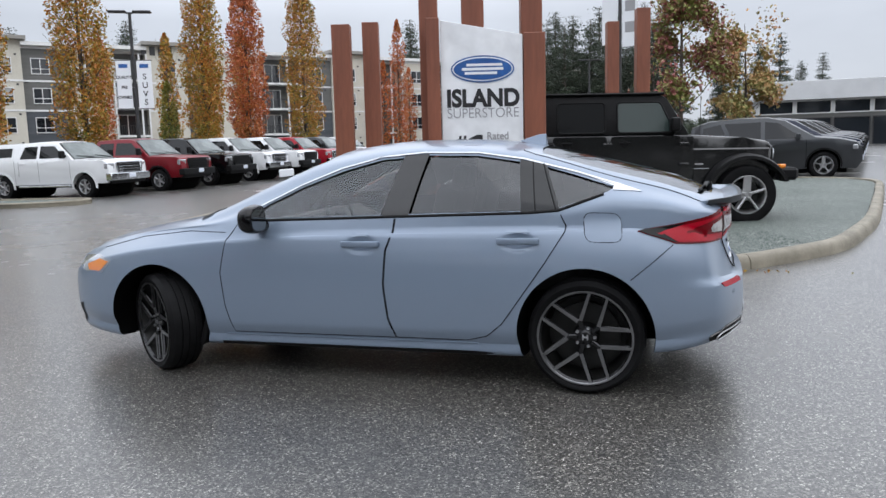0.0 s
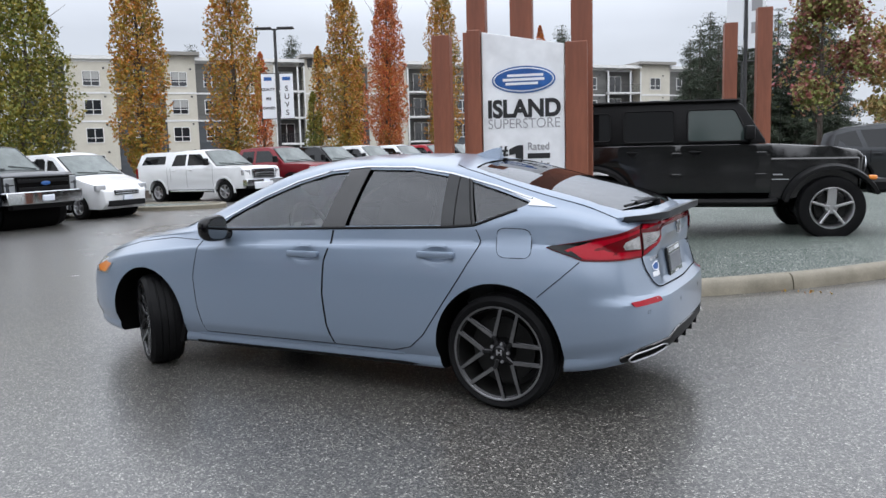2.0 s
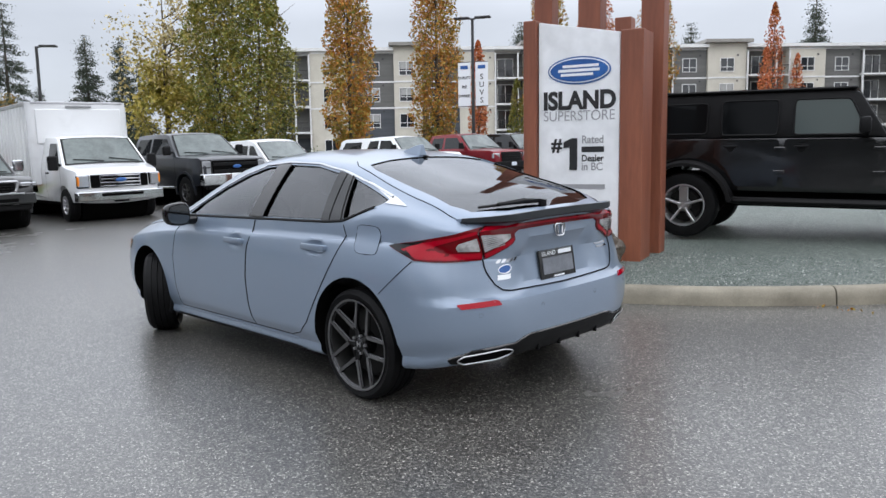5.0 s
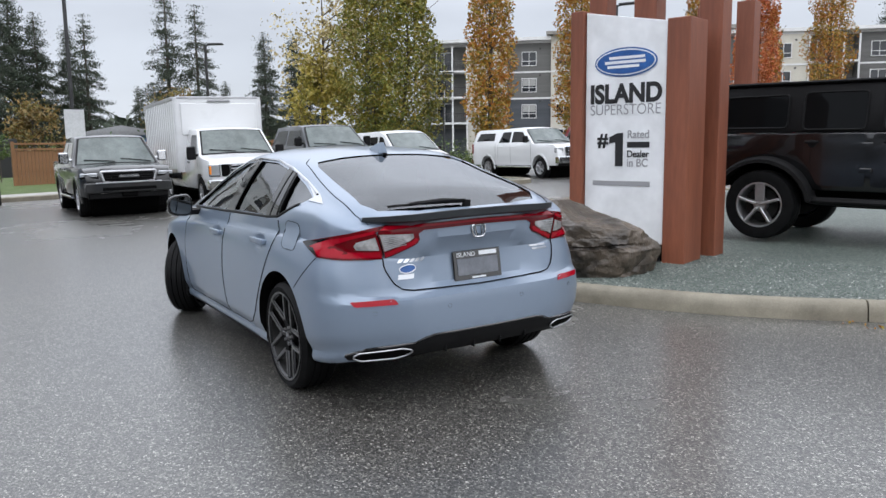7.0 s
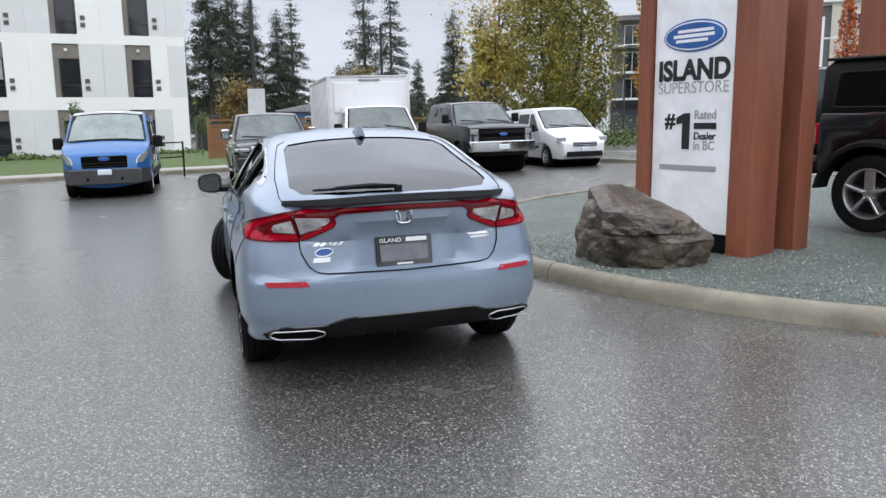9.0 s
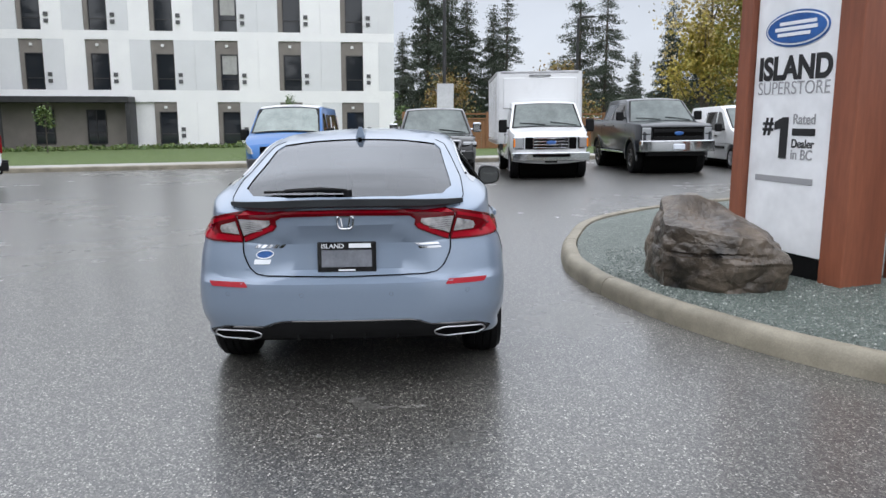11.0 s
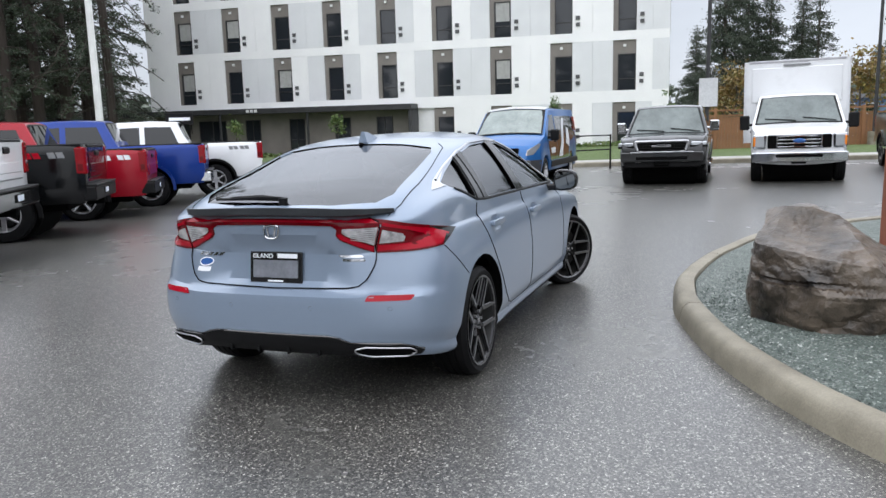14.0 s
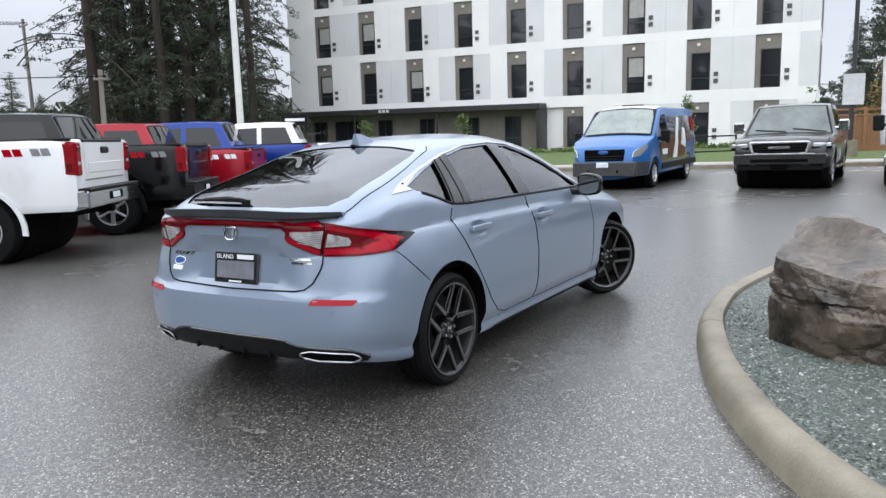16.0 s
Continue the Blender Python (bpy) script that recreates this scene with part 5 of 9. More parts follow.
# row beside the drive, tails towards the camera's path
for lab, pt, x, y, chrome, st, lf, rr, hd in (("white heavy-duty pickup with tall red tail lights", P_WHITE, -3.3, -1.4, True, "six", 0.16, 0.43, -72),
                                           ("black pickup with red side lettering on the bed", P_BLACK, -6.34, -1.82, False, "six", 0.06, 0.42, -72),
                                           ("red mid-size pickup with clear tail lights", P_BRIGHT_RED, -9.4, -2.25, False, "five", -0.06, 0.39, -72),
                                           ("royal blue pickup with chrome bumper", P_BLUE, -12.1, -2.1, True, "five", 0.0, 0.41, -72),
                                           ("white pickup with chrome wheels and red lamps", P_WHITE, -14.9, -1.6, False, "six", 0.0, 0.41, -72)):
    sp = pickup_spec(lab, pt, r=rr, rim=0.255, style=st, chrome=chrome, lift=lf, group=ROW_C, rim_mat=ALLOY)
    bed_z = 1.37 + lf
    marks = {"white heavy": ((-0.95, PLATE_DULL), (-0.62, LAMP_RED)), "black picku": ((-0.95, PLATE_DULL), (-0.62, LAMP_RED)), "red mid-siz": ((-0.95, SIGN_EDGE), (-0.60, SIGN_EDGE)), "royal blue ": (), "white picku": ((-0.9, PLATE_DULL), (-0.62, PLATE_DULL))}[lab[:11]]
    sp["decals"] = [([(u + 0.04 * k, bed_z - 0.19), (u + 0.04 * k + w, bed_z - 0.19), (u + 0.04 * k + w + 0.03, bed_z - 0.10), (u + 0.04 * k + 0.03, bed_z - 0.10)], m) for u, m in marks for k, w in ((0, 0.10), (3, 0.10))]
    park(sp, x, y, hd)

# suvs by the showroom
for i in range(7):
    lab, pt = (("small charcoal suv parked on the wet lot", P_GREY), ("dark blue suv in the parked row", P_NAVY), ("black suv in the parked row", P_BLACK), ("silver-grey suv in the parked row", P_GREY))[i if i < 2 else 2 + i % 2]
    nose_park(suv_spec(lab, pt, wb=2.55 if i == 0 else 2.75, W=1.8, H=1.64, group=ROW_D), 10.35 + 1.55 * i, 20.9 + 2.75 * i, -22)
nose_park(suv_spec("tall black suv near the showroom", P_BLACK, wb=3.0, W=2.0, H=1.85, r=0.39, group=ROW_D), 20.5, 27.5, -25)

# ---- the blue hatchback ----
H_BLUE = car_paint("sky_blue_paint", (0.195, 0.246, 0.320), 0.28, 0.34, (0.175, 0.21, 0.27), 0.70)
REAR, NOSE = -0.835, 3.70

plan = curve_of([(-0.835, 0.40), (-0.828, 0.47), (-0.812, 0.53), (-0.785, 0.61), (-0.75, 0.69), (-0.712, 0.757), (-0.66, 0.81), (-0.58, 0.85), (-0.45, 0.879), (-0.25, 0.893), (0.0, 0.900), (1.2, 0.893), (2.6, 0.893), (3.0, 0.872), (3.3, 0.80), (3.5, 0.70), (3.62, 0.58), (3.70, 0.42)])
floor_z = curve_of([(-0.835, 0.305), (-0.6, 0.265), (-0.38, 0.235), (0.4, 0.185), (2.3, 0.185), (3.1, 0.20), (3.70, 0.23)])
crease_z = curve_of([(-0.835, 0.80), (-0.5, 0.885), (0.0, 0.905), (1.0, 0.893), (2.0, 0.868), (2.8, 0.80), (3.3, 0.71), (3.70, 0.58)])
belt_z = curve_of([(-0.835, 0.955), (-0.57, 0.995), (-0.34, 1.045), (-0.17, 1.05), (0.1, 1.003), (1.0, 0.981), (1.9, 0.957), (2.5, 0.925), (3.0, 0.868), (3.3, 0.80), (3.55, 0.715), (3.70, 0.62)])
belt_in = curve_of([(-0.835, 0.02), (-0.57, 0.10), (-0.3, 0.103), (0.0, 0.085), (1.0, 0.068), (2.0, 0.068), (2.5, 0.13), (2.9, 0.19), (3.3, 0.17), (3.70, 0.06)])
side_lean = curve_of([(-0.835, 0.06), (-0.6, 0.072), (-0.27, 0.066), (0.37, 0.048), (1.3, 0.032), (2.5, 0.026), (3.2, 0.030), (3.70, 0.02)])
rail_z = curve_of([(-0.835, 0.985), (-0.57, 1.045), (-0.34, 1.10), (-0.17, 1.142), (0.26, 1.278), (0.5, 1.325), (0.95, 1.352), (1.5, 1.258), (2.0, 1.085), (2.36, 0.965), (2.6, 0.935), (3.0, 0.885), (3.3, 0.82), (3.55, 0.735), (3.70, 0.64)])
rail_y = curve_of([(-0.835, 0.33), (-0.80, 0.47), (-0.74, 0.57), (-0.66, 0.635), (-0.57, 0.665), (-0.34, 0.68), (-0.17, 0.665), (0.26, 0.615), (0.95, 0.60), (1.5, 0.635), (2.0, 0.70), (2.36, 0.735), (2.6, 0.70), (3.0, 0.61), (3.3, 0.545), (3.55, 0.46), (3.70, 0.33)])
roof_z = curve_of([(-0.835, 1.035), (-0.74, 1.062), (-0.435, 1.165), (0.0, 1.278), (0.31, 1.353), (0.78, 1.410), (1.2, 1.418), (1.6, 1.378), (1.9, 1.285), (2.25, 1.135), (2.6, 0.985), (2.8, 0.948), (3.2, 0.885), (3.5, 0.80), (3.70, 0.66)])
rear_shape = curve_of([(0.30, 0.045), (0.345, 0.012), (0.42, 0.0), (0.56, 0.002), (0.608, 0.007), (0.634, 0.045), (0.70, 0.060), (0.82, 0.076), (0.885, 0.073), (0.96, 0.076), (1.04, 0.08)])


def section(x):
    """Half a cross-section as control points (y, z), from the middle of the floor to the middle of the roof."""
    w, zb, zc, zs, zt = plan(x), floor_z(x), crease_z(x), belt_z(x), roof_z(x)
    gy, gz = min(rail_y(x), w - 0.02), rail_z(x)
    by = max(w - belt_in(x), gy + 0.01)
    ln = side_lean(x)
    zm = min(0.52, zb + 0.48 * (zc - zb))
    return [(0, zb), (w * 0.80, zb), (w - 0.060, zb + 0.010), (w - 0.038, zb + 0.045), (w - 0.042, zb + 0.080), (w - 0.011, zb + 0.150), (w - 0.001, zm), (w - 0.22 * ln, 0.45 * zm + 0.55 * zc), (w - ln, zc), (w - ln - 0.016, zc + 0.013),
            (by, zs), ((by + gy) / 2 + 0.02, (zs + gz) / 2), (gy, gz), (gy * 0.90, gz + 0.40 * (zt - gz)), (gy * 0.62, gz + 0.76 * (zt - gz)), (gy * 0.3, gz + 0.95 * (zt - gz)), (0, zt)]


FINE = [0, 1, 2, 2.5, 3, 3.5, 4, 4.5, 5, 5.25, 5.5, 5.75, 6, 6.1, 6.2, 6.3, 6.4, 6.5, 6.6, 6.7, 6.8, 7, 7.33, 7.66, 7.85, 8, 8.2, 8.5, 8.8, 9, 9.33, 9.66, 10, 10.33, 10.66, 11, 11.33, 11.66, 12, 12.33, 12.66, 13, 13.33, 13.66, 14, 14.5, 15, 15.5, 16]
SEC = {}


def fine_section(x):
    k = round(x, 4)
    if k not in SEC:
        s = section(x)
        yy = curve_of([(i, p[0]) for i, p in enumerate(s)])
        zz = curve_of([(i, p[1]) for i, p in enumerate(s)])
        SEC[k] = [(yy(t), zz(t)) for t in FINE]
    return SEC[k]


def tail_blend(x):
    t = min(1.0, max(0.0, (-0.40 - x) / (0.835 - 0.40)))
    return t * t * (3 - 2 * t)


def plate_recess(y, z):
    """The hollow of the tailgate round the number plate."""
    def edge(v, a, b):
        t = min(1.0, max(0.0, (v - a) / (b - a)))
        return t * t * (3 - 2 * t)
    top = 0.862 - 0.05 * edge(abs(y), 0.2, 0.46)
    return 0.036 * edge(0.47 - abs(y), 0.0, 0.24) * edge(z, 0.632, 0.662) * (1 - edge(z, top - 0.012, top + 0.018))


def tail_x(x, z):
    return x + rear_shape(z) * tail_blend(x)


def side_y(x, z):
    """Half width of the body at x and z."""
    x0 = x - rear_shape(z) * tail_blend(x)
    s = fine_section(max(REAR, min(NOSE, x0)))
    return float(np.interp(z, [p[1] for p in s[2:]], [p[0] for p in s[2:]]))


def top_z(x, y):
    x0 = x
    if x < -0.35:
        for _ in range(4):
            x0 = max(REAR, x - rear_shape(roof_z(x0)) * tail_blend(x0))
    s = fine_section(x0)[FINE.index(10):]
    return float(np.interp(abs(y), [p[0] for p in s[::-1]], [p[1] for p in s[::-1]]))


def side_at(sd):
    return lambda u, v: Vector((u, sd * side_y(u, v), v))


def roof_at(u, v):
    return Vector((u, v, top_z(u, v)))


def cap_x(y, z, f=None):
    """Depth of the rear face; f is the share of the way from its middle to its end."""
    f = min(1.0, abs(y) / 0.40) if f is None else f
    return tail_x(REAR, z) - 0.013 * (1 - f * f) + plate_recess(y, z)


ARC_X = [REAR + 0.0025 * i for i in range(400)]
ARC_S = [plan(REAR)]
for xa, xb in zip(ARC_X, ARC_X[1:]):
    ARC_S.append(ARC_S[-1] + math.hypot(xb - xa, plan(xb) - plan(xa)))


def tail_at(u, v):
    """The rear end unrolled: u runs along its plan from the middle round the corner, v is the height."""
    sd = -1 if u < 0 else 1
    a = abs(u)

    def wide(x):
        q = fine_section(x)
        return float(np.interp(v, [p[1] for p in q[2:]], [p[0] for p in q[2:]]))
    if a <= ARC_S[0]:
        f = a / ARC_S[0]
        y = f * wide(REAR)
        return Vector((cap_x(y, v, f), sd * y, v))
    x0 = float(np.interp(a, ARC_S, ARC_X))
    y = wide(x0)
    return Vector((tail_x(x0, v) + plate_recess(y, v), sd * y, v))


HEART = Vector((1.3, 0, 0.6))


def lift_at(lift, f):
    return sum((lift[v][1] for v in f.verts), Vector((0, 0, 0)))


def surf_patch(fn, outline, du, dv, off, thick=0.0):
    """A piece of skin cut to an outline in the surface's own two coordinates, lifted off it."""
    us, vs = [p[0] for p in outline], [p[1] for p in outline]
    bm = grid_polygon(outline, steps(min(us), max(us), du), steps(min(vs), max(vs), dv))
    if not thick:
        bm.faces.layers.int.new("outward")
    lift = {}
    for v in bm.verts:
        u, w = v.co.x, v.co.z
        p = fn(u, w)
        e = 0.004
        n = (fn(u + e, w) - fn(u - e, w)).cross(fn(u, w + e) - fn(u, w - e))
        n = n.normalized() if n.length > 1e-12 else Vector((0, 0, 1))
        if n.dot(p - HEART) < 0:
            n = -n
        lift[v] = (p, n)
    for v, (p, n) in lift.items():
        v.co = p + n * off
    if thick:
        r = bmesh.ops.extrude_face_region(bm, geom=bm.faces[:])
        tree = [(v, n) for v, (p, n) in lift.items()]
        for v in [g for g in r["geom"] if isinstance(g, bmesh.types.BMVert)]:
            best = min(tree, key=lambda t: (t[0].co - v.co).length_squared)
            v.co = v.co - best[1] * thick
    else:
        bm.normal_update()
        for f in bm.faces:
            if f.normal.dot(lift_at(lift, f)) < 0:
                f.normal_flip()
    return bm


def path_on(fn, line, gap=0.03, off=0.0):
    """Points on a surface along a broken line of its own coordinates."""
    out = []
    for (a, b), (c, d) in zip(line, line[1:]):
        n = max(1, int(math.hypot(c - a, d - b) / gap))
        for i in range(n):
            t = i / n
            out.append((a + (c - a) * t, b + (d - b) * t))
    out.append(line[-1])
    res = []
    for u, v in out:
        p = fn(u, v)
        if off:
            e = 0.004
            n = (fn(u + e, v) - fn(u - e, v)).cross(fn(u, v + e) - fn(u, v - e)).normalized()
            if n.dot(p - HEART) < 0:
                n = -n
            p = p + n * off
        res.append(p)
    return res


def carve(bm, cutters):
    """Cuts closed solids out of a closed body; gives back a mesh."""
    base = bpy.data.objects.new("base", bpy.data.meshes.new("base"))
    bmesh.ops.recalc_face_normals(bm, faces=bm.faces[:])
    bm.to_mesh(base.data)
    bm.free()
    scene.collection.objects.link(base)
    made = [base]
    for c in cutters:
        ob = bpy.data.objects.new("cutter", bpy.data.meshes.new("cutter"))
        bmesh.ops.recalc_face_normals(c, faces=c.faces[:])
        c.to_mesh(ob.data)
        c.free()
        scene.collection.objects.link(ob)
        made.append(ob)
        m = base.modifiers.new("cut", "BOOLEAN")
        m.operation, m.object, m.solver = "DIFFERENCE", ob, "EXACT"
    dg = bpy.context.evaluated_depsgraph_get()
    me = bpy.data.meshes.new_from_object(base.evaluated_get(dg))
    for ob in made:
        d = ob.data
        bpy.data.objects.remove(ob)
        bpy.data.meshes.remove(d)
    return me


def body_solid():
    bm = bmesh.new()
    xs = [-0.835, -0.831, -0.825, -0.815, -0.80, -0.78, -0.755, -0.725, -0.695] + [(-0.66 + 0.075 * i) for i in range(54)] + [3.42, 3.48, 3.53, 3.58, 3.62, 3.66, 3.70]
    rings = []
    k = len(FINE)
    for x in xs:
        s = fine_section(x)
        left = [bm.verts.new((tail_x(x, z) + (plate_recess(y, z) if x < -0.6 else 0.0), y, z)) for y, z in s]
        right = [None] * k
        for j in range(k):
            right[j] = left[j] if j in (0, k - 1) else bm.verts.new((left[j].co.x, -s[j][0], s[j][1]))
        rings.append(left + right[-2:0:-1])
    m = len(rings[0])
    for a, b in zip(rings, rings[1:]):
        for j in range(m):
            bm.faces.new((a[j], a[(j + 1) % m], b[(j + 1) % m], b[j]))
    # rear face, hollowed round the plate; the nose is closed the same way
    for ring, x, front in ((rings[0], REAR, False), (rings[-1], NOSE, True)):
        cols = 30
        grid = []
        for j in range(k):
            l, r = ring[j], ring[(m - j) % m] if j not in (0, k - 1) else ring[j]
            if j in (0, k - 1):
                grid.append([l] * (cols + 1))
                continue
            row = [l]
            for i in range(1, cols):
                t = i / cols
                y = l.co.y * (1 - 2 * t)
                z = l.co.z
                px = cap_x(y, z, abs(1 - 2 * t)) if not front else x + 0.02 * (1 - (1 - 2 * t) ** 2)
                row.append(bm.verts.new((px, y, z)))
            row.append(r)
            grid.append(row)
        for a, b in zip(grid, grid[1:]):
            for i in range(cols):
                q = []
                for v in (a[i], a[i + 1], b[i + 1], b[i]):
                    if v not in q:
                        q.append(v)
                if len(q) > 2:
                    bm.faces.new(q)
    return bm


SIDE_GLASS = [
    [(2.06, 0.985), (1.16, 1.000), (1.06, 1.322), (1.22, 1.312), (1.46, 1.255), (1.72, 1.165), (1.95, 1.062)],
    [(1.01, 1.003), (0.33, 1.012), (0.36, 1.275), (0.62, 1.318), (0.93, 1.330)],
    [(0.145, 1.022), (-0.12, 1.105), (-0.155, 1.125), (0.05, 1.192), (0.235, 1.248)],
]
SCREEN = [(2.52, 0.0), (2.47, 0.40), (2.36, 0.62), (1.95, 0.56), (1.64, 0.50), (1.58, 0.0)]
BACKLIGHT = [(0.31, 0.0), (0.30, 0.30), (0.27, 0.49), (0.18, 0.525), (-0.50, 0.575), (-0.60, 0.52), (-0.665, 0.30), (-0.685, 0.0)]


def prism_y(outline, y0, y1):
    bm = bmesh.new()
    a = [bm.verts.new((x, y0, z)) for x, z in outline]
    b = [bm.verts.new((x, y1, z)) for x, z in outline]
    bm.faces.new(a)
    bm.faces.new(b[::-1])
    for i in range(len(a)):
        j = (i + 1) % len(a)
        bm.faces.new((a[j], a[i], b[i], b[j]))
    return bm


def prism_z(outline, z0, z1):
    bm = bmesh.new()
    a = [bm.verts.new((x, y, z0)) for x, y in outline]
    b = [bm.verts.new((x, y, z1)) for x, y in outline]
    bm.faces.new(a)
    bm.faces.new(b[::-1])
    for i in range(len(a)):
        j = (i + 1) % len(a)
        bm.faces.new((a[j], a[i], b[i], b[j]))
    return bm


def mirrored(half_outline):
    return half_outline + [(x, -y) for x, y in half_outline[::-1] if y > 0.001]


def cabin_solid():
    line = [(-0.50, 0.60), (2.35, 0.55), (2.40, 0.88), (2.1, 1.14), (1.85, 1.255), (1.6, 1.325), (1.2, 1.362), (0.78, 1.355), (0.31, 1.295), (0.0, 1.21), (-0.36, 1.095), (-0.50, 1.035), (-0.52, 1.0)]
    return hull(line, lambda x, z: max(0.12, side_y(x, z) - 0.05), steps(-0.5, 2.4, 0.2), steps(0.55, 1.36, 0.1), 0.0)


HANDLES = [(1.285, 0.835), (0.355, 0.850)]


def door_at(sd):
    """The flank with hollows behind the handles."""
    def at(u, v):
        p = side_at(sd)(u, v)
        for hx, hz in HANDLES:
            r = ((u - hx) / 0.092) ** 2 + ((v - hz) / 0.046) ** 2
            if r < 1.0:
                p.y -= sd * 0.022 * (1 - r) ** 0.7
        return p
    return at


def build_hatchback():
    car = thing("hatchback", "pale blue metallic hatchback with black alloy wheels on wet asphalt", "car")
    cuts = []
    for x in (0.0, 2.735):
        for sd in (1, -1):
            c = bmesh.new()
            cyl(c, (x, sd * 0.50, 0.335), (x, sd * 1.1, 0.335), 0.372, n=64)
            cuts.append(c)
    for hx, hz in HANDLES:
        for sd in (1, -1):
            c = bmesh.new()
            bmesh.ops.create_uvsphere(c, u_segments=32, v_segments=16, radius=1.0, matrix=Matrix.Translation((hx, sd * side_y(hx, hz), hz)) @ Matrix.Diagonal((0.098, 0.030, 0.050, 1)))
            cuts.append(c)
    cuts.append(cabin_solid())
    for w in SIDE_GLASS:
        for sd in (1, -1):
            cuts.append(prism_y(w, sd * 0.35, sd * 1.0))
    cuts.append(prism_z(mirrored(SCREEN), 0.84, 1.5))
    cuts.append(prism_z(mirrored(BACKLIGHT), 1.00, 1.5))
    me = carve(body_solid(), cuts)
    me.name = "body"
    me.materials.append(H_BLUE)
    me.materials.append(UNDER)
    for p in me.polygons:
        c = p.center
        if (-0.70 if c.z > 1.0 else -0.55) < c.x < 3.3 and c.z < top_z(c.x, c.y) - 0.012 and abs(c.y) < side_y(c.x, c.z) - 0.012:
            p.material_index = 1
            continue
        inner = abs(c.y) < side_y(c.x, min(max(c.z, 0.3), 1.3)) - 0.035 if -0.6 < c.x < 3.3 else False
        well = any(math.hypot(c.x - x, c.z - 0.335) < 0.371 for x in (0.0, 2.735)) and c.z < 0.74
        edge = any(abs(math.hypot(c.x - x, c.z - 0.335) - 0.372) < 0.002 for x in (0.0, 2.735))
        if c.z < 0.20 or (inner and c.z < 1.0 and (well or edge or c.z > 0.5) and abs(c.y) < 0.8) or (edge and abs(c.y) < side_y(c.x, c.z) - 0.02):
            p.material_index = 1
    me.shade_smooth()
    me.set_sharp_from_angle(angle=radians(28))
    body = new("body", me)
    body.parent = car

    # glass
    for w, nm, mat in zip(SIDE_GLASS, ("front_side_window", "rear_side_window", "quarter_window"), (GLASS, DARK_GLASS, DARK_GLASS)):
        for sd in (1, -1):
            part(nm, surf_patch(side_at(sd), w, 0.12, 0.08, -0.010), mat, car).visible_shadow = False
    part("windscreen", surf_patch(roof_at, mirrored(SCREEN), 0.12, 0.12, -0.010), GLASS, car).visible_shadow = False
    part("cowl_grille", surf_patch(roof_at, mirrored([(2.62, 0.0), (2.585, 0.40), (2.47, 0.69), (2.40, 0.67), (2.475, 0.42), (2.525, 0.0)]), 0.06, 0.06, 0.004), PLASTIC, car)
    part("rear_window", surf_patch(roof_at, mirrored(BACKLIGHT), 0.10, 0.10, -0.006), DARK_GLASS, car, "dark tinted rear glass")

    for sd in (1, -1):
        f = side_at(sd)
        # black pillars between the panes and a black line along the belt
        for pl, mat in (([(1.172, 0.996), (0.998, 0.998), (0.918, 1.334), (1.072, 1.327)], PILLAR_BLACK), ([(0.342, 1.004), (0.130, 1.018), (0.222, 1.25), (0.374, 1.284)], CAR_PANE)):
            part("pillar_trim", surf_patch(f, pl, 0.03, 0.025, 0.006), mat, car)
        bm = bmesh.new()
        tube(bm, path_on(f, [(0.150, 1.016), (0.240, 1.256)], 0.03, 0.007), 0.0045, 5)
        tube(bm, path_on(f, [(0.262, 1.010), (0.300, 1.268)], 0.03, 0.007), 0.0035, 5)
        part("window_channel", bm, PLASTIC, car)
        bm = bmesh.new()
        tube(bm, path_on(f, [(2.08, 0.974), (1.1, 0.990), (0.30, 1.002), (0.14, 1.012), (-0.10, 1.092)], 0.04, 0.001), 0.009, 6)
        part("belt_moulding", bm, PLASTIC, car)
        # bright strip over the windows, widening to a blade at its rear end
        bm = bmesh.new()
        tube(bm, path_on(f, [(2.12, 0.978), (1.97, 1.066), (1.74, 1.172), (1.48, 1.266), (1.22, 1.326), (0.95, 1.344), (0.62, 1.332), (0.35, 1.288), (0.05, 1.207), (-0.15, 1.142)], 0.04, 0.002), 0.009, 6)
        part("window_strip", bm, CHROME, car)
        part("window_blade", surf_patch(f, [(0.04, 1.200), (-0.15, 1.130), (-0.145, 1.112), (-0.30, 1.098), (-0.16, 1.146), (0.05, 1.212)], 0.06, 0.05, 0.004, 0.006), CHROME, car)
        # doors with their shut lines and handles
        d1 = [(2.12, 0.962), (2.19, 0.86), (2.235, 0.66), (2.215, 0.45), (2.17, 0.285), (1.095, 0.285), (1.135, 0.40), (1.155, 0.60), (1.135, 0.80), (1.095, 0.90), (1.085, 0.978)]
        d2 = [(1.078, 0.978), (1.088, 0.90), (1.128, 0.80), (1.148, 0.60), (1.128, 0.40), (1.088, 0.285), (0.66, 0.285), (0.545, 0.315), (0.455, 0.39), (0.36, 0.52), (0.21, 0.73), (0.10, 0.90), (0.095, 0.93), (0.125, 0.99)]
        for d, (hx, hz) in zip((d1, d2), HANDLES):
            door = part("door", surf_patch(door_at(sd), d, 0.024, 0.018, 0.0016), H_BLUE, car)
            bm = bmesh.new()
            p = f(hx, hz)
            box(bm, (hx, p.y + sd * 0.020, hz + 0.004), (0.235, 0.020, 0.036), 0.009, seg=2)
            box(bm, (hx + 0.100, p.y + sd * 0.006, hz + 0.003), (0.032, 0.030, 0.030), 0.006)
            box(bm, (hx - 0.100, p.y + sd * 0.006, hz + 0.003), (0.032, 0.030, 0.030), 0.006)
            part("door_handle", bm, H_BLUE, door)
            bm = bmesh.new()
            tube(bm, path_on(f, d, 0.03, 0.0008), 0.0032, 5)
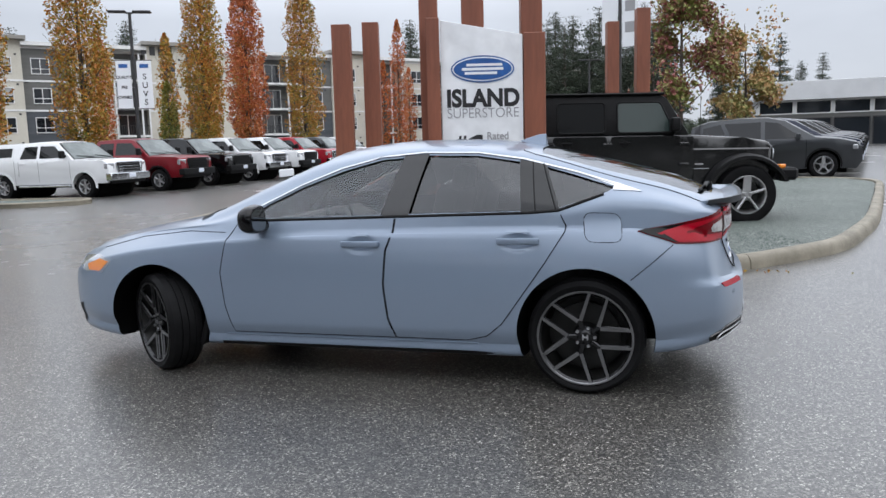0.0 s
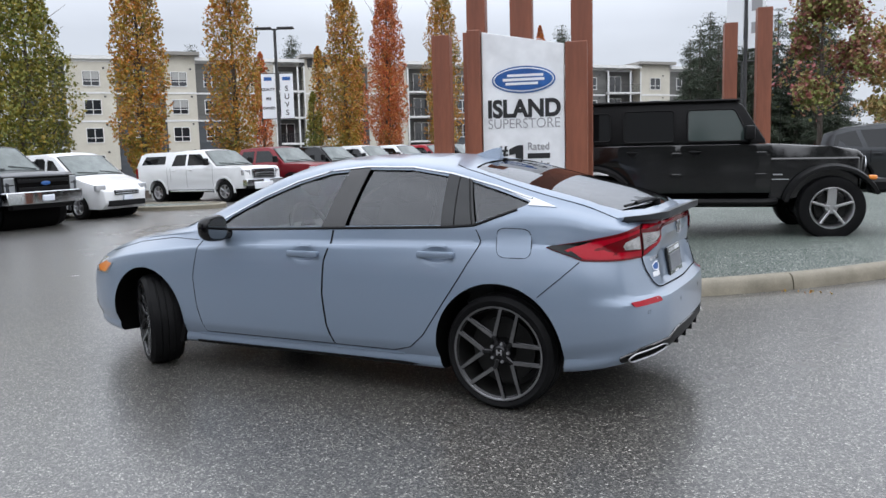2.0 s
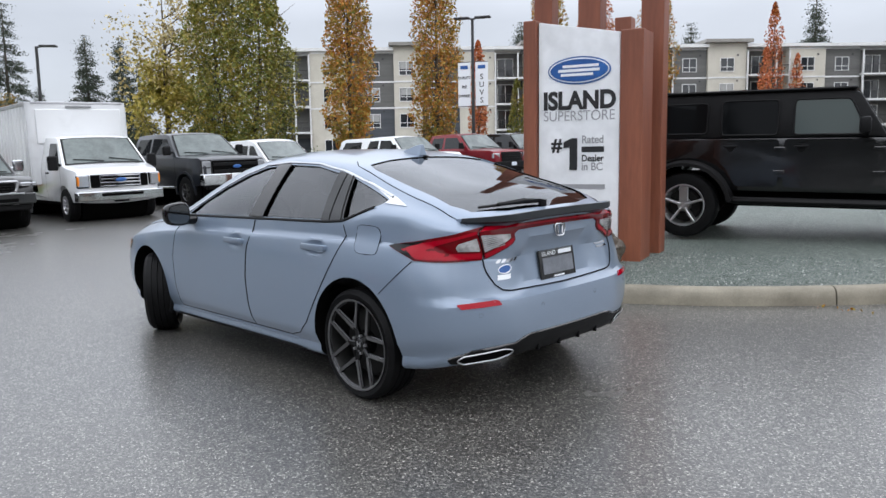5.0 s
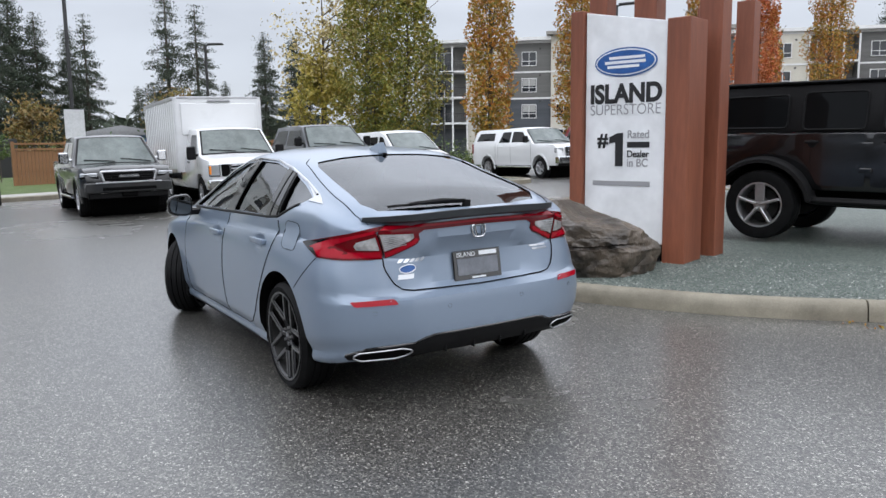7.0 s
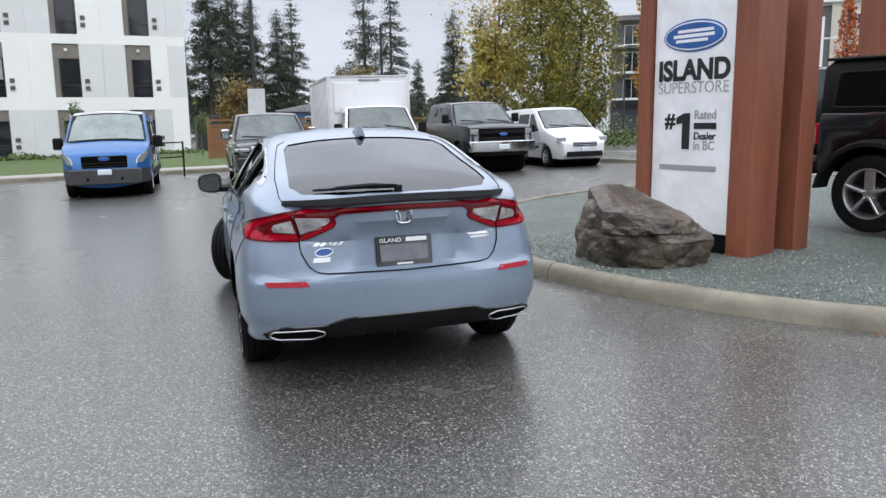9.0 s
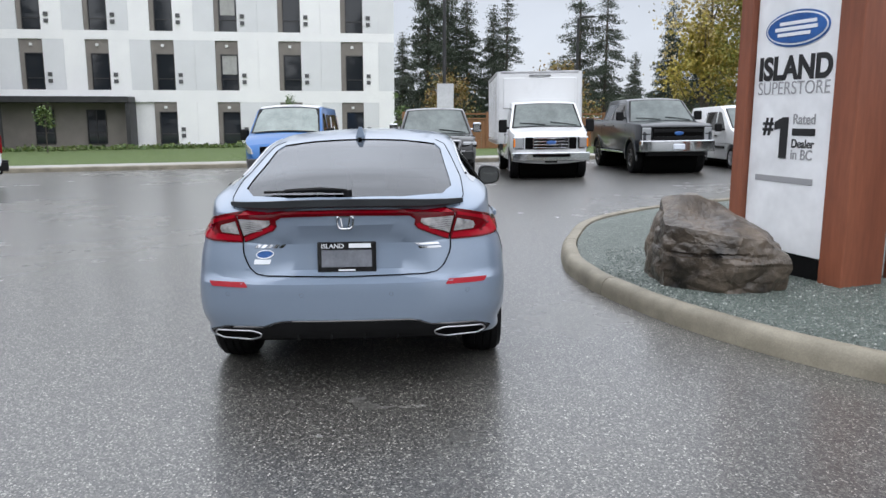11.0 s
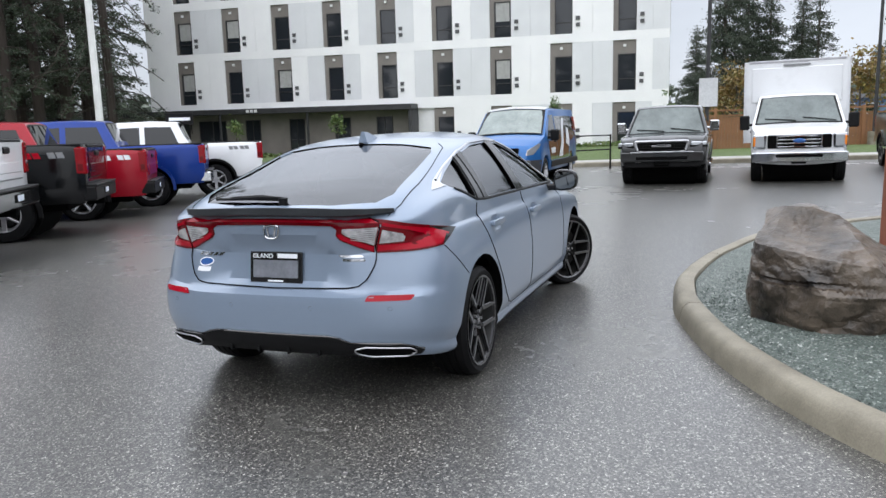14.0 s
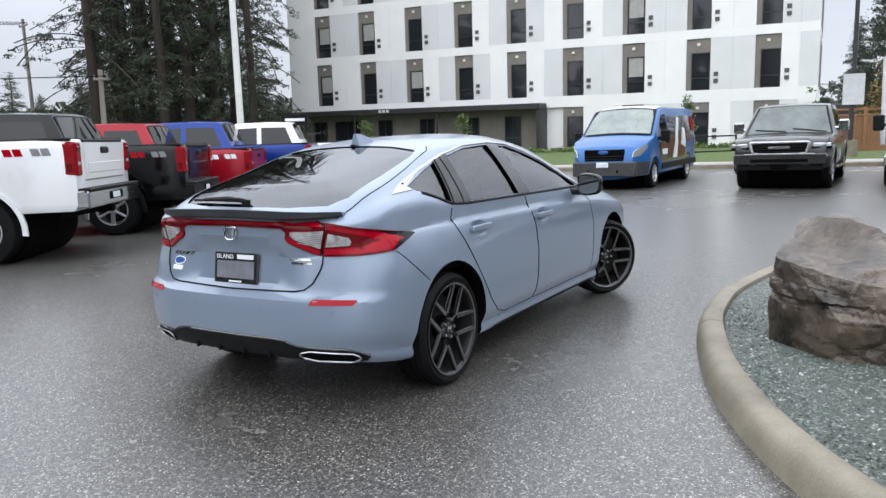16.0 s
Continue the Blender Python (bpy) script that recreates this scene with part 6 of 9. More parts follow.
            part("shut_line", bm, UNDER, car)
        flap = rounded([(0.005, 1.0), (-0.19, 0.992), (-0.205, 0.842), (-0.01, 0.845)], 0.05)
        if sd > 0:
            part("fuel_flap", surf_patch(f, flap, 0.05, 0.05, 0.0016), H_BLUE, car)
            bm = bmesh.new()
            tube(bm, path_on(f, flap + [flap[0]], 0.03, 0.0004), 0.0022, 5)
            part("shut_line", bm, UNDER, car)
        bm = bmesh.new()
        tube(bm, path_on(f, [(-0.245, 0.645), (-0.36, 0.74), (-0.46, 0.828)], 0.03, 0.0004), 0.0024, 5)
        tube(bm, path_on(f, [(2.21, 0.905), (2.5, 0.91), (2.9, 0.868), (3.25, 0.79)], 0.04, 0.0004), 0.0024, 5)
        part("shut_line", bm, UNDER, car)
        # sill, mud guard and arch lip
        bm = surf_patch(f, [(2.28, 0.200), (0.56, 0.200), (0.50, 0.214), (0.62, 0.222), (2.28, 0.220)], 0.2, 0.02, 0.004)
        part("sill_moulding", bm, PLASTIC, car)
        bm = surf_patch(f, [(2.24, 0.262), (0.60, 0.262), (0.60, 0.272), (2.24, 0.272)], 0.12, 0.02, 0.006, 0.006)
        part("sill_edge", bm, H_BLUE, car)
        bm = bmesh.new()
        box(bm, (2.395, sd * 0.79, 0.30), (0.035, 0.15, 0.24), 0.01, Matrix.Rotation(radians(-18), 4, "Y"))
        part("mud_guard", bm, PLASTIC, car)
        # head lamp, amber reflector and nose vent
        part("headlight", surf_patch(f, [(3.09, 0.722), (3.24, 0.752), (3.46, 0.730), (3.52, 0.68), (3.38, 0.640), (3.18, 0.640)], 0.06, 0.04, 0.004, 0.01), LAMP_CLEAR, car)
        part("turn_lamp", surf_patch(f, [(3.11, 0.716), (3.20, 0.730), (3.34, 0.690), (3.32, 0.650), (3.20, 0.650)], 0.05, 0.03, 0.007), LAMP_AMBER, car)
        part("side_vent", surf_patch(f, [(3.44, 0.42), (3.50, 0.40), (3.60, 0.29), (3.48, 0.265), (3.49, 0.32)], 0.05, 0.04, 0.004), PLASTIC, car)
        # mirror
        bm = bmesh.new()
        bmesh.ops.create_uvsphere(bm, u_segments=28, v_segments=18, radius=1.0)
        for v in bm.verts:
            c = v.co
            q = (abs(c.x) ** 2.0 + abs(c.y) ** 3.2 + abs(c.z) ** 3.2) ** (1 / 3.2)
            v.co = Vector((max(-0.5, c.x / q), c.y / q, c.z / q))
            v.co.z *= 1.0 - 0.12 * sd * v.co.y
        bmesh.ops.transform(bm, matrix=Matrix.Translation((1.920, sd * 0.980, 0.998)) @ Matrix.Diagonal((0.080, 0.095, 0.084, 1)), verts=bm.verts[:])
        mir = part("side_mirror", bm, MIRROR_BLACK, car)
        bm = bmesh.new()
        box(bm, (1.95, sd * 0.875, 0.945), (0.10, 0.13, 0.055), 0.015)
        part("mirror_foot", bm, MIRROR_BLACK, mir)
        bm = bmesh.new()
        ring = []
        for i in range(28):
            a = 2 * math.pi * i / 28
            c, s = math.cos(a), math.sin(a)
            q = (abs(c) ** 3.4 + abs(s) ** 3.4) ** (1 / 3.4)
            ring.append(bm.verts.new((1.8785, sd * 0.980 + 0.078 * c / q, 0.998 + 0.066 * s / q * (1 - 0.12 * sd * c))))
        bm.faces.new(ring)
        part("mirror_glass", bm, MIRROR, mir)
        # wheels
        add_wheel(car, 0.0, sd * 0.765, 0.320, 0.225, 0.257, "split", HATCH_RIM)
        add_wheel(car, 2.735, sd * 0.762, 0.320, 0.225, 0.257, "split", HATCH_RIM, -32)

    # tail
    def both(name, outline, off, mat, thick=0.0, du=0.05, dv=0.03, label=""):
        for sd in (1, -1):
            part(name, surf_patch(tail_at, [(sd * u, v) for u, v in outline], du, dv, off, thick), mat, car, label)

    both("tail_light", [(0.642, 0.820), (0.80, 0.822), (1.05, 0.832), (1.25, 0.897), (1.18, 0.914), (1.0, 0.940), (0.80, 0.966), (0.640, 0.990)], 0.006, LAMP_DARK_RED, 0.012)
    both("lamp_band", [(0.652, 0.829), (0.80, 0.831), (1.03, 0.840), (1.15, 0.883), (1.02, 0.922), (0.80, 0.951), (0.650, 0.972), (0.650, 0.958), (0.80, 0.934), (0.93, 0.906), (0.95, 0.886), (0.90, 0.868), (0.652, 0.862)], 0.0095, LAMP_RED)
    both("lamp_tip", [(1.045, 0.836), (1.246, 0.897), (1.18, 0.911), (0.98, 0.938), (1.10, 0.900), (1.115, 0.880), (1.08, 0.862)], 0.0105, LAMP_BLACK)
    both("lamp_lens", [(0.655, 0.870), (0.79, 0.876), (0.80, 0.895), (0.78, 0.915), (0.655, 0.938)], 0.009, LAMP_SMOKE)
    both("tail_light", [(0.632, 0.822), (0.430, 0.890), (0.402, 0.912), (0.396, 0.942), (0.36, 0.960), (0.0, 0.966), (0.0, 1.000), (0.632, 0.992)], 0.006, LAMP_DARK_RED, 0.010)
    both("lamp_band", [(0.622, 0.969), (0.40, 0.976), (0.0, 0.981), (0.0, 0.992), (0.622, 0.986)], 0.0095, LAMP_RED)
    both("lamp_band", [(0.630, 0.830), (0.436, 0.894), (0.412, 0.914), (0.424, 0.922), (0.450, 0.908), (0.630, 0.853)], 0.0095, LAMP_RED)
    both("lamp_lens", [(0.628, 0.862), (0.458, 0.912), (0.432, 0.926), (0.428, 0.946), (0.625, 0.952)], 0.0095, LAMP_SMOKE)
    both("rear_reflector", rounded([(0.535, 0.592), (0.765, 0.590), (0.79, 0.614), (0.555, 0.617)], 0.010), 0.004, LAMP_RED, 0.006)
    for sd in (1, -1):
        for k in range(7):
            z = 0.874 + k * 0.010
            bm = bmesh.new()
            tube(bm, path_on(tail_at, [(sd * 0.49, z + 0.020 - 0.0016 * k), (sd * 0.62, z)], 0.03, 0.0105), 0.0016, 4)
            part("lens_rib", bm, SIGN_GREY, car)
    # gate outline
    gate = [(0.637, 1.01), (0.637, 0.82), (0.595, 0.755), (0.54, 0.690), (0.495, 0.660), (0.43, 0.648), (0.30, 0.642), (0.0, 0.638)]
    bm = bmesh.new()
    tube(bm, path_on(tail_at, gate + [(-u, v) for u, v in gate[-2::-1]], 0.03, 0.0045), 0.0034, 5)
    part("shut_line", bm, UNDER, car)
    for sd in (1, -1):
        bm = bmesh.new()
        tube(bm, path_on(roof_at, [(-0.70, sd * 0.60), (-0.56, sd * 0.64), (-0.3, sd * 0.635), (0.0, sd * 0.60), (0.30, sd * 0.555), (0.38, sd * 0.50)], 0.04, 0.0004), 0.0028, 5)
        part("shut_line", bm, UNDER, car)
    # diffuser, tail pipes
    low = [(0.0, 0.405), (0.36, 0.405), (0.43, 0.394), (0.49, 0.372), (0.56, 0.370), (0.74, 0.360), (0.80, 0.342), (0.86, 0.322)]
    part("diffuser", surf_patch(tail_at, [(-u, v) for u, v in low[::-1]] + low[1:] + [(0.84, 0.300), (0.60, 0.286), (0.5, 0.308), (-0.5, 0.308), (-0.60, 0.286), (-0.84, 0.300)], 0.05, 0.03, 0.005, 0.008), PLASTIC, car)
    bm = bmesh.new()
    tube(bm, path_on(tail_at, [(-u, v + 0.006) for u, v in low[::-1]] + [(u, v + 0.006) for u, v in low[1:]], 0.04, 0.003), 0.006, 6)
    part("diffuser_edge", bm, GLOSS_BLACK, car)
    for u in (-0.30, -0.10, 0.10, 0.30):
        bm = bmesh.new()
        p = tail_at(u, 0.33)
        box(bm, (p.x + 0.045, p.y, 0.326), (0.11, 0.010, 0.050), 0.003)
        part("diffuser_fin", bm, PLASTIC, car)
    span_bm = bmesh.new()
    span(span_bm, (-0.74, -0.60, 0.275), (-0.36, 0.60, 0.36), 0.03)
    part("underfloor", span_bm, UNDER, car)
    for sd in (1, -1):
        o = rounded([(0.515, 0.328), (0.60, 0.303), (0.765, 0.297), (0.815, 0.322), (0.785, 0.344), (0.56, 0.358), (0.50, 0.346)], 0.016)
        o = [(sd * u, v) for u, v in o]
        part("tail_pipe_mouth", surf_patch(tail_at, o, 0.05, 0.03, 0.009), UNDER, car)
        bm = bmesh.new()
        pts = path_on(tail_at, o + [o[0]], 0.04, 0.012)[:-1]
        tube(bm, pts, 0.0042, 6, True)
        part("tail_pipe_rim", bm, ALLOY, car, "chrome exhaust finisher")
    # lip spoiler
    bm = bmesh.new()
    rows = []
    for i in range(41):
        y = -0.635 + 1.27 * i / 40
        k = (abs(y) / 0.635) ** 5
        xp = float(np.interp(abs(y), (0.0, 0.42, 0.54, 0.635), (-0.745, -0.735, -0.685, -0.60)))
        z0 = top_z(xp, y)
        reach, th = 0.085 - 0.050 * k, 0.030 - 0.018 * k
        zl = 1.053 - 0.016 * (abs(y) / 0.635) ** 2
        rows.append([bm.verts.new(p) for p in ((xp + 0.05, y, top_z(xp + 0.05, y) - 0.004), (xp + 0.015, y, z0 + 0.004), (xp - reach * 0.6, y, zl), (xp - reach, y, zl + 0.004 * (1 - k)), (xp - reach + 0.004, y, zl - th), (xp - reach * 0.4, y, zl - th - 0.012), (xp + 0.02, y, z0 - 0.05))])
    for a, b in zip(rows, rows[1:]):
        for j in range(7):
            bm.faces.new((a[j], a[(j + 1) % 7], b[(j + 1) % 7], b[j]))
    bm.faces.new(rows[0])
    bm.faces.new(rows[-1][::-1])
    edge = bmesh.new()
    strip_rows = [[edge.verts.new(r[3].co + Vector((0.018, 0, 0.0022))), edge.verts.new(r[3].co + Vector((-0.003, 0, 0.002))), edge.verts.new(r[4].co + Vector((-0.004, 0, -0.001))), edge.verts.new(r[5].co + Vector((-0.002, 0, -0.002)))] for r in rows]
    for a, b in zip(strip_rows, strip_rows[1:]):
        for j in range(3):
            edge.faces.new((a[j], a[j + 1], b[j + 1], b[j]))
    spoiler = part("lip_spoiler", bm, H_BLUE, car)
    part("spoiler_edge", edge, SPOILER_GREY, spoiler, "dark satin grey trailing edge")
    # plate, emblem, small badges
    pm = Matrix.Translation((-0.7545, 0, 0.741)) @ Matrix.Rotation(radians(7.5), 4, "Y")

    def flat(name, y0, y1, z0, z1, depth, mat, out, parent=car, bev=0.004):
        bm = bmesh.new()
        box(bm, (-out, (y0 + y1) / 2, (z0 + z1) / 2), (depth, y1 - y0, z1 - z0), bev)
        bmesh.ops.transform(bm, matrix=pm, verts=bm.verts[:])
        return part(name, bm, mat, parent)
    plate = flat("number_plate", -0.158, 0.158, -0.082, 0.082, 0.012, GLOSS_BLACK, 0.0)
    flat("plate_face", -0.135, 0.135, -0.054, 0.038, 0.004, PLATE_GREY, 0.007, plate)
    word = Matrix.Translation(pm @ Vector((-0.008, 0.138, 0.048))) @ Matrix.Rotation(radians(-90), 4, "Z") @ Matrix.Rotation(radians(90), 4, "X")
    letters("ISLAND", 0.034, SIGN_EDGE, plate, word, "plate_lettering", 0.001, 1.08)
    flat("plate_bar", -0.130, -0.012, 0.049, 0.072, 0.004, SIGN_EDGE, 0.006, plate, 0.0)
    flat("plate_bar", -0.045, 0.045, -0.075, -0.066, 0.004, SIGN_EDGE, 0.007, plate, 0.0)
    em = [(-0.048, 0.962), (0.048, 0.962), (0.042, 0.908), (0.026, 0.896), (-0.026, 0.896), (-0.042, 0.908)]
    bm = bmesh.new()
    tube(bm, path_on(tail_at, rounded(em, 0.02) + [rounded(em, 0.02)[0]], 0.02, 0.006)[:-1], 0.005, 6, True)
    emb = part("emblem", bm, CHROME, car)
    bm = bmesh.new()
    for a, b in (((-0.025, 0.953), (-0.018, 0.905)), ((0.025, 0.953), (0.018, 0.905))):
        tube(bm, path_on(tail_at, [a, b], 0.02, 0.006), 0.0055, 6)
    part("emblem_bar", bm, CHROME, emb)
    for nm, y0, y1, z0, z1, mat in (("name_badge", 0.40, 0.56, 0.795, 0.813, CHROME), ("dealer_sticker", 0.435, 0.525, 0.710, 0.735, SIGN_EDGE), ("trim_badge", -0.56, -0.44, 0.800, 0.811, CHROME), ("trim_badge", -0.56, -0.44, 0.781, 0.793, CHROME)):
        n = 5 if nm == "name_badge" else 1
        for i in range(n):
            a, b = y0 + (y1 - y0) * i / n, y0 + (y1 - y0) * (i + (0.72 if n > 1 else 1)) / n
            part(nm, surf_patch(tail_at, [(a, z0), (b, z0), (b, z1), (a, z1)], 0.04, 0.02, 0.003, 0.003), mat, car)
    ov = [(0.480 + 0.046 * math.cos(2 * math.pi * i / 24), 0.762 + 0.021 * math.sin(2 * math.pi * i / 24)) for i in range(24)]
    part("dealer_sticker", surf_patch(tail_at, ov, 0.04, 0.02, 0.002), SIGN_BLUE, car)
    bm = bmesh.new()
    tube(bm, path_on(tail_at, ov + [ov[0]], 0.02, 0.002)[:-1], 0.003, 4, True)
    part("sticker_rim", bm, SIGN_EDGE, car)
    for u in (-0.66, -0.24, 0.24, 0.66):
        bm = bmesh.new()
        o = [(u + 0.011 * math.cos(2 * math.pi * i / 16), 0.552 + 0.011 * math.sin(2 * math.pi * i / 16)) for i in range(16)]
        tube(bm, path_on(tail_at, o + [o[0]], 0.02, 0.0)[:-1], 0.0012, 4, True)
        part("parking_sensor", bm, SENSOR, car)
    # wiper, roof fin, washer jet
    def on_glass(x, y, up):
        return Vector((x, y, top_z(x, y) + up))
    bm = bmesh.new()
    tube(bm, [on_glass(-0.655, 0.0, 0.020), on_glass(-0.640, 0.14, 0.028), on_glass(-0.625, 0.34, 0.020)], 0.012, 6)
    tube(bm, [on_glass(-0.640, 0.02, 0.010), on_glass(-0.625, 0.24, 0.012), on_glass(-0.595, 0.46, 0.010)], 0.008, 6)
    cyl(bm, on_glass(-0.655, -0.005, -0.01), on_glass(-0.655, -0.005, 0.026), 0.024, n=14)
    part("rear_wiper", bm, PLASTIC, car)
    bm = bmesh.new()
    fin = [(0.50, 1.39), (0.38, 1.425), (0.33, 1.43), (0.325, 1.36), (0.36, 1.35)]
    bm = hull(fin, lambda x, z: max(0.004, 0.032 - (z - 1.36) * 0.3), steps(0.33, 0.5, 0.04), steps(1.36, 1.44, 0.03), 0.003, 1)
    part("roof_fin", bm, H_BLUE, car)
    bm = bmesh.new()
    box(bm, (0.30, 0, top_z(0.30, 0) + 0.004), (0.03, 0.025, 0.012), 0.004)
    part("washer_jet", bm, PLASTIC, car)
    # cabin
    cabin = part("dashboard", hull([(1.75, 0.60), (2.35, 0.60), (2.36, 0.90), (1.95, 0.95), (1.80, 0.88)], lambda x, z: 0.70, [], [], 0.04), CABIN, car)
    for x, low in ((0.95, 0.0), (0.12, 0.12)):
        for y in (-0.37, 0.37):
            bm = bmesh.new()
            box(bm, (x + 0.25, y, 0.60), (0.52, 0.50, 0.16), 0.06, seg=2)
            box(bm, (x - 0.06, y, 0.88 - low), (0.16, 0.48, 0.56), 0.06, Matrix.Rotation(radians(-16), 4, "Y"), 2)
            seat = part("seat", bm, CABIN, car)
            bm = bmesh.new()
            box(bm, (x - 0.17, y, 1.19 - low * 1.3), (0.10, 0.26, 0.15), 0.04, Matrix.Rotation(radians(-12), 4, "Y"), 2)
            part("headrest", bm, CABIN, seat)
    bm = bmesh.new()
    tube(bm, [Vector((1.62 + 0.06 * math.sin(a), 0.37 + 0.185 * math.cos(a), 0.93 + 0.175 * math.sin(a))) for a in [2 * math.pi * i / 28 for i in range(28)]], 0.016, 6, True)
    box(bm, (1.64, 0.37, 0.93), (0.05, 0.14, 0.12), 0.02)
    part("steering_wheel", bm, PLASTIC, car)
    bm = bmesh.new()
    span(bm, (2.0, 0.28, 1.22), (2.01, 0.47, 1.27), 0.004)
    part("sun_visor_tag", bm, SIGN_EDGE, car)
    return car


MACHINED = grained("machined_alloy", (0.15, 0.15, 0.154), (0.23, 0.23, 0.235), 6, 0.28, 0.03, 0.0005, 120, metal=0.9)
LAMP_BLACK = shader("lamp_black", (0.003, 0.003, 0.0035), 0.2, spec=0.25)[0]
MIRROR_BLACK = shader("mirror_black", (0.004, 0.004, 0.0045), 0.08, spec=0.35)[0]
PILLAR_BLACK = shader("pillar_black", (0.004, 0.004, 0.0045), 0.06, spec=0.62)[0]
SENSOR = shader("sensor_ring", (0.08, 0.10, 0.13), 0.4)[0]
MIRROR = shader("mirror_silver", (0.20, 0.21, 0.215), 0.03, 1.0)[0]
HATCH_RIM = grained("black_alloy", (0.012, 0.012, 0.013), (0.028, 0.028, 0.03), 5, 0.25, 0.05, 0.001, 80, metal=0.8, coat=0.3, spec=0.4)
LAMP_DARK_RED = shader("lamp_dark_red", (0.11, 0.001, 0.004), 0.1, 0.0, 0.0, spec=0.2)[0]
LAMP_SMOKE = grained("lamp_smoke", (0.17, 0.165, 0.17), (0.60, 0.59, 0.59), 16, 0.15, 0.2, 0.002, 60, metal=0.3, coat=0.6)
SPOILER_GREY = grained("satin_grey", (0.016, 0.019, 0.022), (0.028, 0.032, 0.036), 6, 0.5, 0.02, 0.001, 80, spec=0.4)
PLATE_GREY = grained("plate_insert", (0.12, 0.13, 0.15), (0.2, 0.21, 0.235), 10, 0.35, 0.05, 0.001, 60)
hatch = build_hatchback()
hatch.matrix_basis = stand(1.0205, 4.880, 162.65)

# ---- black off-road suv on the gravel ----
def build_offroader():
    car = thing("off_road_suv", "black four-door off-road suv with a hard top", "car")
    wb, W = 3.02, 1.60
    zb, belt, H = 0.60, 1.25, 1.82

    def half(x, z):
        h = W / 2 - 0.02
        if z > belt:
            h -= 0.16 * (z - belt)
        return h

    # tub and doors
    line = outline_with_arches([(wb - 0.72, zb), (wb - 0.72, 1.22), (wb - 0.75, belt), (-0.62, belt), (-0.66, 1.22), (-0.66, zb + 0.02)], zb, [(0, 0.42, 0.54)])
    part("body", hull(line, half, [0.9, 1.9], [0.8, 1.1], 0.03), P_JET, car)
    bm = hull([(wb - 0.74, 0.80), (wb + 0.40, 0.80), (wb + 0.42, 1.08), (wb + 0.36, 1.15), (wb, 1.205), (wb - 0.74, 1.25)], lambda x, z: 0.72 - 0.10 * max(0, (x - wb + 0.36)), [wb - 0.4, wb, wb + 0.3], [], 0.045, 3)
    part("bonnet", bm, P_JET, car)
    part("grille", hull([(wb + 0.38, 0.66), (wb + 0.44, 0.68), (wb + 0.45, 1.06), (wb + 0.38, 1.12)], lambda x, z: 0.60, [], [], 0.02), P_JET, car)
    for k in range(7):
        bm = bmesh.new()
        box(bm, (wb + 0.448, (k - 3) * 0.095, 0.93), (0.02, 0.05, 0.26), 0.02)
        part("grille_slot", bm, PLASTIC, car)
    for sd in (1, -1):
        bm = bmesh.new()
        cyl(bm, (wb + 0.40, sd * 0.47, 0.97), (wb + 0.47, sd * 0.47, 0.97), 0.10, n=24)
        part("headlight", bm, LAMP_CLEAR, car)
    # hard top with its windows
    top = [(wb - 0.78, belt + 0.005), (wb - 1.08, H - 0.06), (wb - 1.18, H), (-0.60, H - 0.01), (-0.69, H - 0.08), (-0.66, belt + 0.005)]
    part("hard_top", hull(top, half, [0.9], [belt + 0.3], 0.03), HARD_TOP, car)
    bm = bmesh.new()
    span(bm, (-0.66, -0.735, H - 0.012), (wb - 1.12, 0.735, H + 0.022), 0.015)
    part("roof_panel", bm, HARD_TOP, car)
    wins = [("front_side_window", [(wb - 0.99, belt + 0.04), (1.24, belt + 0.04), (1.24, H - 0.11), (wb - 1.18, H - 0.11)], OFF_LIT_PANE), ("rear_side_window", [(1.07, belt + 0.04), (0.41, belt + 0.04), (0.41, H - 0.11), (1.07, H - 0.11)], JET_PANE),
            ("quarter_window", [(0.24, belt + 0.06), (-0.52, belt + 0.06), (-0.50, H - 0.14), (0.24, H - 0.13)], JET_PANE)]
    for nm, o, mat in wins:
        for sd in (1, -1):
            w = part(nm, skin(rounded(o, 0.06), half, 0.004, [], [], sd, 0.004), mat, car)
            bm = bmesh.new()
            rr = rounded(o, 0.06)
            tube(bm, [Vector((x, sd * (half(x, z) + 0.005), z)) for x, z in rr], 0.012, 6, True)
            part("window_seal", bm, PLASTIC, w)
    part("windscreen", slab_on_slope((wb - 0.79, belt + 0.04), (wb - 1.07, H - 0.09), 0.64, 0.60, 0.012), JET_PANE, car)
    # doors: raised panels, hinges, handles
    for sd in (1, -1):
        for o, hx in (([(wb - 0.92, 0.64), (wb - 0.87, 1.0), (wb - 0.91, belt - 0.01), (1.15, belt - 0.01), (1.15, 0.66)], 1.34), ([(1.09, 0.66), (1.09, belt - 0.01), (0.34, belt - 0.01), (0.34, 1.02), (0.50, 0.86), (0.60, 0.66)], 0.53)):
            d = part("door", skin(rounded(o, 0.05), half, 0.012, [], [0.9], sd, 0.02), P_JET, car)
            bm = bmesh.new()
            box(bm, (hx, sd * (half(hx, 1.15) + 0.035), 1.15), (0.16, 0.025, 0.03), 0.008)
            cyl(bm, (hx, sd * (half(hx, 1.15) + 0.010), 1.13), (hx, sd * (half(hx, 1.15) + 0.016), 1.13), 0.045, n=16)
            part("door_handle", bm, PLASTIC, d)
            front = max(p[0] for p in o)
            for z in (0.84, 1.12):
                bm = bmesh.new()
                box(bm, (front + 0.01, sd * (half(1, z) + 0.025), z), (0.13, 0.03, 0.05), 0.008)
                part("door_hinge", bm, P_JET, d)
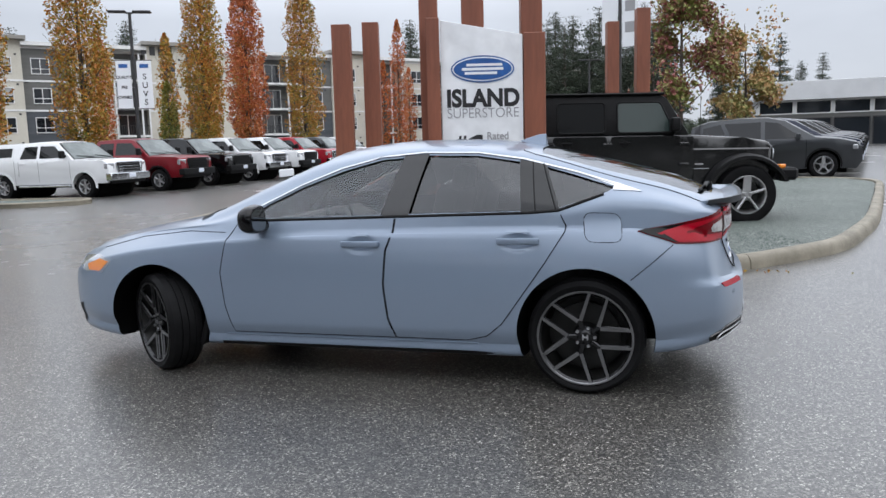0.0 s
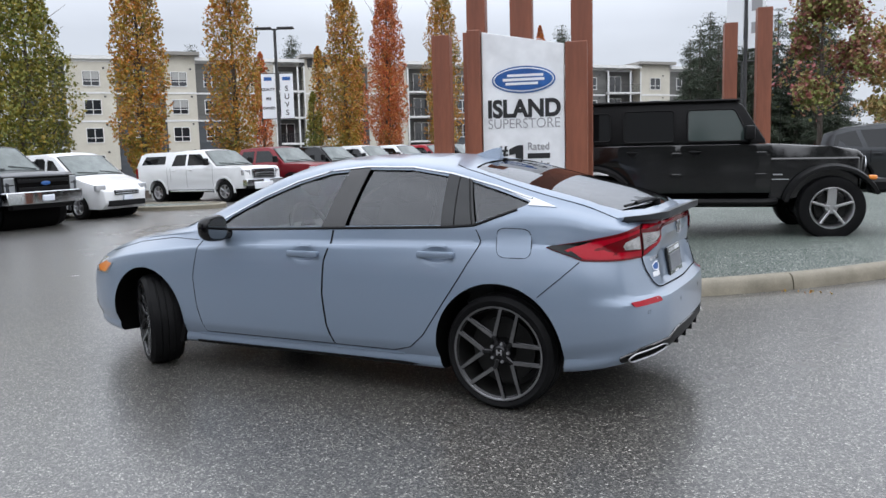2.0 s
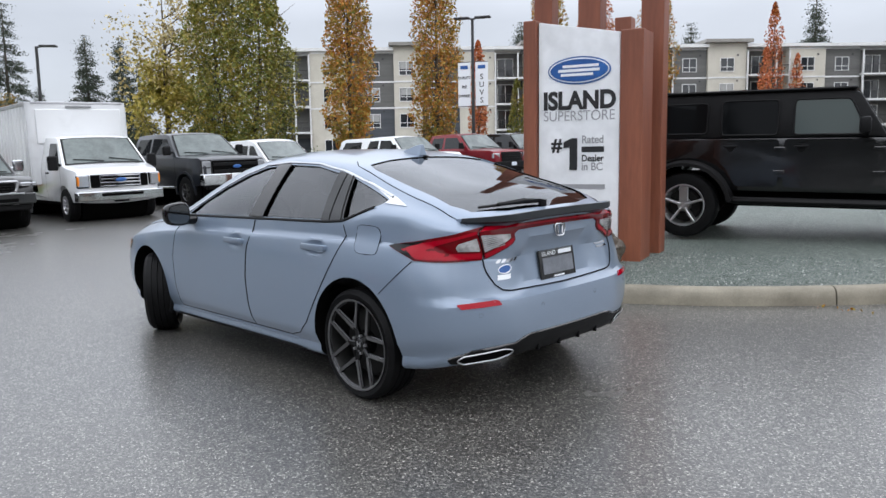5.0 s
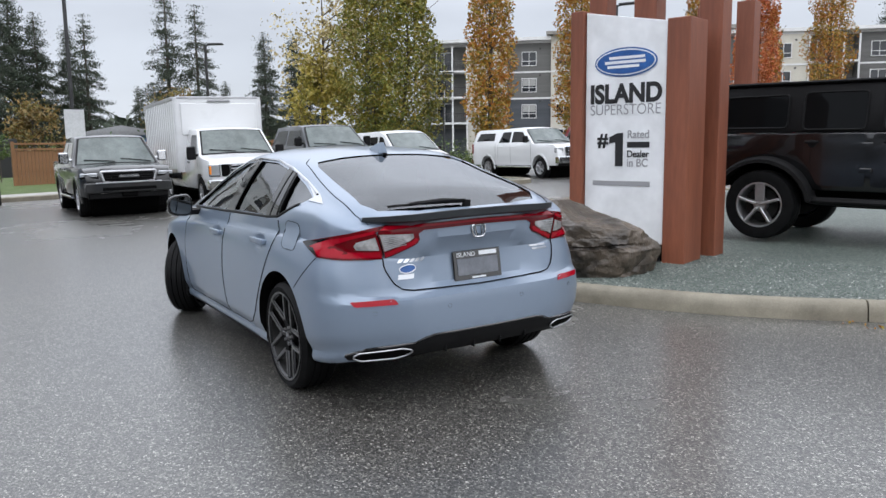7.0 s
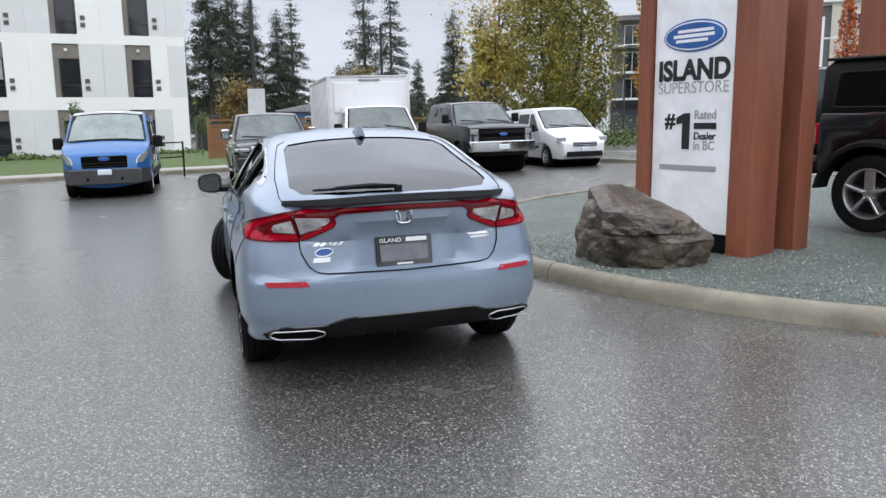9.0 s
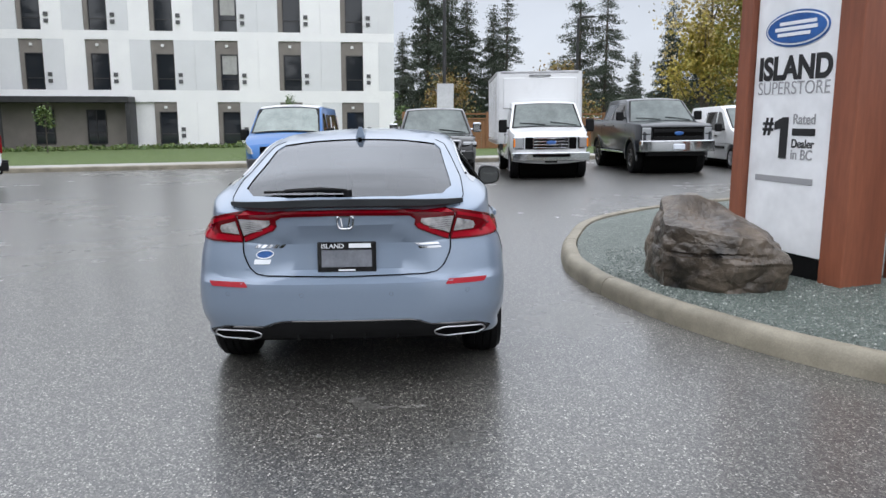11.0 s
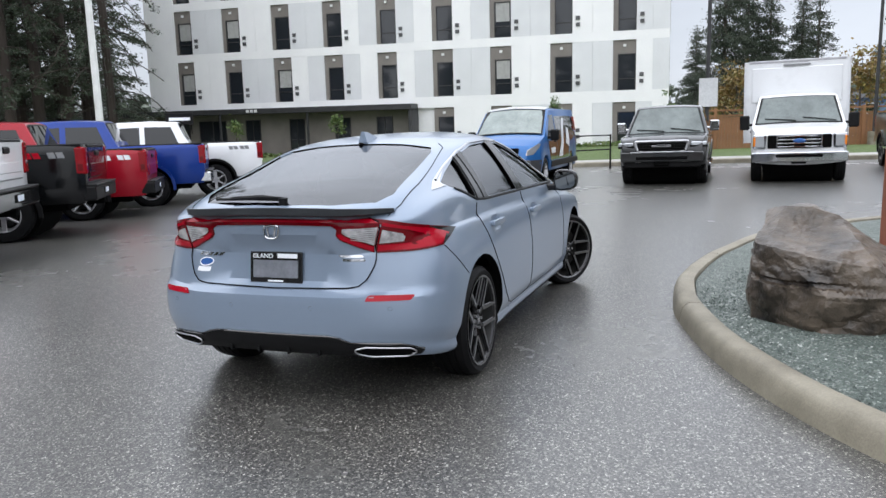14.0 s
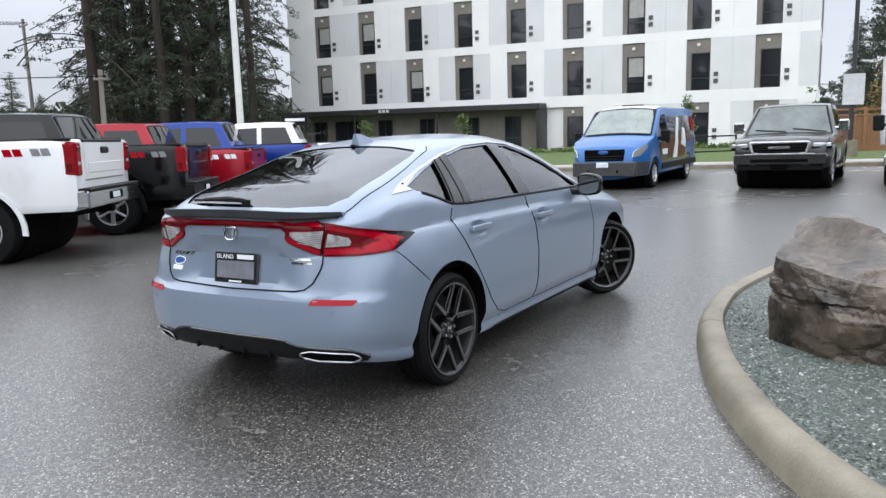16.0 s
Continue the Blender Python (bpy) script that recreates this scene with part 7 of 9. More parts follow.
        # flares: thick bent arches
        for x, a0, a1, r in ((0.0, 12, 172, 0.60), (wb, 24, 166, 0.60)):
            fl = arc(x, 0.36, r, a0, a1, 14)
            bm = bmesh.new()
            rows = []
            for px, pz in fl:
                n = Vector((px - x, 0, pz - 0.36)).normalized()
                rows.append([bm.verts.new(q) for q in ((px, sd * 0.70, pz + 0.03), (px, sd * 0.88, pz + 0.02), (px, sd * 0.935, pz - 0.01), (px - n.x * 0.05, sd * 0.935, pz - n.z * 0.05), (px - n.x * 0.04, sd * 0.70, pz - n.z * 0.04))])
            for p, q in zip(rows, rows[1:]):
                for j in range(5):
                    bm.faces.new((p[j], p[(j + 1) % 5], q[(j + 1) % 5], q[j]))
            bm.faces.new(rows[0])
            bm.faces.new(rows[-1][::-1])
            part("fender_flare", bm, FLARE, car, smooth=50)
        bm = bmesh.new()
        span(bm, (wb - 0.74, sd * 0.70, 0.52), (wb + 0.34, sd * 0.765, 1.06), 0.02)
        part("wing_panel", bm, P_JET, car)
        bm = bmesh.new()
        tube(bm, [Vector((0.52, sd * 0.80, 0.50)), Vector((0.66, sd * 0.88, 0.49)), Vector((wb - 0.80, sd * 0.88, 0.49)), Vector((wb - 0.66, sd * 0.80, 0.50))], 0.045, 8)
        part("side_step", bm, PLASTIC, car)
        bm = bmesh.new()
        box(bm, (wb - 1.02, sd * 0.90, belt + 0.14), (0.12, 0.19, 0.19), 0.03, seg=2)
        cyl(bm, (wb - 1.00, sd * 0.74, belt + 0.02), (wb - 1.01, sd * 0.86, belt + 0.08), 0.025, n=8)
        part("side_mirror", bm, PLASTIC, car)
        bm = bmesh.new()
        box(bm, (wb + 0.46, sd * 0.86, 0.80), (0.10, 0.10, 0.06), 0.015)
        part("turn_lamp", bm, LAMP_AMBER, car)
        bm = bmesh.new()
        box(bm, (-0.68, sd * 0.70, 1.02), (0.07, 0.13, 0.24), 0.015)
        part("tail_light", bm, LAMP_RED, car)
        add_wheel(car, 0.0, sd * 0.765, 0.412, 0.265, 0.262, "five", OFF_RIM)
        add_wheel(car, wb, sd * 0.765, 0.412, 0.265, 0.262, "five", OFF_RIM)
        bm = bmesh.new()
        span(bm, (wb - 0.70, sd * 0.762, 0.835), (wb - 0.58, sd * 0.769, 0.853), 0.0)
        part("badge_bar", bm, SIGN_GREY, car)
        bm = bmesh.new()
        span(bm, (wb - 0.71, sd * 0.762, 0.775), (wb - 0.50, sd * 0.769, 0.787), 0.0)
        part("badge_bar", bm, SIGN_GREY, car)
    for nm, a, b, mat in (("front_bumper", (wb + 0.42, -0.80, 0.60), (wb + 0.74, 0.80, 0.78), PLASTIC), ("rear_bumper", (-0.94, -0.80, 0.58), (-0.64, 0.80, 0.76), PLASTIC), ("underbody", (-0.5, -0.55, 0.40), (wb + 0.36, 0.55, 0.82), UNDER)):
        bm = bmesh.new()
        span(bm, a, b, 0.04)
        part(nm, bm, mat, car)
    for x in (0, wb):
        bm = bmesh.new()
        cyl(bm, (x, -0.7, 0.40), (x, 0.7, 0.40), 0.06, n=10)
        part("axle", bm, UNDER, car)
    bm = bmesh.new()
    lathe(bm, [(0.22, -0.12), (0.36, -0.13), (0.40, -0.08), (0.405, 0.0), (0.40, 0.08), (0.36, 0.13), (0.22, 0.12)], 36)
    bmesh.ops.transform(bm, matrix=Matrix.Translation((-0.86, -0.05, 1.12)) @ Matrix.Rotation(radians(90), 4, "Z"), verts=bm.verts[:])
    part("spare_tyre", bm, RUBBER, car)
    bm = bmesh.new()
    tube(bm, [Vector((wb - 0.62, -0.70, 1.20)), Vector((wb - 0.62, -0.71, 1.78))], 0.004, 5)
    part("aerial", bm, PLASTIC, car)
    return car


P_JET = car_paint("jet_black_paint", (0.0025, 0.0027, 0.0032), 0.0, 0.2, (0.006, 0.006, 0.006), 0.6)
JET_PANE = shader("smoked_pane", (0.004, 0.0045, 0.005), 0.03, spec=0.08)[0]
HARD_TOP = grained("hard_top_black", (0.005, 0.005, 0.0055), (0.010, 0.010, 0.0105), 10, 0.5, 0.1, 0.001, 240, spec=0.12)
FLARE = grained("flare_plastic", (0.006, 0.006, 0.0065), (0.012, 0.012, 0.0125), 8, 0.5, 0.1, 0.001, 200, spec=0.16)
OFF_RIM = grained("grey_alloy", (0.46, 0.46, 0.465), (0.62, 0.62, 0.63), 5, 0.3, 0.05, 0.001, 80, metal=0.9)
# opaque front side pane; its grey-green imitates a lit cabin behind clear glass
OFF_LIT_PANE = shader("lit_greenish_pane", (0.034, 0.048, 0.045), 0.05, 0.0, 0.0, spec=0.3)[0]
suv = build_offroader()
suv.matrix_basis = pose(1.24, 11.56, island_z(2.7, 11.4) + 0.0, 0, 0.6, -1.6)

# ---- buildings and the edges of the lot ----
WALL_WHITE = grained("white_render", (0.82, 0.82, 0.82), (0.88, 0.88, 0.87), 0.6, 0.7, 0.1, 0.003, 25)
WALL_PALE = grained("pale_grey_render", (0.66, 0.67, 0.68), (0.72, 0.73, 0.74), 0.6, 0.7, 0.1, 0.003, 25)
WALL_TAUPE = grained("taupe_panel", (0.17, 0.153, 0.136), (0.23, 0.208, 0.186), 0.8, 0.6, 0.1, 0.003, 25)
WALL_CREAM = grained("cream_siding", (0.50, 0.47, 0.40), (0.60, 0.57, 0.49), 0.6, 0.75, 0.2, 0.004, 18)
WALL_GREY = grained("grey_siding", (0.10, 0.10, 0.095), (0.15, 0.148, 0.14), 0.7, 0.75, 0.3, 0.006, 14, stretch=(0.1, 0.1, 3))
WALL_SLATE = grained("slate_siding", (0.05, 0.057, 0.065), (0.08, 0.088, 0.1), 0.7, 0.75, 0.3, 0.006, 14, stretch=(0.1, 0.1, 3))
TRIM_WHITE = grained("white_trim", (0.66, 0.66, 0.65), (0.76, 0.76, 0.75), 2, 0.5, 0.05, 0.002, 40)
FRAME_DARK = shader("dark_frame", (0.02, 0.02, 0.022), 0.4)[0]
DARK_METAL = grained("dark_metal", (0.018, 0.018, 0.02), (0.035, 0.035, 0.037), 3, 0.5, 0.1, 0.002, 40)
ROOF_PALE = grained("pale_fascia", (0.48, 0.49, 0.50), (0.60, 0.61, 0.62), 0.5, 0.6, 0.05, 0.003, 20)
VENT_GREY = grained("vent_grey", (0.06, 0.06, 0.062), (0.10, 0.10, 0.104), 5, 0.5, 0.1, 0.002, 40)
CURTAIN = grained("curtain", (0.30, 0.30, 0.29), (0.42, 0.42, 0.40), 4, 0.8, 0.1, 0.01, 30)
GRASS = grained("wet_grass", (0.05, 0.085, 0.018), (0.10, 0.14, 0.040), 3.0, 0.8, 0.9, 0.03, 40)
PAVING = grained("pale_paving", (0.26, 0.25, 0.235), (0.36, 0.35, 0.33), 1.2, 0.6, 0.2, 0.003, 60)
FENCE_WOOD = grained("cedar_boards", (0.17, 0.075, 0.03), (0.28, 0.135, 0.06), 1.5, 0.6, 0.3, 0.004, 20, stretch=(1, 1, 0.2))


def facade_frame(x, y, dx, dy):
    """Local x runs along the front, local -y looks outwards, z up from world zero."""
    d = Vector((dx, dy, 0)).normalized()
    m = Matrix((d, Vector((-d.y, d.x, 0)), Vector((0, 0, 1)))).transposed().to_4x4()
    m.translation = (x, y, 0)
    return m


def slab(name, a, b, mat, parent, bevel=0.0, label=""):
    bm = bmesh.new()
    span(bm, a, b, bevel)
    return part(name, bm, mat, parent, label)


UNIT = {}


def house_window(parent, x, z, w, h, front, trim, dark=False, bars=1, curtain=False):
    """A window unit: trim round it, sash bars and panes set back."""
    key = (w, h, trim.name, dark, bars)
    if key not in UNIT:
        t = 0.07 if not dark else 0.05
        bm = bmesh.new()
        loops = []
        for y in (-0.05, 0.06):
            for d in (t, 0.0):
                loops.append([bm.verts.new(q) for q in ((-w / 2 - d, y, -d), (w / 2 + d, y, -d), (w / 2 + d, y, h + d), (-w / 2 - d, y, h + d))])
        for a, b in ((0, 1), (2, 3), (0, 2), (1, 3)):
            for i in range(4):
                bm.faces.new((loops[a][i], loops[a][(i + 1) % 4], loops[b][(i + 1) % 4], loops[b][i]))
        fr = mesh_from("frame", bm, trim, 0)
        sash = []
        if bars:
            bm = bmesh.new()
            span(bm, (-0.03, -0.03, 0), (0.03, 0.05, h))
            sash.append(mesh_from("sash_bar", bm, trim, 0))
        if bars > 1 or dark:
            bm = bmesh.new()
            span(bm, (-w / 2, -0.028, h * 0.30), (w / 2, 0.05, h * 0.30 + 0.06))
            sash.append(mesh_from("sash_bar", bm, trim, 0))
        bm = bmesh.new()
        span(bm, (-w / 2, 0.01, 0), (w / 2, 0.025, h))
        UNIT[key] = (fr, mesh_from("pane", bm, PANE, 0), sash)
    fr, pn, sash = UNIT[key]
    win = share("window", fr, parent, pose(x, front, z))
    share("pane", pn, win)
    for me in sash:
        share("sash_bar", me, win)
    if curtain:
        slab("blind", (-w / 2 + 0.05, 0.004, h * 0.45), (w / 2 - 0.05, 0.008, h - 0.02), CURTAIN, win)
    return win


def build_white_block():
    b = thing("apartment_block", "white rendered four-storey block with dark windows", "building")
    b.matrix_basis = facade_frame(-44.5, 17.3, 0.22, 0.975)
    length, zt, z0 = 38.2, 14.6, -1.4
    # local x runs back along the front: 0 at the corner, negative to its far end
    slab("core", (-length, 0.25, z0), (0, 16, zt), WALL_WHITE, b)
    rnd = random.Random(11)
    cols = [-2.76 - 4.02 * i for i in range(9)]
    for s in range(4):
        zb_, zt_ = (3.10 + 3.7 * (s - 1), 6.24 + 3.7 * (s - 1)) if s else (-0.35, 2.35)
        slab("band", (-length, 0.0, zt_ + 0.002), (0, 0.248, zb_ + 3.698 if s else 3.098), WALL_WHITE, b)
        right = 0.0
        for i, c in enumerate(cols):
            if s == 0 and i > 3:
                break
            sh = -0.35 if s % 2 else 0.0
            px0, px1 = c - 0.72 + (0.0), c + 0.72
            mid = (right + px1) / 2
            for a, q, m in ((px1, mid, WALL_WHITE if (i + s) % 2 else WALL_PALE), (mid, right, WALL_PALE if (i + s) % 3 else WALL_WHITE)):
                slab("wall_panel", (a + 0.004, 0.0, zb_), (q - 0.004, 0.247, zt_), m, b)
            slab("taupe_panel", (px0, 0.10, zb_), (px1, 0.246, zt_), WALL_TAUPE, b)
            house_window(b, c + 0.15, zb_ + 0.03, 1.02, 2.2 if s else 2.0, 0.08, FRAME_DARK, True, 0, rnd.random() < 0.3)
            slab("wall_lamp", (c - 0.08, 0.0, zt_ - 0.42), (c + 0.10, 0.098, zt_ - 0.26), TRIM_WHITE, b)
            for k in range(2):
                slab("vent", (px1 + 0.22, -0.06, zb_ + 0.42 + 0.42 * k), (px1 + 0.48, -0.002, zb_ + 0.66 + 0.42 * k), VENT_GREY, b)
            right = px0
        last = right
        if s:
            slab("wall_panel", (-length, 0.0, zb_), (last - 0.004, 0.247, zt_), WALL_WHITE, b)
    # entrance floor behind the canopy
    slab("entrance_wall", (-length, 0.12, z0), (-16.9, 0.246, 2.36), WALL_TAUPE, b)
    for x in (-19.2, -22.4, -26.0, -29.6, -33.0, -35.6):
        house_window(b, x, -0.3, 1.1 if x != -33.0 else 2.2, 2.1, 0.08, FRAME_DARK, True, 1)
    slab("canopy", (-length - 1.5, -1.5, 2.28), (-16.7, 0.1, 2.66), DARK_METAL, b, 0.02)
    slab("canopy_end", (-16.95, -1.4, -0.9), (-16.7, 0.1, 2.28), DARK_METAL, b)
    for x in (-24.5, -31.5, -38.0):
        bm = bmesh.new()
        cyl(bm, (x, -1.3, -1.0), (x, -1.3, 2.28), 0.09, n=10)
        part("canopy_post", bm, DARK_METAL, b)
    for k in range(3):
        slab("sign_bar", (-29.2 + k * 0.32, -1.54, 2.38), (-28.98 + k * 0.32, -1.502, 2.58), TRIM_WHITE, b)
    # side wall towards the woods
    for s in range(1, 4):
        for y in (3.0, 7.0, 11.0):
            slab("side_panel", (-0.02, y, 3.1 + 3.7 * (s - 1)), (0.03, y + 1.2, 6.2 + 3.7 * (s - 1)), WALL_TAUPE, b)
    slab("parapet", (-length - 0.1, -0.1, zt), (0.1, 16.1, zt + 0.3), WALL_PALE, b)


build_white_block()
shed = thing("equipment_shed", "dark grey metal shed beside the white block", "shed", m=facade_frame(-44.0, 17.6, 0.22, 0.975))
slab("shed_body", (0.1, 0.4, -1.2), (1.5, 3.0, 1.95), DARK_METAL, shed, 0.03)
slab("shed_door", (0.35, 0.36, -1.0), (1.25, 0.398, 1.6), FRAME_DARK, shed)


def balcony_bay(b, x0, x1, floors, front, wall, trim=TRIM_WHITE):
    """Stacked balconies: slabs, railings, a white post, glazed doors behind."""
    for z in floors:
        slab("balcony_slab", (x0, front - 0.3, z - 1.32), (x1, front + 1.7, z - 1.12), trim, b)
        rail = slab("balcony_rail", (x0 + 0.05, front - 0.28, z - 0.16), (x1 - 0.05, front - 0.22, z - 0.10), DARK_METAL, b)
        bm = bmesh.new()
        k = int((x1 - x0) / 0.22)
        for i in range(k + 1):
            x = x0 + 0.05 + (x1 - x0 - 0.1) * i / k
            span(bm, (x - 0.015, front - 0.265, z - 1.12), (x + 0.015, front - 0.235, z - 0.16))
        bal = part("railing_infill", bm, DARK_METAL, b)
        bal["kind"] = "stuff"
        house_window(b, (x0 + x1) / 2 - 0.3, z - 1.05, 1.7, 2.05, front + 1.55, TRIM_WHITE, False, 1)
    for x in (x0 + 0.08, x1 - 0.08, (x0 + x1) / 2 + 0.9):
        slab("balcony_post", (x - 0.08, front - 0.3, 0.4), (x + 0.08, front - 0.14, floors[0] + 1.5), trim, b)


def build_cream_block():
    b = thing("apartment_house", "cream and grey four-storey apartment house with balconies", "building")
    b.matrix_basis = facade_frame(-41, 75, 0.85, 0.52)
    fl = [10.45, 7.6, 4.75]
    x = -16.5
    # (width, wall, window offsets, roof) along the front
    bays = [(5.2, None, (), 0), (4.4, WALL_CREAM, (2.2,), 0), (4.8, WALL_GREY, (2.4,), 0), (3.1, WALL_CREAM, (1.4,), 1), (4.2, WALL_GREY, (1.6,), 0), (3.9, WALL_CREAM, (2.2,), 0), (3.4, None, (), 0), (4.0, WALL_CREAM, (2.1,), 1), (3.2, WALL_GREY, (1.4,), 0),
            (4.6, WALL_CREAM, (2.2,), 0), (5.0, None, (), 0), (4.0, WALL_GREY, (2.0,), 0), (4.4, WALL_CREAM, (2.2,), 1), (5.0, None, (), 0), (4.2, WALL_CREAM, (2.1,), 0), (4.2, WALL_GREY, (2.1,), 0), (5.0, None, (), 0), (4.6, WALL_CREAM, (2.3,), 1), (4.2, WALL_GREY, (2.1,), 0), (5.0, None, (), 0), (4.6, WALL_CREAM, (2.3,), 0)]
    rnd = random.Random(3)
    for w, wall, offs, roof in bays:
        back = 1.75 if wall is None else (0.0 if wall is WALL_CREAM else 0.35)
        m = wall or WALL_GREY
        slab("wall", (x, back, 2.95), (x + w, 14, 12.1), m, b)
        slab("wall", (x, back + 0.02, -1.5), (x + w, 14, 2.948), WALL_SLATE if m is WALL_GREY else m, b)
        if m is WALL_GREY and wall is not None:
            slab("wall_lower", (x, back - 0.02, 2.95), (x + w, back - 0.002, 6.0), WALL_SLATE, b)
        if wall is not None:
            for z in (6.15, 9.0):
                slab("belt_course", (x, back - 0.06, z - 0.09), (x + w, back - 0.022, z + 0.09), TRIM_WHITE, b)
        if wall is None:
            balcony_bay(b, x, x + w, fl, 0.0, WALL_GREY)
        for o in offs:
            for z in fl + [2.0]:
                house_window(b, x + o, z - 0.72, 1.5, 1.4, back - 0.03, TRIM_WHITE, False, 2 if z > 3 else 1, rnd.random() < 0.35)
                slab("vent", (x + o + 1.1, back - 0.06, z + 0.95), (x + o + 1.3, back - 0.025, z + 1.12), DARK_METAL, b)
        top = 12.85 if roof else 12.35
        slab("roof", (x - (0.5 if roof else 0), -0.7 if roof else -0.35, top), (x + w + (0.5 if roof else 0), 14.2, top + 0.35), FRAME_TAUPE if roof else TRIM_WHITE, b)
        slab("roof_wall", (x, back + 0.03, 12.1), (x + w, 13.8, top), m if roof else TRIM_WHITE, b)
        x += w
    for k in range(4):
        slab("sign_bar", (12.0 + k * 0.85, -0.06, 11.85), (12.55 + k * 0.85, -0.02, 12.75), FRAME_DARK, b)
    slab("end_wall", (-16.9, 1.8, -1.5), (-16.502, 14, 12.35), WALL_CREAM, b)


FRAME_TAUPE = grained("taupe_roof", (0.22, 0.21, 0.19), (0.30, 0.285, 0.26), 0.8, 0.6, 0.05, 0.002, 30)
build_cream_block()


def build_showroom():
    b = thing("showroom", "low pale showroom with a band of dark windows", "building")
    b.matrix_basis = facade_frame(24.0, 60.0, 0.93, -0.36)
    slab("wall", (0, 0, -0.5), (40, 20, 3.3), WALL_GREY, b)
    slab("fascia", (-0.6, -0.8, 4.3), (40.5, 20.5, 5.7), ROOF_PALE, b, 0.03)
    slab("upper_wall", (0, 0, 3.3), (40, 20, 4.298), WALL_PALE, b)
    for i in range(12):
        house_window(b, 1.9 + i * 2.6, 3.35, 2.3, 0.85, -0.06, TRIM_WHITE, False, 0)
        house_window(b, 1.9 + i * 2.6, 0.4, 2.3, 2.5, -0.06, FRAME_DARK, False, 0)


build_showroom()

# strip before the white block: kerb, paving, grass
EDGE = [(-27.8, -30.0), (-26.2, -18.0), (-22.75, 5.0), (-20.8, 19.0), (-19.6, 27.0)]


def strip(name, near, away, lift, mat, label, category, thick=0.3):
    bm = bmesh.new()
    rows = []
    for (x, y), (x2, y2) in zip(EDGE, EDGE[1:]):
        for i in range(8):
            t = i / 8
            rows.append((x + (x2 - x) * t, y + (y2 - y) * t))
    rows.append(EDGE[-1])
    ring = []
    for x, y in rows:
        ring.append([bm.verts.new((x - w, y + 0.14 * w * 0, ground_z(x - w, y) + h)) for w, h in ((near, -thick), (near + 0.02, lift - 0.02), (near + 0.05, lift), (away, lift + 0.01), (away, -thick))])
    for a, c in zip(ring, ring[1:]):
        for j in range(4):
            bm.faces.new((a[j], a[j + 1], c[j + 1], c[j]))
    ob = part(name, bm, mat)
    tagged(ob, label, category, kind="structure")


strip("kerb_edge", 0.0, 0.2, 0.15, CONCRETE, "straight concrete kerb along the lot's edge", "kerb")
strip("pavement", 0.203, 2.2, 0.135, PAVING, "pale concrete footpath beside the lot", "pavement")
strip("lawn", 2.203, 24.0, 0.15, GRASS, "wet green lawn before the white block", "lawn")

# small kerbed bed by the row of pickups
BED = loop_smooth([(-10.4, 22.6), (-11.2, 23.6), (-14.5, 24.6), (-19.0, 25.6), (-23.5, 26.6), (-24.3, 25.7), (-23.4, 24.6), (-18.5, 23.0), (-14.0, 22.1), (-11.3, 21.9)], 4)


def build_bed():
    k = thing("planting_kerb", "low tan concrete kerb round a planting bed", "kerb", kind="structure")
    bm = bmesh.new()
    rings = []
    for i, p in enumerate(BED):
        t = (BED[(i + 1) % len(BED)] - BED[i - 1]).normalized()
        n = Vector((t.y, -t.x))
        rings.append([bm.verts.new((*(p - n * w * 1.0), ground_z(p.x, p.y) + h)) for w, h in ((0, -0.05), (0.01, 0.12), (0.05, 0.15), (0.14, 0.15), (0.17, 0.08))])
    for a, c in zip(rings, rings[1:] + rings[:1]):
        for j in range(4):
            bm.faces.new((a[j], a[j + 1], c[j + 1], c[j]))
    part("kerb_ring", bm, CONCRETE, k)
    bm = bmesh.new()
    bm.faces.new([bm.verts.new((p.x, p.y, ground_z(p.x, p.y) + 0.10)) for p in BED])
    bed = part("planting_bed", bm, GRAVEL)
    tagged(bed, "gravel bed inside a low kerb", "gravel", kind="structure")


build_bed()


def build_fence():
    f = thing("wooden_fence", "reddish cedar board fence with a darker top rail", "fence")
    f.matrix_basis = facade_frame(-31.2, 14.2, 0.06, 0.99)
    bm = bmesh.new()
    span(bm, (0, 0, -0.6), (0.135, 0.025, 1.30), 0.004)
    board = mesh_from("board", bm, FENCE_WOOD, 0)
    for i in range(120):
        share("board", board, f, pose(0.145 * i, 0.004 * (i % 2), 0))
    for i in range(9):
        slab("post", (2.17 * i - 0.06, -0.05, -0.7), (2.17 * i + 0.06, 0.06, 1.7), FENCE_WOOD, f)
    slab("top_rail", (0, -0.04, 1.56), (17.4, 0.05, 1.64), FENCE_WOOD, f)
    slab("mid_rail", (0, -0.04, 1.32), (17.4, 0.05, 1.40), FENCE_WOOD, f)


build_fence()


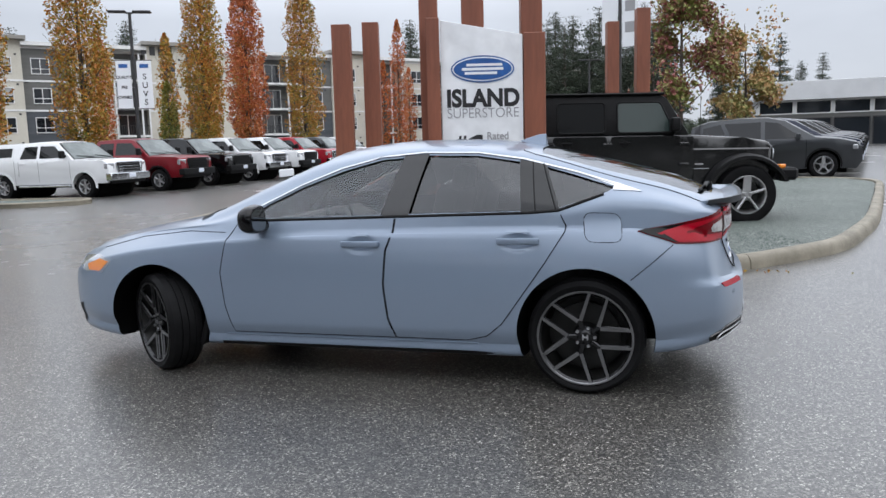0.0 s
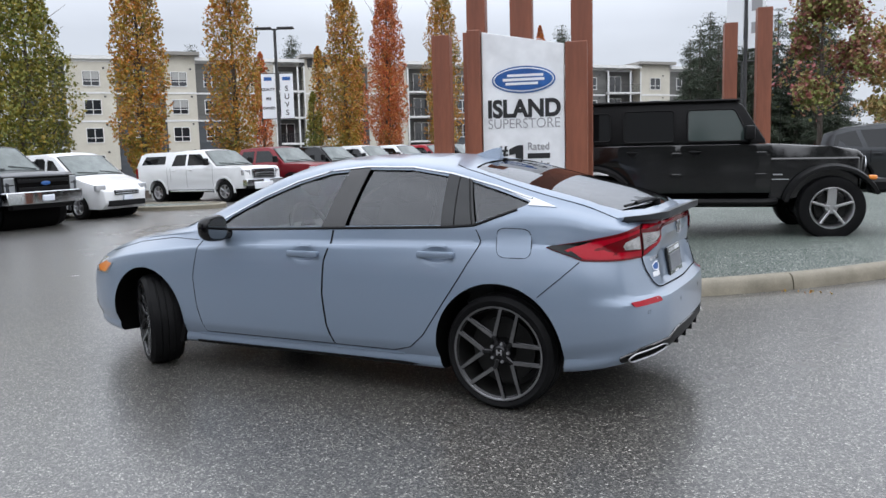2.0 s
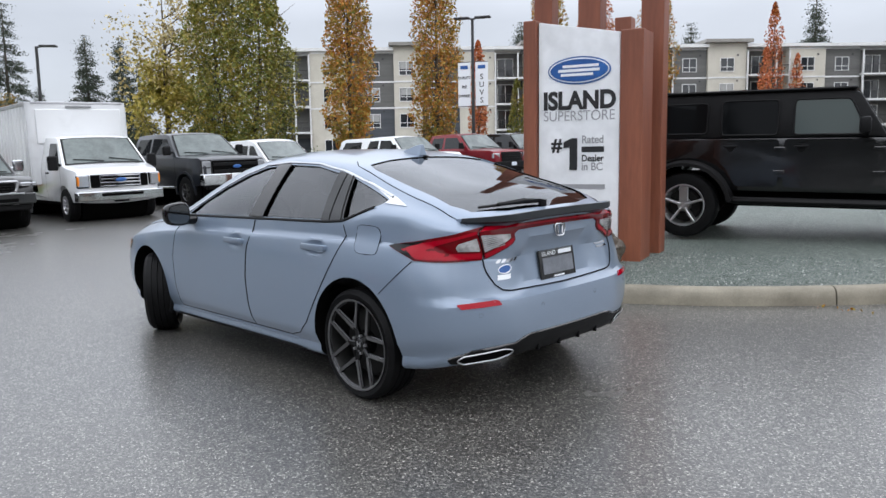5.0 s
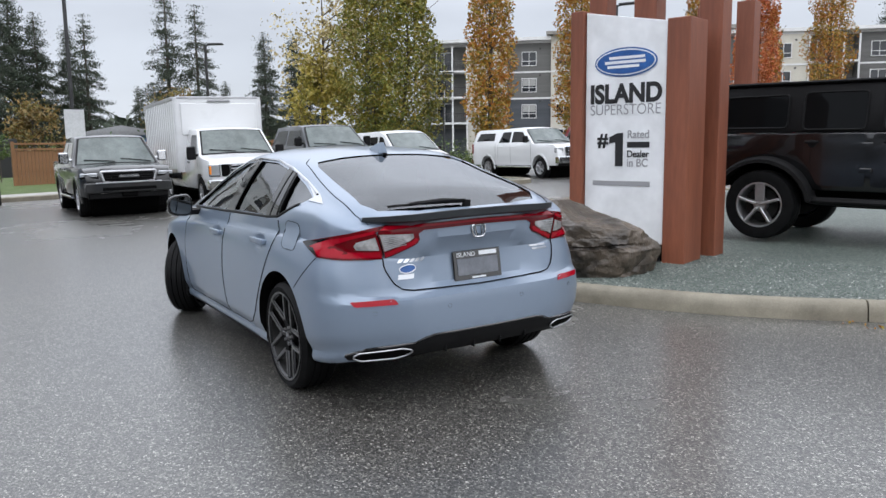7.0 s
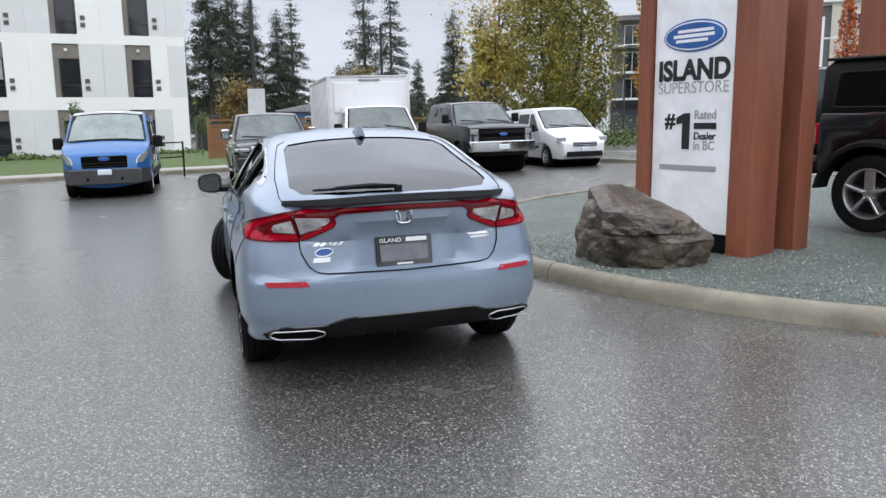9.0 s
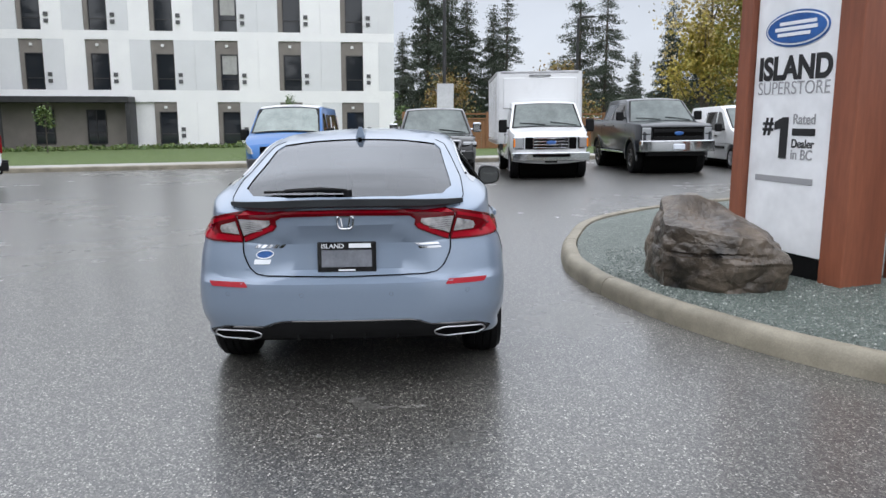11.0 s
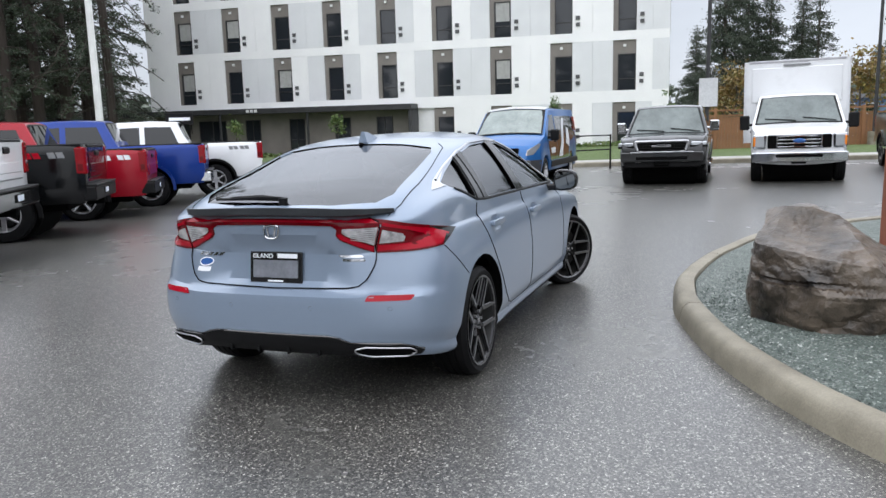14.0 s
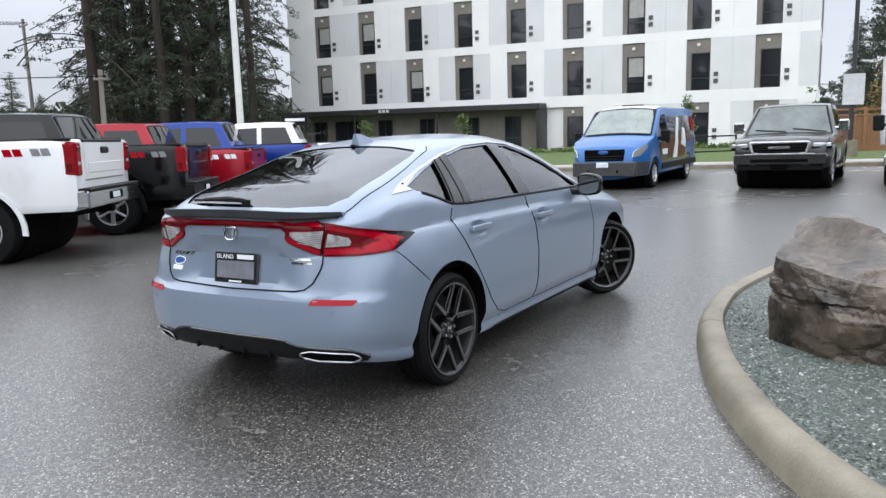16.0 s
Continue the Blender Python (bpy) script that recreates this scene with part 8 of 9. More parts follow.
# ---- lamp posts, poles, banners ----
def lamp_post(x, y, h, heads=2, banner=False, turn=0.0, label="dark square lamp post with flat heads"):
    p = thing("street_lamp", label, "lamp post", "lamp posts round the lot")
    p.matrix_basis = pose(x, y, ground_z(x, y), 0, 0, turn)
    bm = bmesh.new()
    cyl(bm, (0, 0, -0.1), (0, 0, h), 0.085, 0.065, n=12)
    part("pole", bm, DARK_METAL, p)
    bm = bmesh.new()
    cyl(bm, (0, 0, -0.1), (0, 0, 0.75), 0.26, n=16)
    part("footing", bm, CONCRETE, p)
    for s in ((1, -1) if heads == 2 else (1,)):
        bm = bmesh.new()
        box(bm, (s * 0.50, 0, h + 0.02), (0.75, 0.34, 0.09), 0.03)
        cyl(bm, (0, 0, h - 0.05), (s * 0.25, 0, h + 0.01), 0.04, n=8)
        part("lamp_head", bm, DARK_METAL, p)
    if banner:
        for s in (1, -1):
            bm = bmesh.new()
            span(bm, (s * 0.12, -0.012, h - 4.0), (s * 0.72, 0.012, h - 2.0), 0.004)
            bn = part("banner", bm, SIGN_EDGE, p)
            for z in (h - 4.02, h - 1.98):
                bm = bmesh.new()
                cyl(bm, (0, 0, z), (s * 0.75, 0, z), 0.016, n=8)
                part("banner_arm", bm, DARK_METAL, p)
            bm = bmesh.new()
            box(bm, (s * 0.42, -0.017, h - 2.22), (0.36, 0.008, 0.16), 0.0)
            part("banner_emblem", bm, SIGN_BLUE, bn)
            if s > 0:
                for k, ch in enumerate("SUVS"):
                    letters(ch, 0.34, SIGN_BLACK, bn, pose(0.42, -0.016, h - 2.78 - 0.36 * k, 90, 0, 0), "lettering", 0.002, 1.0, 0.004, "CENTER")
            else:
                for k, word in enumerate(("QUALITY", "PRE", "OWNED")):
                    letters(word, 0.17, SIGN_BLACK, bn, pose(-0.42, -0.016, h - 2.75 - 0.42 * k, 90, 0, 0), "lettering", 0.002, 0.85, 0.006, "CENTER")
    return p


lamp_post(-13.0, 33.4, 7.35, 2, True, 12)
lamp_post(-25.8, 14.5, 11.0, 1, False, 20)
lamp_post(-29.9, 23.0, 6.6, 1, False, 40)
lamp_post(12.0, 62.0, 7.4, 2, False, 0)
lamp_post(-36.0, 48.0, 7.0, 1, False, 60)
pole = thing("flag_pole", "tall white metal pole beside the parked pickups", "pole", m=pose(-34.0, -14.5, ground_z(-34, -14.5)))
bm = bmesh.new()
cyl(bm, (0, 0, 0), (0, 0, 16), 0.2, 0.14, n=14)
part("pole_shaft", bm, TRIM_WHITE, pole)
sgn = thing("pole_sign", "small pale sign plate on a dark pole", "sign", m=pose(-25.68, 14.5, 0, 0, 0, 74))
slab("sign_plate", (-0.35, -0.02, 1.75), (0.35, 0.02, 2.85), ROOF_PALE, sgn)
ban = thing("banner_pole", "slim pole with a pair of white vertical banners", "banner", m=pose(5.35, 23.0, ground_z(5.35, 23.0), 0, 0, -35))
bm = bmesh.new()
cyl(bm, (0, 0, 0), (0, 0, 7.4), 0.05, n=10)
part("pole_shaft", bm, DARK_METAL, ban)
slab("banner_cloth", (0.07, -0.01, 3.9), (0.55, 0.01, 6.4), SIGN_EDGE, ban)
slab("banner_cloth", (-0.55, -0.01, 4.0), (-0.07, 0.01, 6.4), SIGN_EDGE, ban)
for k in range(3):
    slab("banner_mark", (0.16, -0.016, 4.3 + 0.6 * k), (0.46, -0.011, 4.6 + 0.6 * k), SIGN_GREY, ban)

# ---- trees ----
BARK = grained("bark", (0.045, 0.035, 0.028), (0.11, 0.09, 0.075), 4, 0.85, 0.8, 0.02, 20, stretch=(1, 1, 0.25))
BARK_DARK = grained("conifer_bark", (0.018, 0.013, 0.010), (0.055, 0.042, 0.033), 4, 0.9, 0.8, 0.02, 20, stretch=(1, 1, 0.25))
L_AUTUMN = make_leaf("leaf_autumn", [(0.12, 0.13, 0.015), (0.29, 0.20, 0.02), (0.42, 0.18, 0.018), (0.38, 0.105, 0.016)])
L_RED = make_leaf("leaf_red", [(0.30, 0.14, 0.03), (0.44, 0.14, 0.025), (0.42, 0.085, 0.022), (0.46, 0.15, 0.05)])
L_OLIVE = make_leaf("leaf_olive", [(0.09, 0.12, 0.018), (0.15, 0.16, 0.02), (0.24, 0.20, 0.025), (0.34, 0.22, 0.03)])
L_YELLOW = make_leaf("leaf_yellow", [(0.14, 0.15, 0.03), (0.30, 0.26, 0.04), (0.42, 0.33, 0.06), (0.30, 0.22, 0.05)])
L_PALE = make_leaf("leaf_pale", [(0.30, 0.25, 0.10), (0.42, 0.34, 0.14), (0.48, 0.40, 0.20), (0.35, 0.25, 0.10)])
L_MAROON = make_leaf("leaf_maroon", [(0.17, 0.22, 0.05), (0.22, 0.22, 0.055), (0.26, 0.08, 0.065), (0.22, 0.04, 0.060)])
L_MIXED = make_leaf("leaf_mixed", [(0.20, 0.22, 0.06), (0.30, 0.25, 0.08), (0.42, 0.25, 0.10), (0.42, 0.17, 0.08)])
L_NEEDLE = make_leaf("needles", [(0.014, 0.025, 0.014), (0.024, 0.038, 0.020), (0.036, 0.052, 0.027), (0.046, 0.058, 0.030)])
L_DULL = make_leaf("leaf_dull", [(0.10, 0.10, 0.03), (0.17, 0.14, 0.03), (0.22, 0.13, 0.03), (0.13, 0.09, 0.03)])
L_SHRUB = make_leaf("shrub_leaf", [(0.03, 0.07, 0.015), (0.06, 0.11, 0.02), (0.10, 0.14, 0.03), (0.12, 0.12, 0.04)])


def leaf_mesh(name, pts, sizes, mat, rnd, droop=0.0, long=1.0):
    """Many small bent leaves at the given points, in one mesh."""
    verts, faces = [], []
    for (x, y, z), s in zip(pts, sizes):
        a, b = rnd.uniform(0, 6.283), rnd.uniform(-1.1, 1.1) - droop
        d = Vector((math.cos(a) * math.cos(b), math.sin(a) * math.cos(b), math.sin(b)))
        n = d.orthogonal().normalized()
        n.rotate(Matrix.Rotation(rnd.uniform(0, 6.283), 3, d))
        w = d.cross(n)
        i = len(verts)
        p = Vector((x, y, z))
        for q in (p - d * s * long * 0.5, p + w * s * 0.42 + n * s * 0.12, p + d * s * long * 0.5, p - w * s * 0.42 + n * s * 0.12):
            verts.append(q[:])
        faces += [(i, i + 1, i + 2), (i, i + 2, i + 3)]
    me = bpy.data.meshes.new(name)
    me.from_pydata(verts, [], faces)
    me.materials.append(mat)
    return me


def limbs(bm, rnd, h, r, count, spread, lo=0.2, up=0.75):
    cyl(bm, (0, 0, -0.3), (0, 0, h * 0.55), r, r * 0.55, n=10)
    cyl(bm, (0, 0, h * 0.55), (rnd.uniform(-0.1, 0.1), rnd.uniform(-0.1, 0.1), h * 0.95), r * 0.55, r * 0.12, n=8)
    ends = []
    for i in range(count):
        z = h * rnd.uniform(lo, 0.78)
        a = rnd.uniform(0, 6.283)
        l = spread * rnd.uniform(0.6, 1.0) * (1.15 - z / h)
        e = Vector((math.cos(a) * l, math.sin(a) * l, z + l * up * rnd.uniform(0.7, 1.4)))
        m = Vector((math.cos(a) * l * 0.45, math.sin(a) * l * 0.45, z + l * up * 0.4))
        cyl(bm, (0, 0, z), m, r * 0.28, r * 0.18, n=6)
        cyl(bm, m, e, r * 0.18, r * 0.05, n=6)
        ends.append((m, e))
    return ends


def columnar_tree(x, y, h, w, mat, label, seed, n=5200, size=0.17, lobes=1):
    """An upright tree with steep limbs; its crown is ragged, with gaps."""
    rnd = random.Random(seed)
    t = thing("tree", label, "tree", "upright trees along the lot")
    t.matrix_basis = pose(x, y, ground_z(x, y))
    bm = bmesh.new()
    stems = [(0.0, 0.0, h)] if lobes == 1 else [(-w * 0.22, 0, h), (w * 0.26, 0.1, h * 0.92)]
    for sx, sy, sh in stems:
        cyl(bm, (sx * 0.3, sy, -0.3), (sx, sy, sh * 0.5), 0.15, 0.09, n=10)
        cyl(bm, (sx, sy, sh * 0.5), (sx, sy, sh * 0.96), 0.09, 0.015, n=8)
        for i in range(26):
            z = sh * rnd.uniform(0.12, 0.8)
            a = rnd.uniform(0, 6.283)
            l = w * 0.4 * rnd.uniform(0.5, 1.0)
            cyl(bm, (sx, sy, z), (sx + math.cos(a) * l, sy + math.sin(a) * l, z + sh * 0.16), 0.03, 0.006, n=5)
    part("trunk", bm, BARK, t)
    pts, sz = [], []
    ph = rnd.uniform(0, 50)
    while len(pts) < n:
        sx, sy, sh = rnd.choice(stems)
        u = rnd.random()
        z = sh * (0.10 + 0.90 * u)
        prof = math.sin(math.pi * min(1.0, 0.06 + 0.94 * u ** 0.9)) ** 0.55 * (1.0 - 0.25 * u)
        rr = w / 2 * prof * (1 if lobes == 1 else 0.86)
        a = rnd.uniform(0, 6.283)
        lump = 0.80 + 0.40 * noise.noise((math.cos(a) * 1.5, math.sin(a) * 1.5 + ph, z * 1.1))
        k = math.sqrt(rnd.uniform(0.05, 1.0))
        px, py = sx + math.cos(a) * rr * lump * k, sy + math.sin(a) * rr * lump * k
        if noise.noise((px * 1.6 + ph, py * 1.6, z * 1.3)) < -0.36:
            continue
        pts.append((px, py, z))
        sz.append(size * rnd.uniform(0.55, 1.25))
    share("crown", leaf_mesh("crown", pts, sz, mat, rnd), t)
    return t


def broad_tree(x, y, h, w, mat, label, seed, n=5000, size=0.18, trunk=0.16, lo=0.25, gap=-0.1):
    rnd = random.Random(seed)
    t = thing("tree", label, "tree")
    t.matrix_basis = pose(x, y, ground_z(x, y))
    bm = bmesh.new()
    ends = limbs(bm, rnd, h, trunk, 18, w * 0.55, lo)
    part("trunk", bm, BARK, t)
    pts, sz = [], []
    ph = seed * 3.1
    clumps = [e.lerp(m, rnd.uniform(0, 0.5)) for m, e in ends for _ in range(3)] + [Vector((rnd.gauss(0, w * 0.12), rnd.gauss(0, w * 0.12), h * rnd.uniform(0.6, 0.97))) for _ in range(14)]
    while len(pts) < n:
        c = rnd.choice(clumps)
        r = w * 0.15
        p = c + Vector((rnd.gauss(0, r * 0.6), rnd.gauss(0, r * 0.6), rnd.gauss(0, r * 0.5)))
        if noise.noise((p.x * 1.2 + ph, p.y * 1.2, p.z * 1.2)) < gap or p.z < h * 0.12:
            continue
        pts.append(p[:])
        sz.append(size * rnd.uniform(0.55, 1.3))
    share("crown", leaf_mesh("crown", pts, sz, mat, rnd), t)
    return t


FIRS = {}


def conifer_meshes(kind):
    """A tall roadside conifer: bare straight trunk, uneven boughs with flat hanging clumps of needles, gaps between."""
    rnd = random.Random(170 + kind)
    bm = bmesh.new()
    cyl(bm, (0, 0, -0.02), (0, 0, 0.55), 0.0105, 0.0075, n=9)
    cyl(bm, (0, 0, 0.55), (0.002, 0.001, 0.985), 0.0075, 0.001, n=7)
    pts, sz = [], []
    bare = (0.05, 0.16, 0.09)[kind - 2]
    count = (130, 92, 112)[kind - 2]
    for i in range(count):
        u = bare + (0.985 - bare) * (i + rnd.random()) / count
        prof = (0.75 + 0.25 * min(1.0, (u - bare) / 0.18)) * (1.0 if u < 0.55 else ((1.0 - u) / 0.45) ** 0.8)
        l = 0.115 * prof * rnd.choice((0.35, 0.6, 0.8, 1.0, 1.2)) + 0.006
        a = rnd.uniform(0, 6.283)
        up, fall = rnd.uniform(0.0, 0.35), rnd.uniform(0.35, 0.9)
        line = []
        for k in range(7):
            t = k / 6
            line.append(Vector((math.cos(a + 0.25 * t) * l * t, math.sin(a + 0.25 * t) * l * t, u + l * (up * t - fall * t * t))))
        tube(bm, line, 0.0011, 4)
        if rnd.random() < 0.12 and u < 0.5:
            continue
        clumps = max(3, int(l * 75))
        for c in range(clumps):
            t = 0.22 + 0.78 * (c + rnd.random()) / clumps
            k = min(5, int(t * 6))
            p = line[k].lerp(line[k + 1], t * 6 - k)
            side = rnd.gauss(0, 0.16) * l * (1.1 - t * 0.6)
            p = p + Vector((-math.sin(a) * side, math.cos(a) * side, -abs(side) * 0.35))
            if noise.noise(p * 38.0) < -0.18:
                continue
            for _ in range(30):
                pts.append((p.x + rnd.gauss(0, 0.0062), p.y + rnd.gauss(0, 0.0062), p.z + rnd.gauss(-0.002, 0.0030)))
                sz.append(rnd.uniform(0.0020, 0.0040))
    return mesh_from("trunk", bm, BARK_DARK), leaf_mesh("foliage", pts, sz, L_NEEDLE, rnd, 0.5, 2.2)


def fir_meshes(kind):
    """A fir: whorls of drooping boughs with hanging needles. kind 0 is full, 1 is thin; the rest are tall and bare-stemmed."""
    if kind in FIRS:
        return FIRS[kind]
    if kind > 1:
        FIRS[kind] = conifer_meshes(kind)
        return FIRS[kind]
    rnd = random.Random(70 + kind)
    bm = bmesh.new()
    cyl(bm, (0, 0, -0.02), (0, 0, 0.98), 0.016, 0.002, n=8)
    lo = (0.06, 0.16)[kind]
    wide = (0.26, 0.22)[kind]
    pts, sz = [], []
    whorls = (34, 26)[kind]
    for i in range(whorls):
        u = i / (whorls - 1)
        z = lo + (0.985 - lo) * u
        reach = wide * ((1 - u) ** 0.85 + 0.03)
        for k in range(rnd.randint(4, 6)):
            a = rnd.uniform(0, 6.283)
            l = reach * rnd.uniform(0.55, 1.12)
            if kind == 1 and rnd.random() < 0.25:
                continue
            tip = Vector((math.cos(a) * l, math.sin(a) * l, z - l * rnd.uniform(0.12, 0.5)))
            base = Vector((0, 0, z))
            cyl(bm, base, tip, 0.0022, 0.0007, n=4, caps=False)
            m = max(10, int(l * 1500))
            for j in range(m):
                t = (j + rnd.random()) / m
                p = base.lerp(tip, 0.12 + 0.88 * t)
                sp = 0.012 + 0.020 * (1 - t)
                pts.append((p.x + rnd.gauss(0, sp), p.y + rnd.gauss(0, sp), p.z + rnd.uniform(-0.018, 0.005)))
                sz.append(rnd.uniform(0.004, 0.0095))
    FIRS[kind] = (mesh_from("trunk", bm, BARK), leaf_mesh("foliage", pts, sz, L_NEEDLE, rnd, 0.5, 1.5))
    return FIRS[kind]


def fir(x, y, h, kind, label="dark green fir tree in the distance", turn=0.0, fat=1.0, group="distant firs"):
    t = thing("fir_tree", label, "tree", group)
    t.matrix_basis = pose(x, y, ground_z(x, y), 0, 0, turn) @ Matrix.Diagonal((h * fat, h * fat, h, 1))
    a, b = fir_meshes(kind)
    share("trunk", a, t)
    share("foliage", b, t)
    return t


def at_angle(deg, d, x0=4.0, y0=2.0):
    return x0 - d * math.sin(radians(deg)), y0 + d * math.cos(radians(deg))


columnar_tree(-18.7, 31.5, 11.2, 3.5, L_AUTUMN, "upright tree with orange and green autumn leaves", 1, 15000, 0.135)
columnar_tree(-16.6, 36.4, 11.8, 3.9, L_AUTUMN, "upright tree with orange and green autumn leaves", 2, 15000, 0.135)
columnar_tree(-13.0, 43.2, 12.2, 3.3, L_AUTUMN, "slim upright tree turning orange", 3, 15000, 0.135)
columnar_tree(-11.9, 48.6, 12.6, 3.6, L_RED, "upright tree with red autumn leaves", 4, 15000, 0.135)
columnar_tree(-9.2, 53.2, 13.2, 3.9, L_AUTUMN, "upright tree turning orange over olive", 5, 15000, 0.135)
columnar_tree(-3.6, 70.0, 12.5, 2.6, L_RED, "upright tree with thin rust-coloured leaves", 6, 3200)
columnar_tree(-15.5, 44.5, 5.5, 1.6, L_OLIVE, "small upright tree still green", 7, 2200, 0.15)
columnar_tree(-27.6, 33.2, 12.6, 6.6, L_OLIVE, "broad upright tree with olive leaves", 8, 34000, 0.16, 2)
broad_tree(-34.5, 34.5, 12.5, 8.5, L_PALE, "thin tree with pale yellow leaves", 9, 3200, 0.2, 0.16, 0.3, 0.05)
broad_tree(-33.0, 33.0, 7.5, 4.8, L_YELLOW, "yellow-leaved tree beyond the lot", 10, 6000, 0.2, 0.14, 0.15)
broad_tree(-40.0, 27.0, 5.0, 4.5, L_DULL, "small golden tree behind the fence", 11, 2600, 0.18, 0.09, 0.1)
broad_tree(-62.0, 27.0, 6.0, 5.0, L_DULL, "golden bush tree before the firs", 12, 2600, 0.24, 0.1, 0.1)
broad_tree(8.2, 26.3, 7.3, 3.3, L_MAROON, "ornamental tree with maroon and green leaves", 13, 8500, 0.13, 0.09, 0.2, 0.0)
broad_tree(10.9, 27.6, 5.3, 2.9, L_MIXED, "small tree with green and rust leaves", 14, 5600, 0.13, 0.07, 0.2, -0.02)
for i in range(9):
    columnar_tree(-6.5 + 2.1 * i + (i % 3) * 0.7, 92 + 4.5 * i, 11.5 - 0.5 * (i % 3), 2.6, L_RED, "distant upright tree with sparse red leaves", 20 + i, 1300, 0.26)
for i, (a, d) in enumerate(((-4.0, 64), (-2.0, 70), (1.0, 66), (5.0, 69))):
    x, y = at_angle(a + 22, d)
    columnar_tree(x, y, 11.0, 2.6, L_RED if i % 2 else L_AUTUMN, "upright autumn tree before the apartment house", 40 + i, 2600, 0.22)

# firs behind the fence, past the box truck, and round the back
for k, (a, d, h, kind) in enumerate(((69.5, 118, 20, 0), (72.3, 112, 25, 0), (70.9, 118, 24, 0), (67.6, 122, 19, 0), (66.6, 118, 20, 1), (61.4, 122, 25, 1), (59.5, 118, 22, 1), (74.2, 122, 15, 0),
                                     (55.0, 108, 17, 0), (53.0, 102, 16, 0), (52.0, 98, 13, 1), (63.3, 140, 12, 0), (57.5, 140, 13, 0), (47.5, 95, 14, 0), (24.0, 150, 26, 0), (31.0, 150, 24, 1), (12.0, 150, 24, 1), (4.0, 160, 28, 0))):
    x, y = at_angle(a, d, 5.5, 3.5)
    fir(x, y, h, kind, turn=k * 47)
for k in range(16):
    x, y = at_angle(-7.0 - 0.62 * k, 78 + (k * 5) % 13, 0.5, 0.0)
    fir(x, y, 11.5 + (k * 7) % 5, k % 2, turn=k * 61, fat=1.1)
for k in range(6):
    x, y = at_angle(-19.5 - 1.3 * k, 88 + 3 * k, 0.5, 0.0)
    fir(x, y, 9.5 + (k * 5) % 4, k % 2, turn=k * 31)
for k in range(18):
    x, y = at_angle(117.4 + 0.60 * k + 0.5 * ((k * 3) % 5) / 5, 50 + (k * 7) % 23, 5.3, 6.7)
    fir(x, y, 24 + (k * 11) % 9, 2 + k % 3, "tall dark conifer with a bare lower trunk", k * 53, 1.15, "tall conifers at the roadside")

for k in range(11):
    x, y = at_angle(115.5 + 1.3 * k, 78 + (k * 5) % 11, 5.3, 6.7)
    fir(x, y, 6.0 + (k * 7) % 4, k % 2, "young dark fir under tall conifers", k * 41, 1.5, "young firs at the roadside")
for k in range(8):
    x, y = at_angle(131 + 1.6 * k, 110 + (k * 5) % 11, 5.3, 6.7)
    fir(x, y, 8 + (k * 7) % 4, k % 2, turn=k * 41, fat=1.4)

# woods behind the lot, as the car's windows mirror them
for k in range(30):
    x, y = at_angle(145 + 4.1 * k, 46 + (k * 7) % 17, 2.0, 2.0)
    fir(x, y, 17 + (k * 11) % 8, k % 2, "dark fir at the back of the lot", k * 53, 1.1, "firs behind the lot")


def low_growth(name, x0, x1, y0, y1, n, h, mat, label, seed, slope=0.0):
    rnd = random.Random(seed)
    pts, sz = [], []
    while len(pts) < n:
        x, y = rnd.uniform(x0, x1), rnd.uniform(y0, y1)
        x += slope * (y - y0)
        top = h * (0.55 + 0.6 * noise.noise((x * 0.6, y * 0.6, seed)))
        pts.append((x, y, ground_z(x, y) + 0.12 + max(0.05, top) * rnd.random()))
        sz.append(rnd.uniform(0.10, 0.24))
    ob = new(name, leaf_mesh(name, pts, sz, mat, rnd))
    tagged(ob, label, "shrubs", kind="stuff")


low_growth("hedge", -45.8, -43.6, -20.0, 17.0, 4600, 0.5, L_SHRUB, "low green shrubs along the white block", 61, 0.08)
low_growth("undergrowth", -64, -40, 22, 60, 9000, 3.2, L_SHRUB, "tangled green undergrowth beyond the fence", 62)
low_growth("bank_growth", -34, -21, 29, 40, 5200, 0.9, L_SHRUB, "rough grass and weeds on the bank", 63)
low_growth("roadside_growth", -75, -30, -58, -28, 9000, 3.0, L_NEEDLE, "dark undergrowth beneath the conifers", 64)
for k, (x, y) in enumerate(((-38.0, 9.5), (-39.5, -3.0), (-40.8, -9.5), (-36.5, 15.5))):
    broad_tree(x, y, 3.1, 1.3, L_SHRUB, "young staked street tree on the lawn", 80 + k, 420, 0.13, 0.035, 0.35)

# far wooded skyline
def far_woods():
    rnd = random.Random(9)
    pts, sz = [], []
    for k in range(15000):
        a = rnd.uniform(-60, 200)
        d = rnd.uniform(230, 300)
        x, y = at_angle(a, d)
        top = 9 + 6 * noise.noise((a * 0.09, 1.0, 0.0)) + 4 * noise.noise((a * 0.7, 4.0, 0.0))
        pts.append((x, y, rnd.random() ** 0.7 * max(3, top)))
        sz.append(rnd.uniform(1.2, 3.0))
    ob = new("far_woods", leaf_mesh("far_woods", pts, sz, L_NEEDLE, rnd, 0.3, 1.4))
    tagged(ob, "dark wooded ridge along the horizon", "woods", kind="stuff")


far_woods()

# ---- small things round the lot ----
POLE_WOOD = grained("weathered_pole", (0.16, 0.14, 0.12), (0.27, 0.25, 0.22), 3, 0.8, 0.4, 0.004, 30, stretch=(1, 1, 0.1))
SIDING_BLUE = grained("blue_siding", (0.07, 0.12, 0.22), (0.10, 0.17, 0.29), 1.5, 0.7, 0.2, 0.003, 8)


